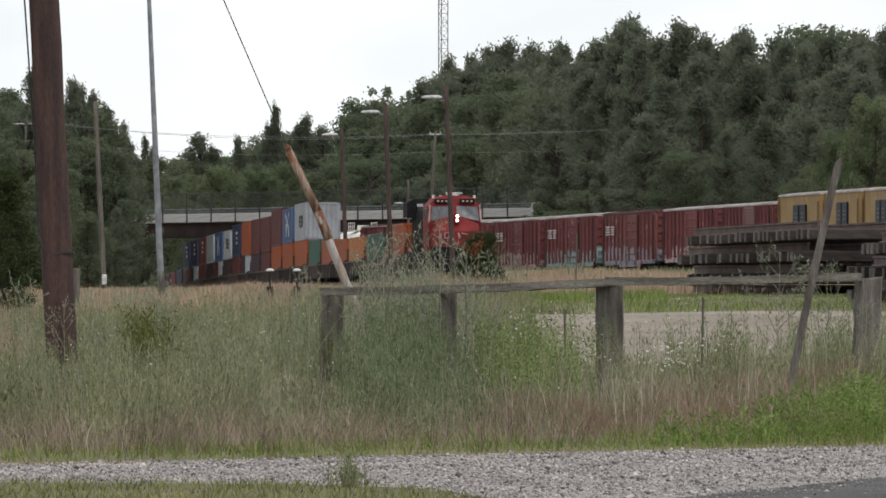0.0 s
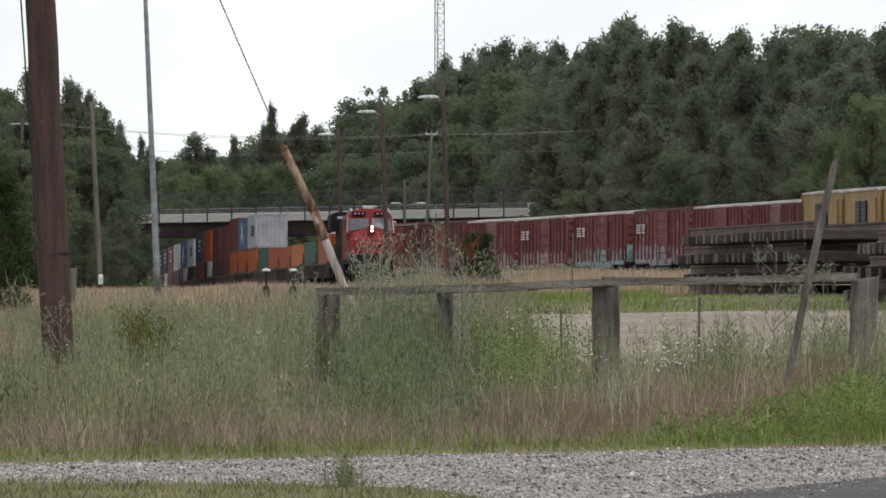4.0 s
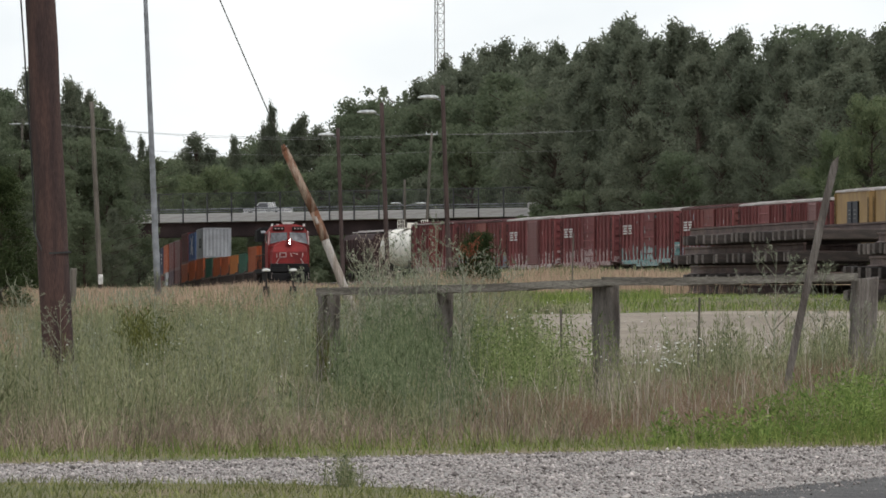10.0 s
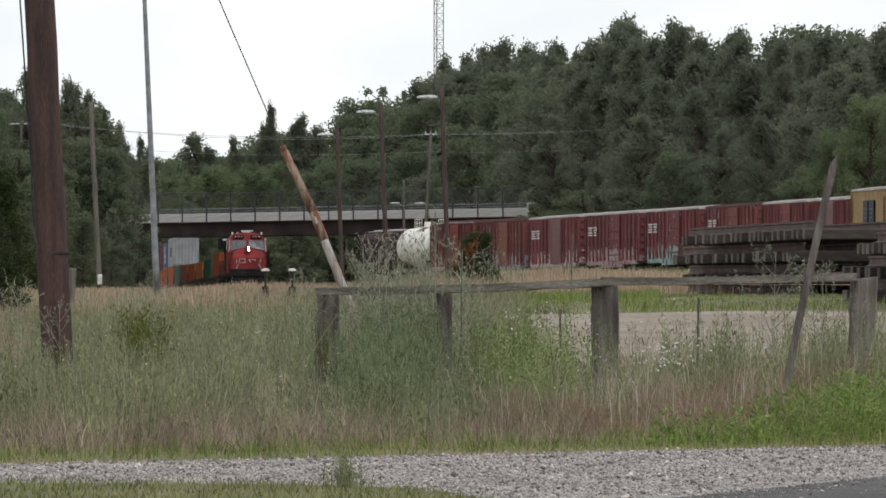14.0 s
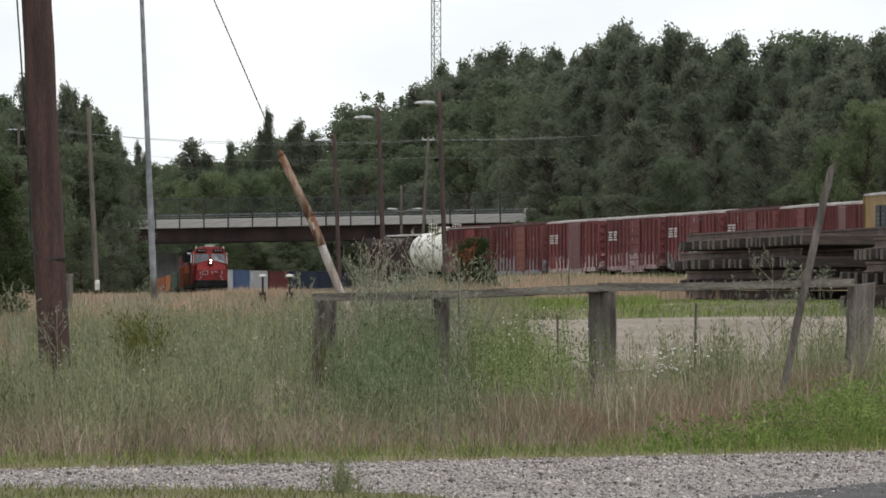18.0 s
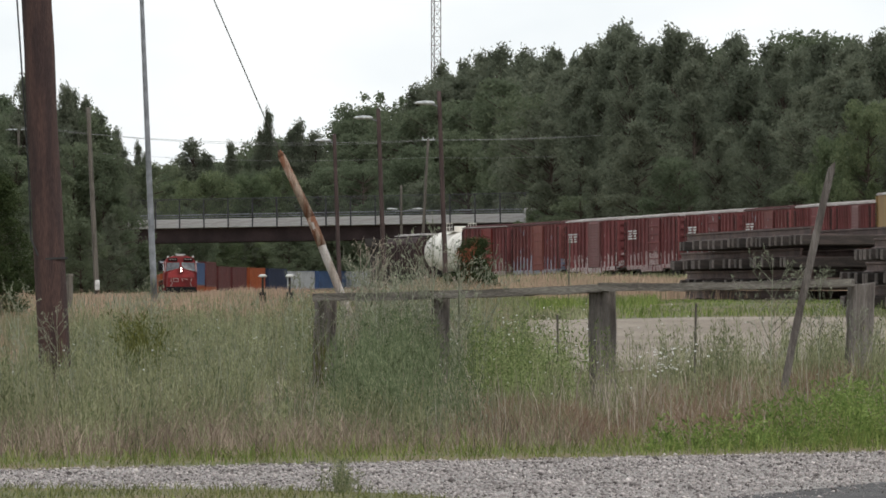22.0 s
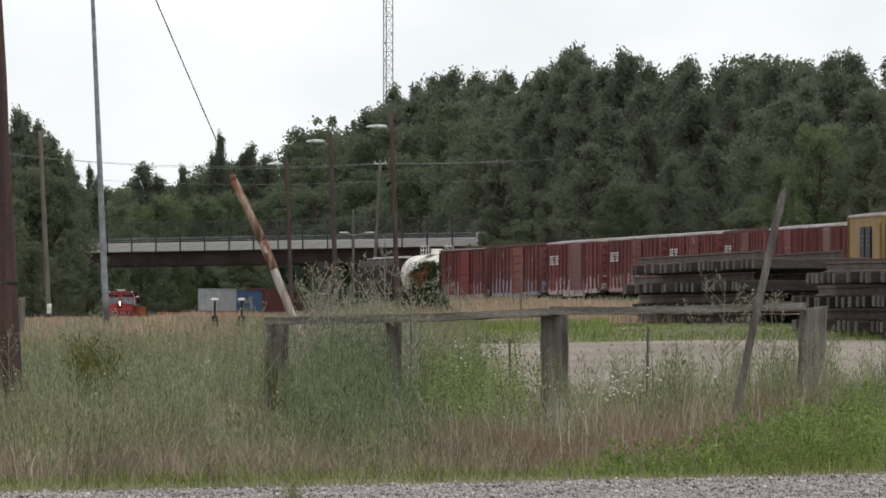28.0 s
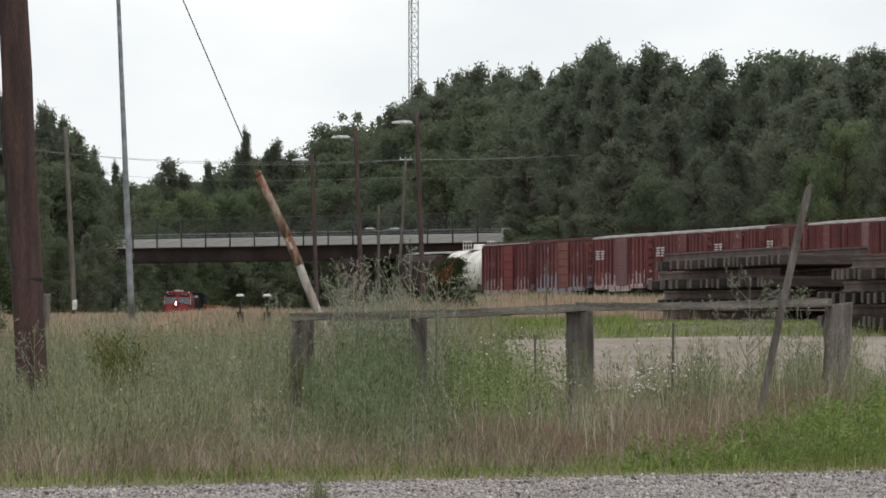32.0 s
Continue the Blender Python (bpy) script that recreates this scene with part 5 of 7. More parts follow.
def well_car():
    e = tagged(new("well_car"), "dark low well car carrying shipping containers", "well car", "well cars of the departing train")
    L = 15.2
    for s in (-1, 1):
        bm = bm_new()
        box(bm, (0, s * 1.38, 0.75), (12.6, 0.12, 0.9), bev=0.03)
        box(bm, (0, s * 1.40, 1.22), (12.6, 0.2, 0.1))
        for k in range(9):
            box(bm, (-5.8 + k * 1.45, s * 1.46, 0.75), (0.12, 0.1, 0.85))
        part("side_sill", bm, M_WELL, e)
        bm = bm_new()
        box(bm, (s * 7.0, 0, 1.1), (1.6, 2.6, 0.25), bev=0.03)
        box(bm, (s * 7.4, 0, 1.25), (0.5, 2.0, 0.1))
        part("end_platform", bm, M_WELL, e)
        bm = bm_new()
        box(bm, (s * 6.3, 0, 0.85), (0.16, 2.86, 1.1), bev=0.03)
        for y in (-1.2, -0.4, 0.4, 1.2):
            box(bm, (s * 6.4, y, 0.8), (0.12, 0.16, 1.0), bev=0.02)
        part("end_bulkhead", bm, M_WELL, e, "dull grey-brown bulkhead")
        bm = bm_new()
        for y in (-1.2, 1.2):
            cyl(bm, (s * 7.6, y, 1.2), (s * 7.6, y, 2.1), 0.03, 0.03, 6)
        cyl(bm, (s * 7.6, -1.2, 2.1), (s * 7.6, 1.2, 2.1), 0.03, 0.03, 6)
        part("handrail", bm, M_HOPPER, e)
        add_truck(e, s * 7.0)
    bm = bm_new()
    box(bm, (0, 0, 0.32), (12.6, 2.6, 0.1))
    part("floor", bm, M_UNDER, e)
    return e


# ---------------------------------------------------------------- engine
def engine():
    e = tagged(new("locomotive"), "red and black diesel freight locomotive with lit headlight", "locomotive")
    # frame and steps
    bm = bm_new()
    box(bm, (0, 0, 1.25), (21.0, 2.9, 0.35), bev=0.04)
    box(bm, (9.0, 0, 1.56), (2.9, 2.75, 0.3), bev=0.04)
    part("platform", bm, M_BLACK, e, "black running platform")
    bm = bm_new()
    box(bm, (0, 0, 0.75), (6.5, 2.7, 0.85), bev=0.15)
    part("fuel_tank", bm, M_BLACK, e)
    # nose and cab
    bm = bm_new()
    loft(bm, [[(7.2, -1.5, 1.72), (10.0, -1.3, 1.72), (10.0, 1.3, 1.72), (7.2, 1.5, 1.72)],
              [(7.2, -1.5, 2.6), (9.95, -1.25, 2.6), (9.95, 1.25, 2.6), (7.2, 1.5, 2.6)],
              [(7.2, -1.5, 3.05), (9.6, -1.15, 2.98), (9.6, 1.15, 2.98), (7.2, 1.5, 3.05)],
              [(7.2, -0.5, 3.45), (9.35, -0.4, 3.42), (9.35, 0.4, 3.42), (7.2, 0.5, 3.45)]])
    part("nose", bm, M_LOCO, e, "red wide nose")
    bm = bm_new()
    loft(bm, [[(4.8, -1.54, 1.4), (8.4, -1.54, 1.4), (8.4, 1.54, 1.4), (4.8, 1.54, 1.4)],
              [(4.8, -1.54, 3.25), (8.45, -1.54, 3.25), (8.45, 1.54, 3.25), (4.8, 1.54, 3.25)],
              [(4.8, -1.54, 4.0), (8.15, -1.5, 4.05), (8.15, 1.5, 4.05), (4.8, 1.54, 4.0)],
              [(4.8, -1.15, 4.5), (8.0, -1.12, 4.5), (8.0, 1.12, 4.5), (4.8, 1.15, 4.5)],
              [(4.9, -0.6, 4.65), (7.8, -0.6, 4.65), (7.8, 0.6, 4.65), (4.9, 0.6, 4.65)]])
    part("cab", bm, M_LOCO, e, "red cab")
    for s in (-1, 1):
        bm = bm_new()
        loft(bm, [[(8.47, s * 0.10, 3.48), (8.50, s * 1.40, 3.18), (8.19, s * 1.30, 4.0), (8.22, s * 0.10, 4.04)],
                  [(8.39, s * 0.10, 3.48), (8.40, s * 1.40, 3.18), (8.11, s * 1.30, 4.0), (8.14, s * 0.10, 4.04)]])
        part("windscreen", bm, M_GLASS, e, "dark windscreen pane")
        bm = bm_new()
        box(bm, (6.6, s * 1.545, 3.6), (1.5, 0.05, 0.7), bev=0.02)
        part("side_window", bm, M_GLASS, e, "dark cab side window")
        bm = bm_new()
        box(bm, (8.1, s * 0.72, 4.32), (0.35, 0.85, 0.28), bev=0.03)
        nb = part("number_board", bm, M_BLACK, e, "dark number board")
        bm = bm_new()
        for k in range(3):
            box(bm, (8.285, s * 0.72 - 0.24 + k * 0.24, 4.32), (0.02, 0.12, 0.1))
        part("digits", bm, M_PALE, nb, "pale bars")
        bm = bm_new()
        cyl(bm, (10.05, s * 0.95, 1.62), (10.14, s * 0.95, 1.62), 0.11, 0.11, 12)
        part("ditch_light", bm, M_WHITE, e, "unlit ditch light")
        # handrails of the front steps
        bm = bm_new()
        cyl(bm, (10.3, s * 1.3, 1.2), (10.05, s * 0.8, 2.1), 0.03, 0.03, 6)
        cyl(bm, (10.45, s * 1.38, 0.6), (10.3, s * 1.3, 1.25), 0.03, 0.03, 6)
        part("handrail", bm, M_MARK2, e, "white step handrail")
        bm = bm_new()
        box(bm, (9.9, s * 1.3, 0.75), (0.9, 0.35, 0.9), bev=0.03)
        part("step", bm, M_BLACK, e)
        # walkway rail along the hood
        bm = bm_new()
        cyl(bm, (-9.8, s * 1.42, 2.45), (4.6, s * 1.42, 2.45), 0.03, 0.03, 6)
        for k in range(10):
            cyl(bm, (-9.6 + k * 1.57, s * 1.42, 1.4), (-9.6 + k * 1.57, s * 1.42, 2.45), 0.025, 0.025, 5)
        part("walkway_rail", bm, M_UNDER, e)
        bm = bm_new()
        box(bm, (3.6, s * 1.6, 4.1), (0.5, 0.35, 0.06), ry=18)
        part("mirror", bm, M_GALV, e)
        # emblem on the nose: a pale open frame and slanting strokes, as plain shapes
        for (cy, cz, sy, sz, tilt) in (((0.95, 2.3, 0.07, 0.34, 0), (0.5, 2.5, 0.5, 0.07, 0), (0.5, 2.2, 0.5, 0.07, 0), (0.28, 2.35, 0.07, 0.36, 0), (0.73, 2.35, 0.07, 0.36, 0)) if s < 0 else
                                       ((0.1, 2.36, 0.07, 0.3, 20), (0.42, 2.44, 0.36, 0.07, -12), (0.95, 2.34, 0.07, 0.36, -10))):
            bm = bm_new()
            box(bm, (10.0, s * cy, cz), (0.05, sy, sz), rx=tilt)
            part("emblem_stroke", bm, M_PALE, e, "pale emblem stroke")
        # pale corner posts of the cab front
        bm = bm_new()
        cyl(bm, (8.5, s * 1.5, 3.1), (8.2, s * 1.42, 4.1), 0.05, 0.05, 6)
        part("corner_post", bm, M_PALE, e, "pale grab iron beside the windscreen")
        bm = bm_new()
        cyl(bm, (7.6, s * 1.18, 4.5), (7.6, s * 1.18, 4.68), 0.09, 0.07, 8)
        part("marker_lamp", bm, M_WHITE, e, "small white marker lamp")
    # headlight in the nose
    bm = bm_new()
    box(bm, (9.72, 0, 3.34), (0.5, 0.34, 0.5), bev=0.04)
    hl = part("headlight_housing", bm, M_LOCO, e)
    for z in (3.45, 3.21):
        bm = bm_new()
        cyl(bm, (9.96, 0, z), (10.02, 0, z), 0.072, 0.072, 14)
        part("lamp", bm, M_LAMP, hl, "lit white headlamp")
    # roof fittings
    bm = bm_new()
    box(bm, (6.9, 0, 4.72), (0.5, 0.7, 0.12))
    cyl(bm, (6.2, 0.3, 4.6), (6.2, 0.3, 4.85), 0.12, 0.1, 10)
    box(bm, (7.4, -0.75, 4.6), (0.4, 0.12, 0.14))
    box(bm, (7.7, 0, 4.78), (0.3, 0.95, 0.1), bev=0.03)
    part("horn", bm, M_WHITE, e, "white air horn cluster")
    # long hood
    bm = bm_new()
    prof = [(-0.95, 1.4), (-0.95, 3.9), (-0.75, 4.35), (0.75, 4.35), (0.95, 3.9), (0.95, 1.4)]
    loft(bm, [[(x, y, z) for y, z in prof] for x in (-10.0, 4.85)])
    for k in range(11):
        for s in (-1, 1):
            box(bm, (-9.0 + k * 1.25, s * 0.97, 2.7), (1.1, 0.05, 2.1), bev=0.02)
    part("long_hood", bm, M_BLACK, e, "black hood with doors")
    bm = bm_new()
    loft(bm, [[(x, y, z) for y, z in ((-1.5, 3.5), (-1.5, 4.35), (-1.1, 4.6), (1.1, 4.6), (1.5, 4.35), (1.5, 3.5))] for x in (-10.0, -6.8)])
    part("radiator_wing", bm, M_BLACK, e)
    bm = bm_new()
    box(bm, (0.5, 0, 4.5), (2.0, 1.5, 0.4), bev=0.05)
    part("exhaust_housing", bm, M_BLACK, e)
    bm = bm_new()
    box(bm, (10.45, 0, 0.62), (0.25, 2.7, 0.75), bev=0.05)
    box(bm, (10.7, 0, 0.9), (0.7, 0.3, 0.3), bev=0.04)
    part("pilot", bm, M_BLACK, e, "black pilot plate with coupler")
    for x in (-6.6, 6.6):
        f = place(part("truck", TRUCK, None, e), pose(x, 0, 0))
        for dx in (-1.7, 0, 1.7):
            for y, r in ((-0.78, 0), (0.78, 180)):
                place(part("wheel", WHEEL, None, f), pose(dx, y, 0.5, 0, 0, r))
    return e


M_PALE = mat("pale_emblem_paint", (0.48, 0.34, 0.33), 0.8, var=0.15, scale=4, bump=0.03)
LOCO = engine()
# distance behind the engine's headlight; lower containers (colour, length, shift, height); upper container (colour, base, height, emblem)
UNITS = [(29.0, [("orange", 12.2, 0, 2.85)], None), (44.0, [("green", 12.2, 0, 2.45)], None), (58.5, [("amber", 12.2, 0, 2.42)], None), (72.5, [("orange", 12.2, 0, 2.42)], None),
         (86.5, [("orange", 12.2, 0, 2.5)], None), (100.5, [("green", 12.2, 0, 2.6)], None), (116.0, [("orange", 12.2, 0, 2.72)], ("grey", 3.12, 2.6, "square")),
         (130.5, [("orange", 12.2, 0, 2.7)], ("blue", 3.10, 2.45, "star")), (144.5, [("orange", 12.2, 0, 2.6)], ("brown", 3.0, 2.75, "")), (159.0, [("brown", 12.2, 0, 2.3)], ("brown", 2.7, 2.65, "")),
         (173.5, [("plum", 12.2, 0, 2.3)], ("brown", 2.7, 2.65, "")), (188.5, [("white", 6.1, 3.0, 2.3), ("plum", 6.1, -3.05, 2.3)], ("orange", 2.7, 2.65, "")), (203.5, [("brown", 12.2, 0, 2.3)], ("navy", 2.7, 2.6, "bars")),
         (218.5, [("plum", 12.2, 0, 2.2)], ("white", 2.6, 2.4, "square")), (233.0, [("white", 6.1, 3.0, 2.2), ("brown", 6.1, -3.05, 2.2)], ("blue", 2.6, 2.45, "star")), (247.5, [("plum", 12.2, 0, 2.2)], ("white", 2.6, 2.4, "")),
         (262.0, [("brown", 12.2, 0, 2.2)], ("brown", 2.6, 2.4, "bars")), (277.0, [("white", 6.1, 3.0, 2.2), ("navy", 6.1, -3.05, 2.2)], ("navy", 2.6, 2.4, "bars")), (292.0, [("brown", 12.2, 0, 2.2)], ("navy", 2.6, 2.4, "bars")),
         (307.0, [("navy", 12.2, 0, 2.3)], None), (322.0, [("brown", 12.2, 0, 2.3)], None), (337.0, [("plum", 12.2, 0, 2.3)], None),
         (352.0, [("brown", 12.2, 0, 2.3)], None), (367.0, [("plum", 12.2, 0, 2.3)], None), (382.0, [("brown", 12.2, 0, 2.3)], None)]
RIDERS = []
for mid_, low_, top_ in UNITS:
    RIDERS.append((well_car(), mid_, 0.0, 7.0))
    for col_, len_, dx_, h_ in low_:
        RIDERS.append((container(col_, len_, h_), mid_ - dx_, 0.38, 7.0))
    if top_:
        RIDERS.append((container(top_[0], 12.2, top_[2], top_[3]), mid_, top_[1], 7.0))


# ---------------------------------------------------------------- pickup on the bridge
def pickup():
    e = tagged(new("pickup_truck"), "white pickup truck driving across the road bridge", "pickup truck")

    def shrunk(b_):
        bmesh.ops.scale(b_, vec=(0.84, 0.92, 0.94), verts=b_.verts)
        return b_

    white = mat("white_car_paint", (0.72, 0.72, 0.72), 0.3, var=0.03, scale=1, bump=0, spec=0.5)
    bm = bm_new()
    loft(bm, [[(x, -0.95, z) for x, z in ((-2.8, 0.5), (2.75, 0.5), (2.8, 0.95), (2.55, 1.12), (-2.8, 1.12))], [(x, 0.95, z) for x, z in ((-2.8, 0.5), (2.75, 0.5), (2.8, 0.95), (2.55, 1.12), (-2.8, 1.12))]])
    part("body", shrunk(bm), white, e)
    bm = bm_new()
    loft(bm, [[(-0.7, -0.88, 1.1), (1.35, -0.88, 1.1), (1.35, 0.88, 1.1), (-0.7, 0.88, 1.1)], [(-0.55, -0.72, 1.72), (0.65, -0.72, 1.72), (0.65, 0.72, 1.72), (-0.55, 0.72, 1.72)]])
    part("cab", shrunk(bm), white, e)
    for s in (-1, 1):
        bm = bm_new()
        loft(bm, [[(-0.5, s * 0.87, 1.18), (1.05, s * 0.87, 1.18), (0.6, s * 0.76, 1.62), (-0.42, s * 0.76, 1.62)], [(-0.5, s * 0.82, 1.18), (1.05, s * 0.82, 1.18), (0.6, s * 0.71, 1.62), (-0.42, s * 0.71, 1.62)]])
        part("side_window", shrunk(bm), M_GLASS, e, "dark side window")
        for x in (-1.75, 1.75):
            bm = bm_new()
            cyl(bm, (x, s * 0.72, 0.38), (x, s * 0.97, 0.38), 0.38, 0.38, 16)
            w = part("wheel", shrunk(bm), M_BLACK, e)
            bm = bm_new()
            cyl(bm, (x, s * 0.96, 0.38), (x, s * 0.985, 0.38), 0.22, 0.22, 12)
            part("rim", shrunk(bm), M_GALV, w)
    return e


PICKUP = pickup()


# ---------------------------------------------------------------- grass, weeds, stones
M_WEED = leafy("grey_green_weeds", (0.098, 0.121, 0.055), (0.315, 0.315, 0.193), 0.85, 0.35, 0.0, 0.5)
M_WEED_DARK = leafy("fennel_green", (0.066, 0.092, 0.044), (0.235, 0.262, 0.155), 0.85, 0.35, 0.0, 0.35)
M_STRAW = leafy("dry_straw", (0.145, 0.108, 0.084), (0.385, 0.305, 0.245), 0.9, 0.3, 0.0, 0.5)
M_TAN = leafy("tan_seed_grass", (0.29, 0.197, 0.146), (0.505, 0.362, 0.275), 0.9, 0.35, 0.0, 0.3)
M_GREEN = leafy("fresh_green_grass", (0.092, 0.142, 0.036), (0.245, 0.30, 0.095), 0.8, 0.35, 0.0, 0.4)
M_DEAD = leafy("dead_orange_leaves", (0.20, 0.066, 0.036), (0.31, 0.125, 0.07), 0.85, 0.3, 0.0)
M_RUST = leafy("reddish_dry_grass", (0.16, 0.10, 0.068), (0.28, 0.20, 0.145), 0.9, 0.3, 0.0, 0.4)
M_LIME = leafy("yellow_green_weeds", (0.08, 0.118, 0.036), (0.285, 0.325, 0.15), 0.85, 0.35, 0.0, 0.4)
M_BLEACH = leafy("bleached_stalk", (0.24, 0.20, 0.16), (0.50, 0.44, 0.36), 0.9, 0.25, 0.0)
M_VERGE = leafy("worn_verge_grass", (0.09, 0.11, 0.04), (0.25, 0.255, 0.11), 0.85, 0.3, 0.0, 0.5)
M_SHRUB = leafy("golden_shrub_leaves", (0.035, 0.05, 0.015), (0.16, 0.165, 0.05), 0.8, 0.3, 0.0)
M_PETAL = leafy("white_petals", (0.62, 0.62, 0.58), (0.78, 0.78, 0.74), 0.8, 0.2, 0.0)
M_TWIG = leafy("pale_weed_stem", (0.15, 0.165, 0.115), (0.34, 0.35, 0.265), 0.85, 0.3, 0.1)


def scatter(rng, n, x0, x1, y0, y1, keep=None):
    x, y = rng.uniform(x0, x1, n), rng.uniform(y0, y1, n)
    if keep is not None:
        m = keep(x, y)
        x, y = x[m], y[m]
    return x, y


def patchy(x, y, f, seed):
    """A value from 0 to 1 that changes slowly over the ground."""
    return np.array([0.5 + 0.5 * noise.noise((a * f + seed, b * f * 0.6, seed * 1.7)) for a, b in zip(x, y)])


def blades(name, rng, x, y, h, w, lean, material, label, category="grass"):
    """Curved blades standing at x, y (y in steps); each is two narrow faces."""
    n = len(x)
    y = y * STEP
    z = ground_z(x, y) - 0.03
    t = rng.uniform(0, 2 * math.pi, n)
    d = np.stack([np.cos(t), np.sin(t) * 0.7], 1) * (h * lean * rng.uniform(0.1, 1.0, n))[:, None]
    sx = np.cos(t + 1.3) * 0.5 + 0.7 * np.sign(rng.normal(size=n))
    sy = np.sin(t + 1.3) * 0.5
    V = np.zeros((n, 6, 3))
    for k, (u, b, q) in enumerate(((0, 0, 1.0), (0.55, 0.35, 0.8), (1.0, 1.0, 0.12))):
        cx, cy, cz = x + d[:, 0] * b, y + d[:, 1] * b, z + h * u * (1 - 0.12 * lean * b)
        V[:, 2 * k] = np.stack([cx - sx * w * q, cy - sy * w * q, cz], 1)
        V[:, 2 * k + 1] = np.stack([cx + sx * w * q, cy + sy * w * q, cz], 1)
    i = np.arange(n) * 6
    F = np.concatenate([np.stack([i, i + 1, i + 3, i + 2], 1), np.stack([i + 2, i + 3, i + 5, i + 4], 1)])
    ob = new(name, from_arrays(name, V.reshape(-1, 3), F, material))
    return tagged(ob, label, category, kind="stuff")


def feathery(name, rng, x, y, h, leaves, size, material, label, spread=0.16, low=0.15, up=0.75):
    """Thin upright weeds: a stem each, with many small leaflets along it."""
    n = len(x)
    y = y * STEP
    z = ground_z(x, y) - 0.03
    t = rng.uniform(0, 2 * math.pi, n)
    tip = np.stack([x + np.cos(t) * h * 0.14, y + np.sin(t) * h * 0.1, z + h], 1)
    root = np.stack([x, y, z], 1)
    V, F = [], []
    w = 0.004
    V.append(np.stack([root - [w, 0, 0], root + [w, 0, 0], tip + [w * 0.3, 0, 0], tip - [w * 0.3, 0, 0]], 1).reshape(-1, 3))
    i = np.arange(n) * 4
    F.append(np.stack([i, i + 1, i + 2, i + 3], 1))
    m = n * leaves
    u = rng.uniform(low, 1.0, m)
    own = np.repeat(np.arange(n), leaves)
    p = root[own] + (tip - root)[own] * u[:, None]
    a = rng.uniform(0, 2 * math.pi, m)
    hh = h[own]
    reach = hh * spread * (1.15 - u) * rng.uniform(0.2, 1.0, m) + 0.02
    d = np.stack([np.cos(a) * reach, np.sin(a) * reach, reach * rng.uniform(0.1, 1.1, m)], 1)
    p = p + d
    s = size * rng.uniform(0.5, 1.5, m)[:, None]
    v = 0.6 * d / (np.linalg.norm(d, axis=1)[:, None] + 1e-6) + rng.normal(size=(m, 3)) * 0.38 + np.array([0, 0, up])
    q = np.cross(v, rng.normal(size=(m, 3)))
    q /= np.linalg.norm(q, axis=1)[:, None] + 1e-6
    V.append(np.stack([p - v * s * 1.25, p + q * s * 0.27, p + v * s * 1.25, p - q * s * 0.27], 1).reshape(-1, 3))
    i = 4 * n + np.arange(m) * 4
    F.append(np.stack([i, i + 1, i + 2, i + 3], 1))
    ob = new(name, from_arrays(name, np.concatenate(V), np.concatenate(F), material))
    return tagged(ob, label, "weeds", kind="stuff")


def edge_y(x):
    """Where the gravel shoulder ends and the grass begins, in steps."""
    return 26.5 + 0.40 * x


def by_post(x):
    """Lower growth before the middle post of the fence."""
    return 1 - 0.5 * np.exp(-((x - 1.62) / 0.28) ** 2)


def sight_gap(rng, x, y):
    """Thins growth along the camera's line of sight, so the stub pole's foot shows behind the fence."""
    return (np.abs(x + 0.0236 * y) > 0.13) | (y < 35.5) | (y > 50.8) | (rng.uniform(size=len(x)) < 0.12)


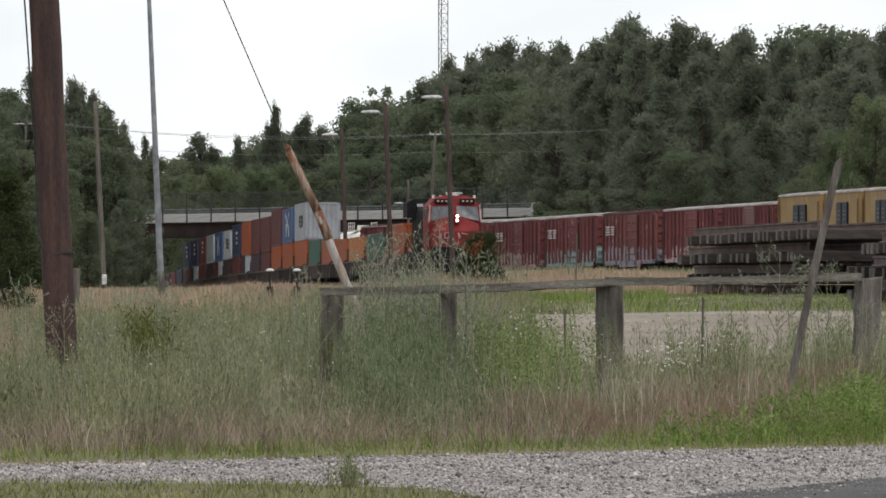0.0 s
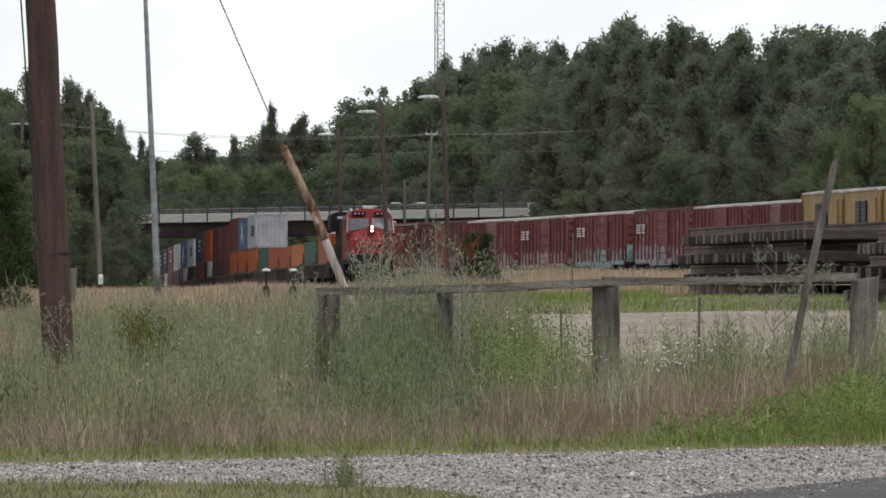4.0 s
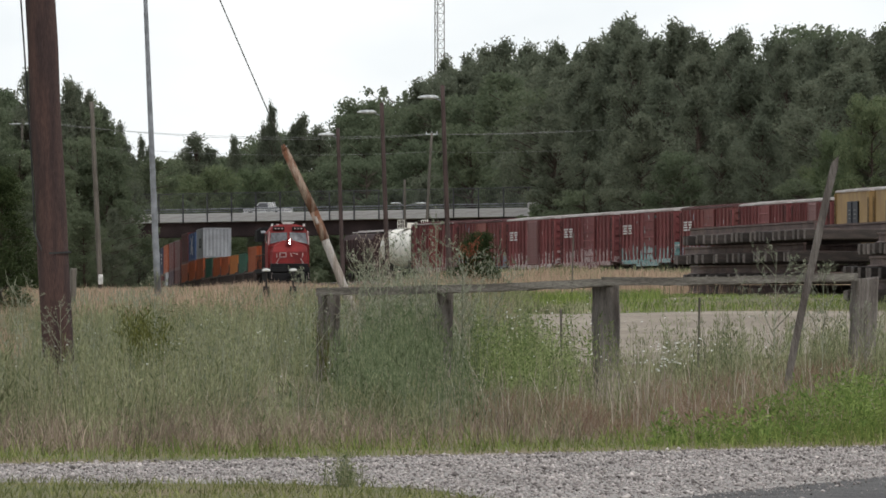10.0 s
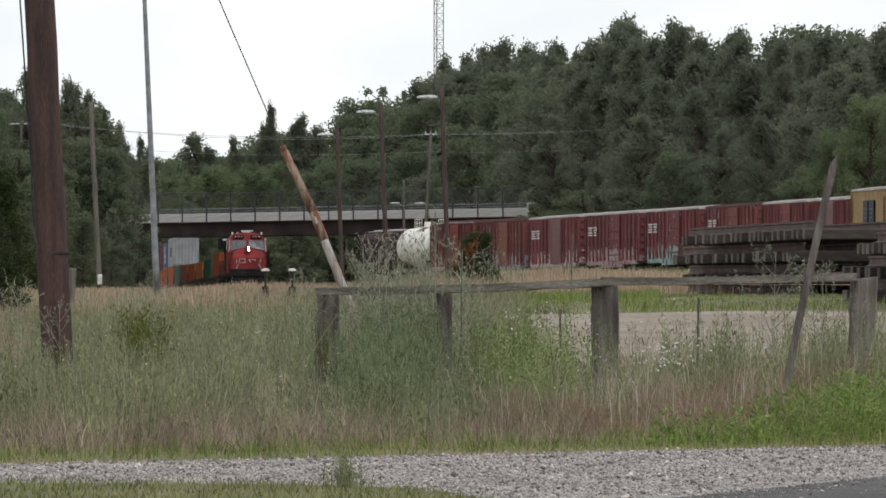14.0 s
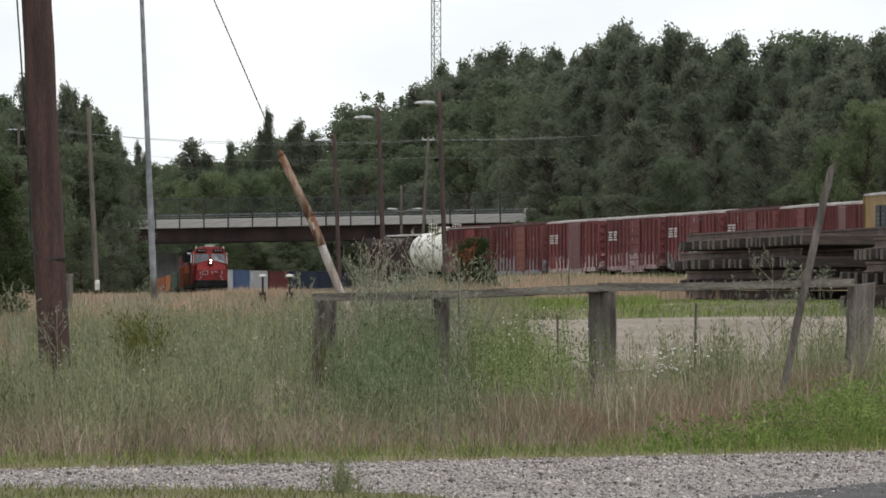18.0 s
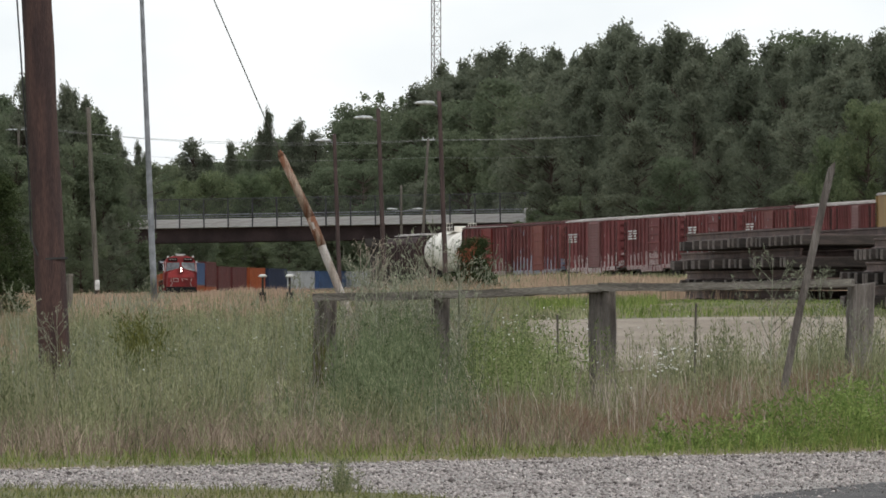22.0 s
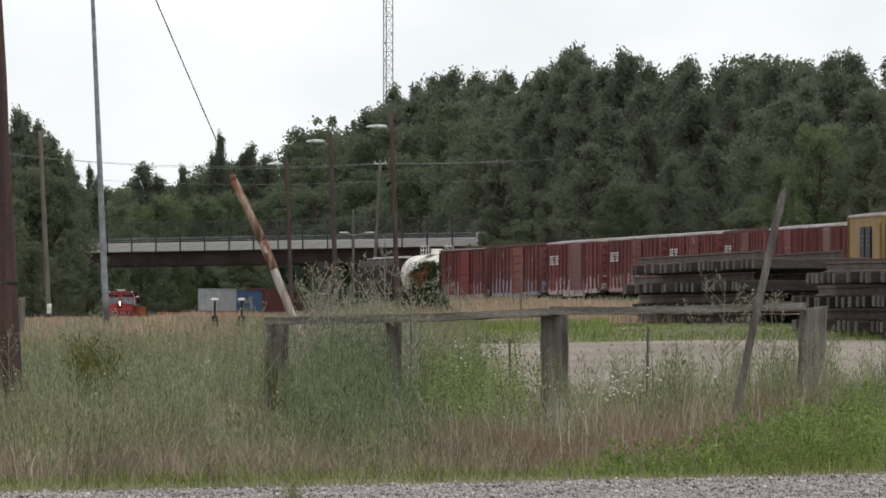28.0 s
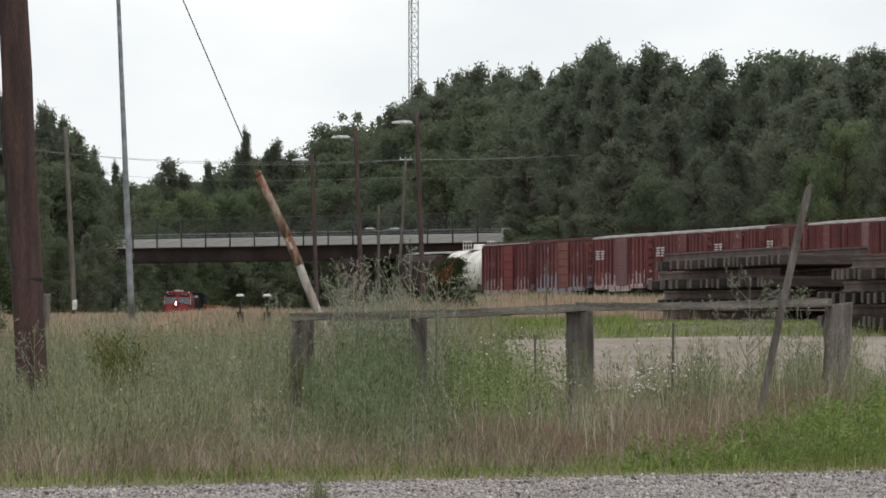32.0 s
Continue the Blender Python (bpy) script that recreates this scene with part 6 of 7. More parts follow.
def field():
    rng = np.random.default_rng(77)
    inside = lambda a, b: lambda x, y: (y > edge_y(x) + a) & (y < b)
    # fresh short grass along the shoulder, thicker to the right
    x, y = scatter(rng, 38000, -5, 6.5, 24.5, 33, lambda x, y: (y > edge_y(x) + 0.02 + 0.12 * np.sin(x * 5.1)) & (y < edge_y(x) + 1.5 + np.clip(x - 1.2, 0, 4) * 1.3))
    g = np.clip(0.55 + 0.6 * (y - edge_y(x)), 0.45, 1.3) * (1 + 0.15 * np.clip(x - 1.5, 0, 2.5)) * (0.45 + 0.95 * patchy(x, y, 2.2, 21.0))
    tall = rng.uniform(0.06, 0.2, len(x)) * g
    worn = rng.uniform(size=len(x)) < np.where(y < edge_y(x) + 0.25, 0.7, np.clip(0.75 - 0.3 * (x - 0.2), 0.2, 0.62))
    blades("worn_verge", rng, x[worn], y[worn], tall[worn] * 0.9, 0.004, 0.9, M_VERGE, "worn olive grass along the edge of the gravel")
    blades("verge_grass", rng, x[~worn], y[~worn], tall[~worn], 0.004, 0.9, M_GREEN, "short fresh green grass beside the gravel")
    # dry stalks standing in the verge
    x, y = scatter(rng, 900, 1.6, 5.8, 28.0, 34, lambda x, y: (y > edge_y(x) + 0.8) & (y < edge_y(x) + 3.6) & (patchy(x, y, 1.3, 41.0) > 0.5))
    blades("verge_stalks", rng, x, y, rng.uniform(0.15, 0.42, len(x)), 0.0033, 0.5, M_BLEACH, "dry pale stalks standing in the green verge")
    # grass strip between shoulder and road
    x, y = scatter(rng, 13000, -5, 0.6, 19.8, 23.7, lambda x, y: (x < np.interp(y, [20.5, 22.5, 23.1, 23.6], [0.62, -0.15, -1.2, -5.2])))
    blades("roadside_grass", rng, x, y, rng.uniform(0.03, 0.11, len(x)), 0.004, 0.9, M_VERGE, "short mown green grass by the road")
    # dry straw
    x, y = scatter(rng, 52000, -5.6, 6.6, 25.5, 37.5, inside(1.25, 37.5))
    keep = rng.uniform(size=len(x)) < np.clip(patchy(x, y, 0.45, 3.0) * 1.7 - 0.25 - 0.55 * np.clip(x - 2.4, 0, 1.6) / 1.6 - 0.3 * np.clip((y - 33) / 4, 0, 1), 0.06, 1)
    keep &= ~((np.abs(x + 0.35) < 0.8) & (y > 29.9 + 1.0 * np.abs(x + 0.35)) & (rng.uniform(size=len(x)) < 0.88))
    x, y = x[keep], y[keep]
    blades("dry_grass", rng, x, y, rng.uniform(0.16, 0.52, len(x)) * by_post(x) * np.where(x > -1.7, 0.72, 0.9) * (0.7 + 0.6 * patchy(x, y, 0.9, 5.0)), 0.0035, 0.95, M_STRAW, "dry straw-coloured grass standing among weeds")
    # grey-green weeds over the field
    x, y = scatter(rng, 6500, -6.0, 1.0, 27.0, 52, lambda x, y: (y > edge_y(x) + 1.6) & (x < 0.3 + 0.4 * np.sin(y)) & (x > -0.17 * y))
    ok = ((patchy(x, y, 2.6, 2.0) > 0.47) | (rng.uniform(size=len(x)) < 0.3)) & sight_gap(rng, x, y)
    x, y = x[ok], y[ok]
    feathery("field_weeds", rng, x, y, rng.uniform(0.4, 0.78, len(x)) * np.where((x > -1.7) & (y < 37), 0.55, 1) * (0.75 + 0.5 * patchy(x, y, 0.8, 2.0)), 30, 0.017, M_WEED, "thin grey-green weeds covering the field")
    x, y = scatter(rng, 26000, -7, 1.2, 27.5, 56, lambda x, y: (y > edge_y(x) + 1.5) & (x > -0.16 * y))
    ok = ((patchy(x, y, 3.1, 6.0) > 0.45) | (rng.uniform(size=len(x)) < 0.35)) & sight_gap(rng, x, y)
    x, y = x[ok], y[ok]
    blades("field_grass", rng, x, y, rng.uniform(0.28, 0.68, len(x)) * np.where((x > -1.7) & (y < 37), 0.55, 1) * (0.75 + 0.5 * patchy(x, y, 0.7, 4.0)), 0.0035, 0.55, M_WEED, "tall grey-green field grass")
    x, y = scatter(rng, 1500, -6.0, 0.6, 29.0, 50, lambda x, y: (y > edge_y(x) + 1.8) & (x > -0.17 * y) & sight_gap(rng, x, y))
    feathery("pale_weeds", rng, x, y, rng.uniform(0.45, 0.85, len(x)) * np.where((x > -1.7) & (y < 37), 0.55, 1), 26, 0.009, M_TWIG, "pale seeding weed stems above the field")
    # dark golden shrub
    x, y = rng.normal(-3.12, 0.10, 110), rng.normal(36.6, 0.25, 110)
    feathery("low_shrub", rng, x, y, rng.uniform(0.4, 1.08, 110), 60, 0.02, M_SHRUB, "low dark green and golden shrub in the field", 0.24, 0.1, 0.35)
    # a vine over the leaning end post
    x, y = rng.normal(-1.22, 0.05, 26), rng.normal(36.72, 0.03, 26)
    feathery("post_vine", rng, x, y, rng.uniform(0.5, 1.12, 26), 26, 0.012, M_SHRUB, "dark vine climbing a weathered fence post", 0.09, 0.1, 0.1)
    # behind the fence to the right: thinner weeds before the lot
    x, y = scatter(rng, 1250, 0.9, 6.6, 32, 41.5, lambda x, y: (y > edge_y(x) + 2.0))
    ok = patchy(x, y, 1.8, 7.0) > 0.52
    x, y = x[ok], y[ok]
    feathery("thin_weeds", rng, x, y, rng.uniform(0.3, 0.72, len(x)), 34, 0.014, M_WEED, "thin weeds before the gravel lot")
    x, y = np.concatenate([rng.normal(2.98, 0.13, 34), rng.normal(2.42, 0.1, 14), rng.normal(3.72, 0.14, 16), rng.normal(4.45, 0.12, 14)]), rng.uniform(35.2, 37.6, 78)
    feathery("plume_weeds", rng, x, y, rng.uniform(0.45, 0.98, 78), 70, 0.013, M_WEED, "feathery pale green plumes before the gravel lot", 0.11, 0.08)
    x, y = scatter(rng, 9000, 0.6, 6.8, 30.5, 41.5, lambda x, y: (y > edge_y(x) + 1.2) & ((y < 36) | (patchy(x, y, 1.8, 7.0) > 0.47)))
    blades("weed_grass", rng, x, y, rng.uniform(0.16, 0.42, len(x)) * by_post(x), 0.0035, 0.6, M_WEED, "greenish wild grass under the fence")
    # tall dark fennel clumps round the fence posts
    px = np.concatenate([rng.normal(-0.45, 0.25, 140), rng.normal(-0.95, 0.3, 45), rng.normal(-0.1, 0.3, 50)])
    py = np.concatenate([np.sort(rng.uniform(32.5, 38.4, 140)), rng.uniform(35.6, 39.2, 45), rng.uniform(35.4, 38.7, 50)])
    ph = np.concatenate([rng.uniform(0.75, 1.0, 140) * np.linspace(0.8, 1.42, 140), rng.uniform(0.6, 0.95, 45), rng.uniform(0.6, 1.05, 50)])
    ok = sight_gap(rng, px, py)
    px, py, ph = px[ok], py[ok], ph[ok]
    feathery("fennel_clump", rng, px, py, ph, 120, 0.0145, M_WEED_DARK, "tall feathery dark green fennel crowding the fence", 0.13, 0.03)
    px, py = rng.normal(-0.35, 0.3, 110), rng.uniform(29.9, 32.6, 110)
    feathery("fennel_fringe", rng, px, py, rng.uniform(0.3, 0.85, 110), 80, 0.016, M_WEED_DARK, "dark feathery fennel at the clump's foot", 0.15, 0.03)
    px, py = rng.normal(0.85, 0.36, 170), rng.uniform(33.8, 39.0, 170)
    feathery("leafy_weeds", rng, px, py, rng.uniform(0.5, 1.05, 170), 70, 0.02, M_LIME, "leafy yellow-green weeds behind the fence", 0.15, 0.05, 0.1)
    # reddish dead grass before the fence
    x, y = scatter(rng, 15000, 0.1, 4.4, 29.0, 36.5, lambda x, y: (y > edge_y(x) + 1.5 + 0.5 * np.clip(x - 2, 0, 3)))
    ok = rng.uniform(size=len(x)) < np.clip(1.6 * patchy(x, y, 0.6, 8.0) - 0.2, 0.1, 1)
    blades("reddish_grass", rng, x[ok], y[ok], rng.uniform(0.12, 0.36, int(ok.sum())) * by_post(x[ok]), 0.0035, 0.8, M_RUST, "matted reddish dead grass under the fence")
    # bleached stalks round the post and the leaning weeds
    x = np.concatenate([rng.normal(1.75, 0.28, 160), rng.normal(0.0, 0.45, 60), rng.uniform(-5.0, 4.3, 520)])
    y = np.concatenate([rng.uniform(32.5, 35.8, 160), rng.uniform(30.8, 33, 60), rng.uniform(29.5, 35.5, 520)])
    blades("bleached_stalks", rng, x, y, rng.uniform(0.3, 0.7, len(x)), 0.0036, 0.42, M_BLEACH, "bleached dry stalks leaning over the dead grass")
    # pale bushy weeds standing over the rail
    x = np.concatenate([rng.normal(-0.75, 0.22, 90), rng.normal(-0.12, 0.22, 60)])
    y = rng.uniform(36.9, 39.5, 150)
    ok = sight_gap(rng, x, y)
    x, y = x[ok], y[ok]
    feathery("bushy_weeds", rng, x, y, rng.uniform(0.9, 1.5, len(x)), 90, 0.013, M_TWIG, "pale bushy weeds going to seed above the rail", 0.12, 0.3)
    # lush weeds at the right-hand verge
    x, y = scatter(rng, 2300, 1.2, 6.2, 28.0, 36, lambda x, y: (y > edge_y(x) + 0.45) & (y < edge_y(x) + 0.9 + 1.25 * np.clip(x - 1.4, 0, 4)) & (patchy(x, y, 1.5, 17.0) > 0.36))
    feathery("verge_weeds", rng, x, y, rng.uniform(0.08, 0.34, len(x)) * (1 + 0.42 * np.clip(x - 2.2, 0, 2)), 36, 0.024, M_GREEN, "lush green broad-leaved weeds on the verge", 0.35, 0.1, 0.1)
    # white flowers
    x, y = np.concatenate([rng.normal(2.35, 0.18, 70), rng.normal(0.95, 0.3, 60), rng.uniform(-5, 3.5, 260)]), np.concatenate([rng.normal(36.4, 0.4, 70), rng.normal(36.5, 0.5, 60), rng.uniform(31, 46, 260)])
    y = y * STEP
    z = ground_z(x, y) + np.concatenate([rng.uniform(0.3, 0.55, 70), rng.uniform(0.5, 0.95, 60), rng.uniform(0.35, 0.75, 260)])
    r = rng.uniform(0.003, 0.009, len(x)) * np.concatenate([np.full(70, 1.6), np.full(60, 1.2), np.ones(260)])
    c = np.stack([x, y, z], 1)
    V = np.stack([c + np.stack([r * a, r * 0.3 * a, r * b], 1) for a, b in ((-1, -0.6), (1, -0.6), (1, 0.6), (-1, 0.6))], 1).reshape(-1, 3)
    i = np.arange(len(x)) * 4
    tagged(new("white_flowers", from_arrays("white_flowers", V, np.stack([i, i + 1, i + 2, i + 3], 1), M_PETAL)), "tiny white daisies among the weeds", "flowers", kind="stuff")
    # fresh grass beyond the lot and round the stacks
    x, y = scatter(rng, 27000, -1, 11, 53.7, 68, lambda x, y: x < 0.155 * y)
    mixed = patchy(x, y, 0.8, 14.0) < 0.44
    blades("lot_edge_weeds", rng, x[mixed], y[mixed], rng.uniform(0.06, 0.24, int(mixed.sum())) * np.where((x[mixed] > 0.062 * y[mixed]) & (y[mixed] > 55.2), 0.5, 1.0), 0.006, 0.7, M_WEED, "grey-green weeds round the stacked track panels")
    x, y = x[~mixed], y[~mixed]
    blades("lot_edge_grass", rng, x, y, rng.uniform(0.05, 0.24, len(x)) * np.where((x > 0.062 * y) & (y > 55.2), 0.5, 1.0), 0.006, 0.7, M_GREEN, "fresh green grass round the stacked track panels")
    x, y = scatter(rng, 8000, -9, 1.5, 54, 75, lambda x, y: x > -0.155 * y)
    blades("far_green_grass", rng, x, y, rng.uniform(0.15, 0.42, len(x)), 0.006, 0.6, M_WEED, "greenish grass on the rise")
    # tall tan tuft by the field's edge
    x, y = rng.normal(-4.82, 0.16, 500), rng.normal(37.5, 0.5, 500)
    blades("tan_tuft", rng, x, y, rng.uniform(0.55, 1.05, 500), 0.004, 0.35, M_TAN, "tall tan grass tuft at the field's edge")
    # dead twigs on the young cedar
    x, y = rng.normal(0.70, 0.06, 5), rng.normal(98.6, 0.1, 5)
    feathery("dead_twigs", rng, x, y, rng.uniform(1.5, 1.85, 5), 46, 0.024, M_DEAD, "orange-red dead twigs beside a young cedar", 0.24, 0.72)
    x, y = rng.normal(1.42, 0.14, 260), rng.normal(95, 0.5, 260)
    blades("orange_grass", rng, x, y, rng.uniform(0.2, 0.5, 260), 0.008, 0.5, M_DEAD, "patch of orange-brown dry grass beside the cedar")
    # tan grass towards the tracks
    for y0, y1, n, w, low in ((66, 100, 26000, 0.009, 1.0), (100, 150, 26000, 0.014, 0.7), (150, 205, 22000, 0.02, 0.5)):
        x, y = scatter(rng, n, -0.16 * y1, 0.16 * y1, y0, y1, lambda x, y: np.abs(x) < 0.155 * y)
        far = np.clip((y - 60) / 30, 0, 1)
        tall = rng.uniform(0.3, 0.62, len(x)) * (0.35 + 0.55 * patchy(x, y, 0.12, 9.0) + 0.6 * patchy(x, y, 0.7, 4.0) * rng.uniform(0.5, 1.2, len(x))) * np.where(x > 8, 0.8, 1.0) * np.where(x < -0.018 * y, low * (0.25 + 0.45 * patchy(x, y, 1.7, 2.5) ** 2), 1.0)
        mix = rng.uniform(size=len(x)) < np.clip(1.1 * patchy(x, y, 0.2, 6.0) - 0.45, 0, 0.25)
        blades("mixed_grass", rng, x[mix], y[mix], tall[mix] * 0.95, w, 0.4, M_WEED, "greenish grass mixed into the dry rise")
        x, y, tall = x[~mix], y[~mix], tall[~mix]
        blades("tan_grass", rng, x, y, tall, w, 0.4, M_TAN, "dry tan seed grass on the rise before the tracks")
    # taller tufts breaking the edge of the rise
    for mat_, name_, label_, k_ in ((M_TAN, "tan_tufts", "tall tan seed grass in loose tufts", 170), (M_WEED, "green_tufts", "tall grey-green grass in loose tufts", 110), (M_TWIG, "pale_tufts", "pale seeding grass stalks in loose tufts", 70)):
        cx, cy = scatter(rng, k_, -26, 8, 70, 188, lambda x, y: np.abs(x) < 0.14 * y)
        sz = rng.uniform(0.3, 1.0, len(cx))
        own = np.repeat(np.arange(len(cx)), 46)
        x, y = cx[own] + rng.normal(size=len(own)) * 0.4 * (0.5 + sz[own]), cy[own] + rng.normal(size=len(own)) * 0.5
        blades(name_, rng, x, y, rng.uniform(0.14, 0.62, len(x)) * (0.35 + 0.65 * sz[own]) * np.where(y > 105, 1.45, 1.0), 0.012, 0.45, mat_, label_)
    # a taller belt on the crest before the main line
    x, y = scatter(rng, 15000, -32, -1, 188, 214, lambda x, y: (x > -0.15 * y) & (np.abs(x - main_x(y * STEP)) > 2.4))
    tall = rng.uniform(0.25, 0.72, len(x)) * (0.45 + 0.75 * patchy(x, y, 0.35, 31.0) * rng.uniform(0.6, 1.2, len(x))) * np.interp(x / y, [-0.09, -0.072, -0.056, -0.03], [0.5, 0.65, 1.1, 1.1])
    blades("crest_grass", rng, x, y, tall, 0.02, 0.45, M_TAN, "tall tan seed grass on the crest before the main line")
    # tan grass thinning out into the green field
    x, y = scatter(rng, 15000, -9, 1.0, 43, 66, lambda x, y: x > -0.155 * y)
    ok = rng.uniform(size=len(x)) < np.clip((y - 43) / 23, 0, 1) ** 0.8 * np.clip(2.0 * patchy(x, y, 0.55, 12.0) - 0.45, 0, 1)
    ok &= sight_gap(rng, x, y)
    blades("thinning_tan_grass", rng, x[ok], y[ok], rng.uniform(0.2, 0.55, int(ok.sum())), 0.005, 0.5, M_TAN, "dry tan grass thinning out into the green field")
    for y0, y1, n, w in ((205, 290, 16000, 0.035), (290, 420, 14000, 0.05)):
        x, y = scatter(rng, n, -0.15 * y1, 0.15 * y1, y0, y1, lambda x, y: (np.abs(x) < 0.15 * y) & (np.abs(x - main_x(y * STEP)) > 3) & (np.abs(x - np.interp(y * STEP, LEAD_C[0][::-1, 1], LEAD_C[0][::-1, 0])) > 3))
        blades("far_grass", rng, x, y, rng.uniform(0.3, 0.7, len(x)) * np.where(x < -0.018 * y, 0.45, 1.0), w, 0.4, M_WEED, "rough grass beside the tracks")


field()


def tall_weed(seed, h, tint, leaves):
    """One branching weed: tint of its stems and leaves, and how many leaves to a twig."""
    rng = np.random.default_rng(seed)
    e = new("tall_weed")
    bm = bm_new()
    cyl(bm, (0, 0, -0.1), (0.03 * h, 0, h), 0.005, 0.002, 5, False)
    V, F = [], []
    for k in range(13):
        u = 0.25 + 0.7 * k / 13
        t = rng.uniform(0, 6.28)
        L = h * (0.42 * (1.12 - u) + 0.05) * rng.uniform(0.7, 1.2)
        a = Vector((0.03 * h * u, 0, h * u))
        b = a + Vector((math.cos(t) * L, math.sin(t) * L * 0.8, L * rng.uniform(0.8, 1.5)))
        cyl(bm, a, b, 0.0032, 0.0014, 4, False)
        for j in range(5):
            p = a.lerp(b, 0.4 + 0.14 * j)
            q = p + Vector((rng.normal() * 0.045, rng.normal() * 0.04, abs(rng.normal()) * 0.05 + 0.01)) * h
            cyl(bm, p, q, 0.0017, 0.001, 3, False)
            for m in range(leaves):
                c = np.array(p.lerp(q, rng.uniform(0.4, 1.1))) + rng.normal(size=3) * 0.006
                s = rng.uniform(0.002, 0.0055)
                v, w = rng.normal(size=3), rng.normal(size=3)
                i = len(V)
                V += [c - v * s, c + w * s, c + v * s, c - w * s]
                F.append((i, i + 1, i + 2, i + 3))
    tagged(part("stem", bm, tint, e), kind="stuff")
    tagged(part("leaves", from_arrays("leaves", np.array(V), F, tint), None, e), kind="stuff")
    return tagged(e, "tall branching pale green weed gone to seed" if leaves > 5 else "dry bleached branching weed stalk", "weed", "tall branching weeds")


WEEDS = [tall_weed(41, 1.0, M_TWIG, 12), tall_weed(42, 1.0, M_TWIG, 12), tall_weed(43, 1.0, M_TWIG, 12), tall_weed(44, 1.0, M_BLEACH, 3)]
first_weed = [True, True, True, True]
for i_, (x_, y_, h_) in enumerate(((3.27, 34.8, 1.4), (3.78, 35.0, 1.2), (-0.86, 36.3, 1.48), (-0.62, 35.8, 1.15), (-0.25, 36.2, 1.12), (-0.05, 36.5, 1.2), (0.2, 36.2, 1.12),
                                   (-1.45, 36.6, 1.1), (0.45, 36.7, 1.0), (-3.3, 40, 0.9), (4.1, 34.2, 0.7), (-4.3, 36.0, 0.85), (-3.95, 36.4, 0.75), (-1.0, 37.2, 1.15), (-0.72, 37.6, 1.25), (-0.42, 37.0, 1.05), (-0.12, 37.4, 1.18), (0.28, 37.1, 1.1), (-1.1, 36.9, 0.95), (3.4, 35.4, 0.8), (-0.8, 36.9, 1.42))):
    m_ = pose(x_, y_ * STEP, float(ground_z(x_, y_ * STEP)), 0, 0, 47 * i_) @ Matrix.Diagonal((h_ * 0.9, h_ * 0.9, h_, 1))
    k_ = i_ % 3 if i_ < 13 else 3
    if first_weed[k_]:
        first_weed[k_] = False
        WEEDS[k_].matrix_basis = m_
    else:
        copy_thing(WEEDS[k_], m_)


def gravel_stones():
    rng = np.random.default_rng(8)
    x, y = scatter(rng, 125000, -6, 6.5, 20.5, 31, None)
    gl = np.array([grav_left(b) for b in y])
    ok = (x > gl - 0.05 * rng.uniform(0, 4, len(x))) & (x < road_edge(y) + 0.4 * rng.normal(size=len(x)))
    ok &= (y < edge_y(x) + 0.1 * rng.normal(size=len(x)))
    x, y = x[ok], y[ok]
    n = len(x)
    y = y * STEP
    r = np.clip(rng.lognormal(-5.08, 0.46, n), 0.004, 0.03)
    c = np.stack([x, y, ground_z(x, y) + 0.012 + r * 0.25], 1)
    base = np.array([(1, 0, 0), (0, 1, 0), (-1, 0, 0), (0, -1, 0), (0, 0, 1), (0, 0, -1)], float)
    V = c[:, None] + base[None] * r[:, None, None] * rng.uniform(0.55, 1.25, (n, 6, 1)) * np.array([1.15, 1.15, 0.7]) + rng.normal(size=(n, 6, 3)) * r[:, None, None] * 0.2
    i = (np.arange(n) * 6)[:, None]
    tri = np.array([(0, 1, 4), (1, 2, 4), (2, 3, 4), (3, 0, 4), (1, 0, 5), (2, 1, 5), (3, 2, 5), (0, 3, 5)])
    F = (i[:, :, None] + tri[None]).reshape(-1, 3)
    ob = new("gravel_stones", from_arrays("gravel_stones", V.reshape(-1, 3), F, M_PEBBLE))
    tagged(ob, "loose pale crushed stones on the shoulder", "gravel", kind="stuff")


M_PEBBLE = leafy("crushed_stone_pieces", (0.10, 0.088, 0.084), (0.58, 0.525, 0.50), 0.9, 0.0, 0.0, 0.25)
gravel_stones()
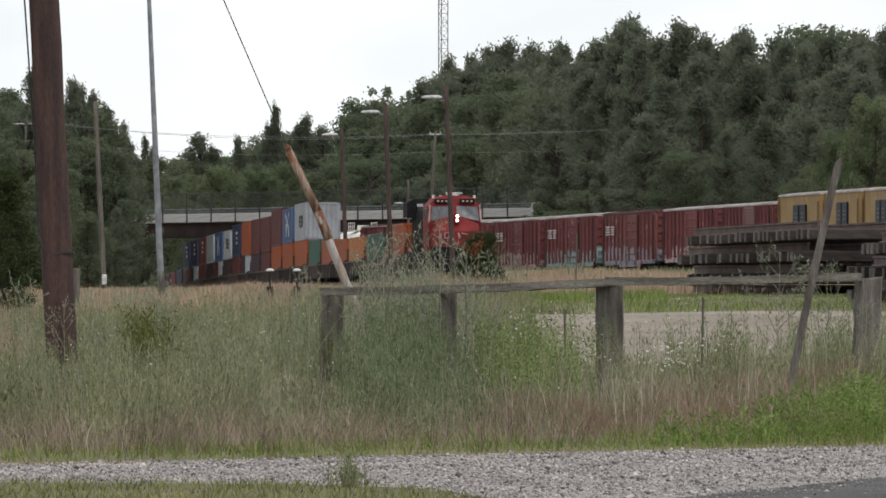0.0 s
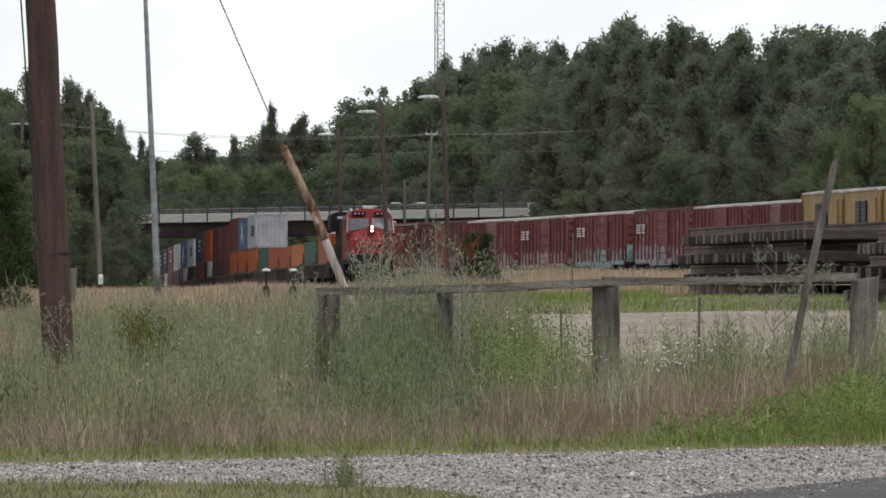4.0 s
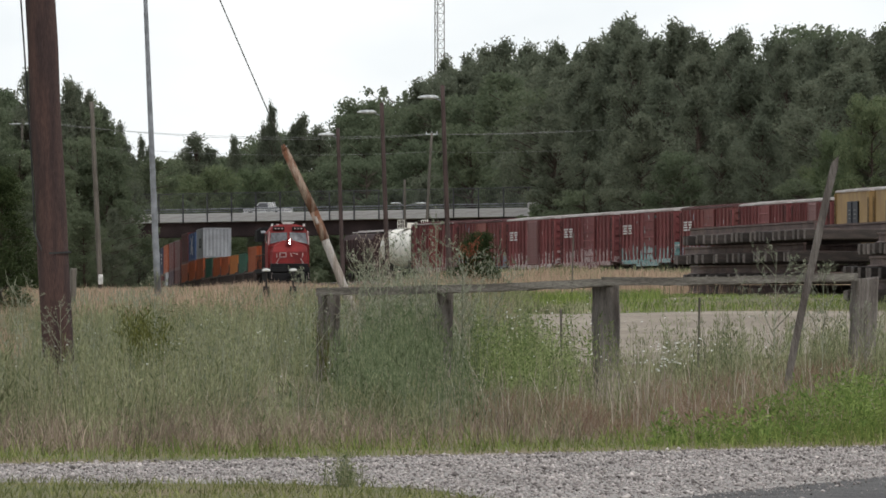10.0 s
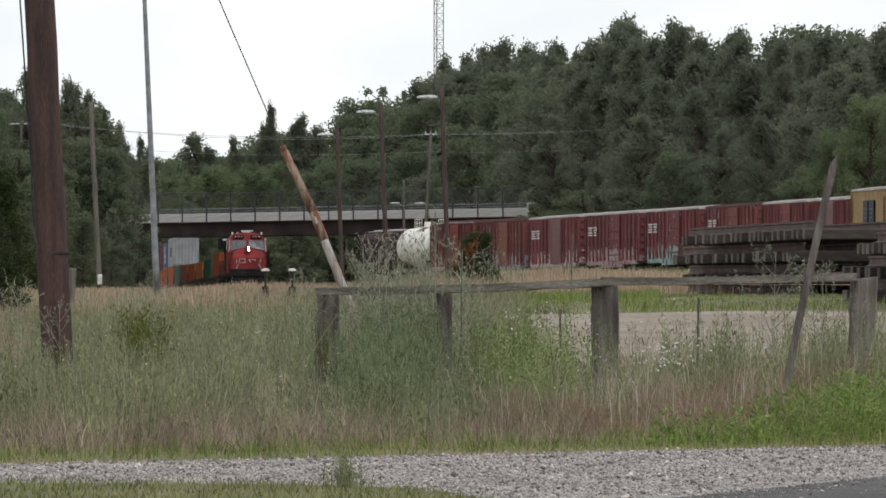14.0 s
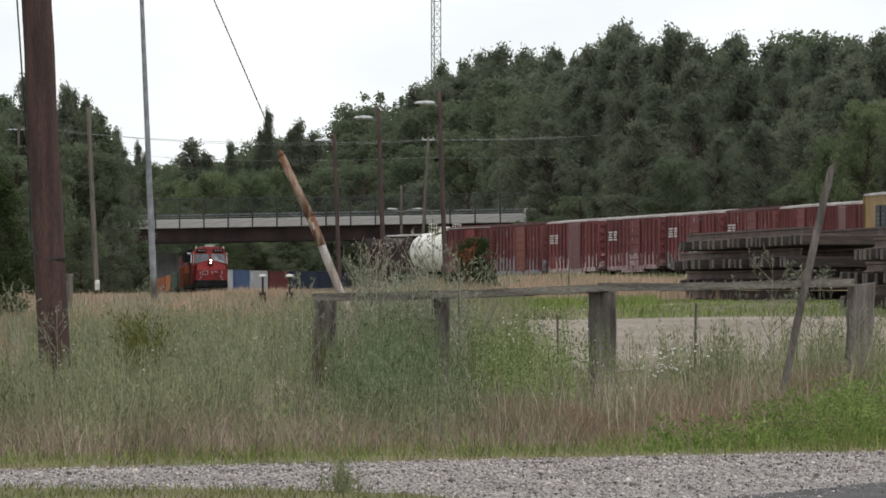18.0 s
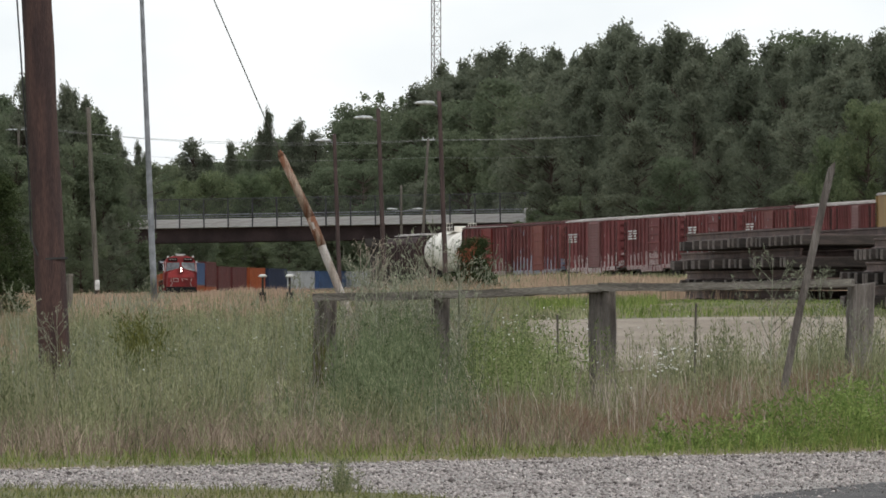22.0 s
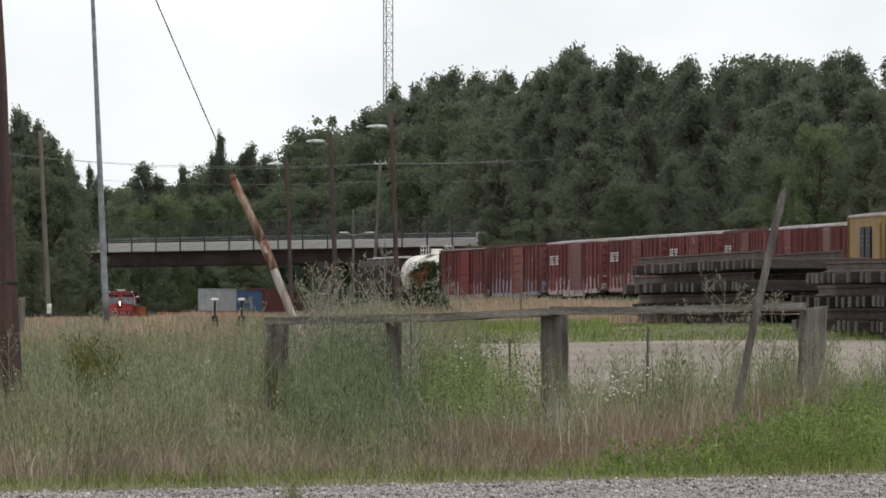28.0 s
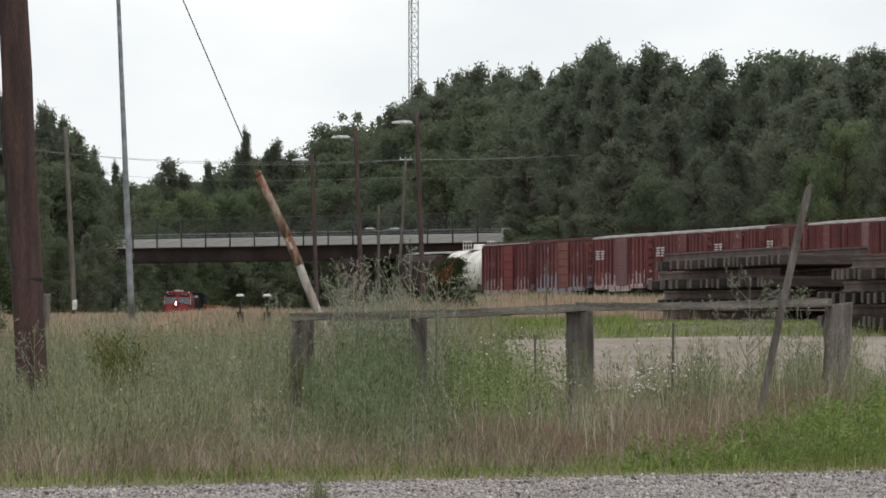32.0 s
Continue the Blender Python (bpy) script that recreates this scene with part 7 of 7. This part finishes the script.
# a sprouting weed by the road
x_, y_ = np.random.default_rng(3).normal(-0.63, 0.05, 40), np.random.default_rng(4).normal(22.75, 0.06, 40)
feathery("road_sprout", np.random.default_rng(5), x_, y_, np.random.default_rng(6).uniform(0.08, 0.25, 40), 24, 0.013, M_WEED, "small bushy green weed at the gravel edge", 0.3, 0.1, 0.2)


# ---------------------------------------------------------------- what moves
LOCO_TIMES = [0, 2, 4, 6, 8, 10, 12, 14, 16, 18, 20, 22, 24, 26, 28, 30, 32]


def loco_s(t):
    """Distance of the engine's headlight along the main line."""
    return float(np.interp(t, [0, 2, 5, 8, 11, 14, 17, 20, 23, 26, 29, 32], [9.7, 38.3, 81.3, 124.3, 167.2, 210.1, 253.1, 296.0, 338.9, 381.8, 424.6, 467.5]))


def lead_s(t):
    """How far the yard train has rolled."""
    return float(np.interp(t, [0, 2, 5.5, 7, 9, 12, 14, 17, 20, 24, 28, 32], [0.0, 4.5, 13.0, 16.2, 20.3, 26.0, 29.4, 34.3, 38.3, 43.9, 49.3, 54.9]))


def motions():
    walk(LOCO, [(t, car_pose(MAIN_C, loco_s(t) + 10.0, 6.6, -1)) for t in LOCO_TIMES])
    for ob, ahead, lift, half in RIDERS:
        walk(ob, [(t, pose(0, 0, lift) @ car_pose(MAIN_C, loco_s(t) + ahead, half, -1)) for t in LOCO_TIMES])
    # along the deck, entering from the wooded end
    deck = Vector((-58.6, 30.8, -0.83)).normalized()
    start = Vector((8.6, 819.7, 6.97)) + Vector((30.8, 58.6, 0)).normalized() * 2.6
    drive = [(t, start + deck * (14.6 * (t - 7.9))) for t in (0, 8, 16, 24, 32)]
    turn = math.degrees(math.atan2(deck.y, deck.x))
    walk(PICKUP, [(t, pose(q.x, q.y, q.z, 0, 0.72, turn)) for t, q in drive])
    for ob, s in CARS:
        walk(ob, [(t, car_pose(LEAD_C, LEAD_ZERO + lead_s(t) + s, 5.5, 1)) for t in (0, 2, 3.5, 5.5, 7, 9, 12, 14, 17, 20, 24, 28, 32)])


motions()
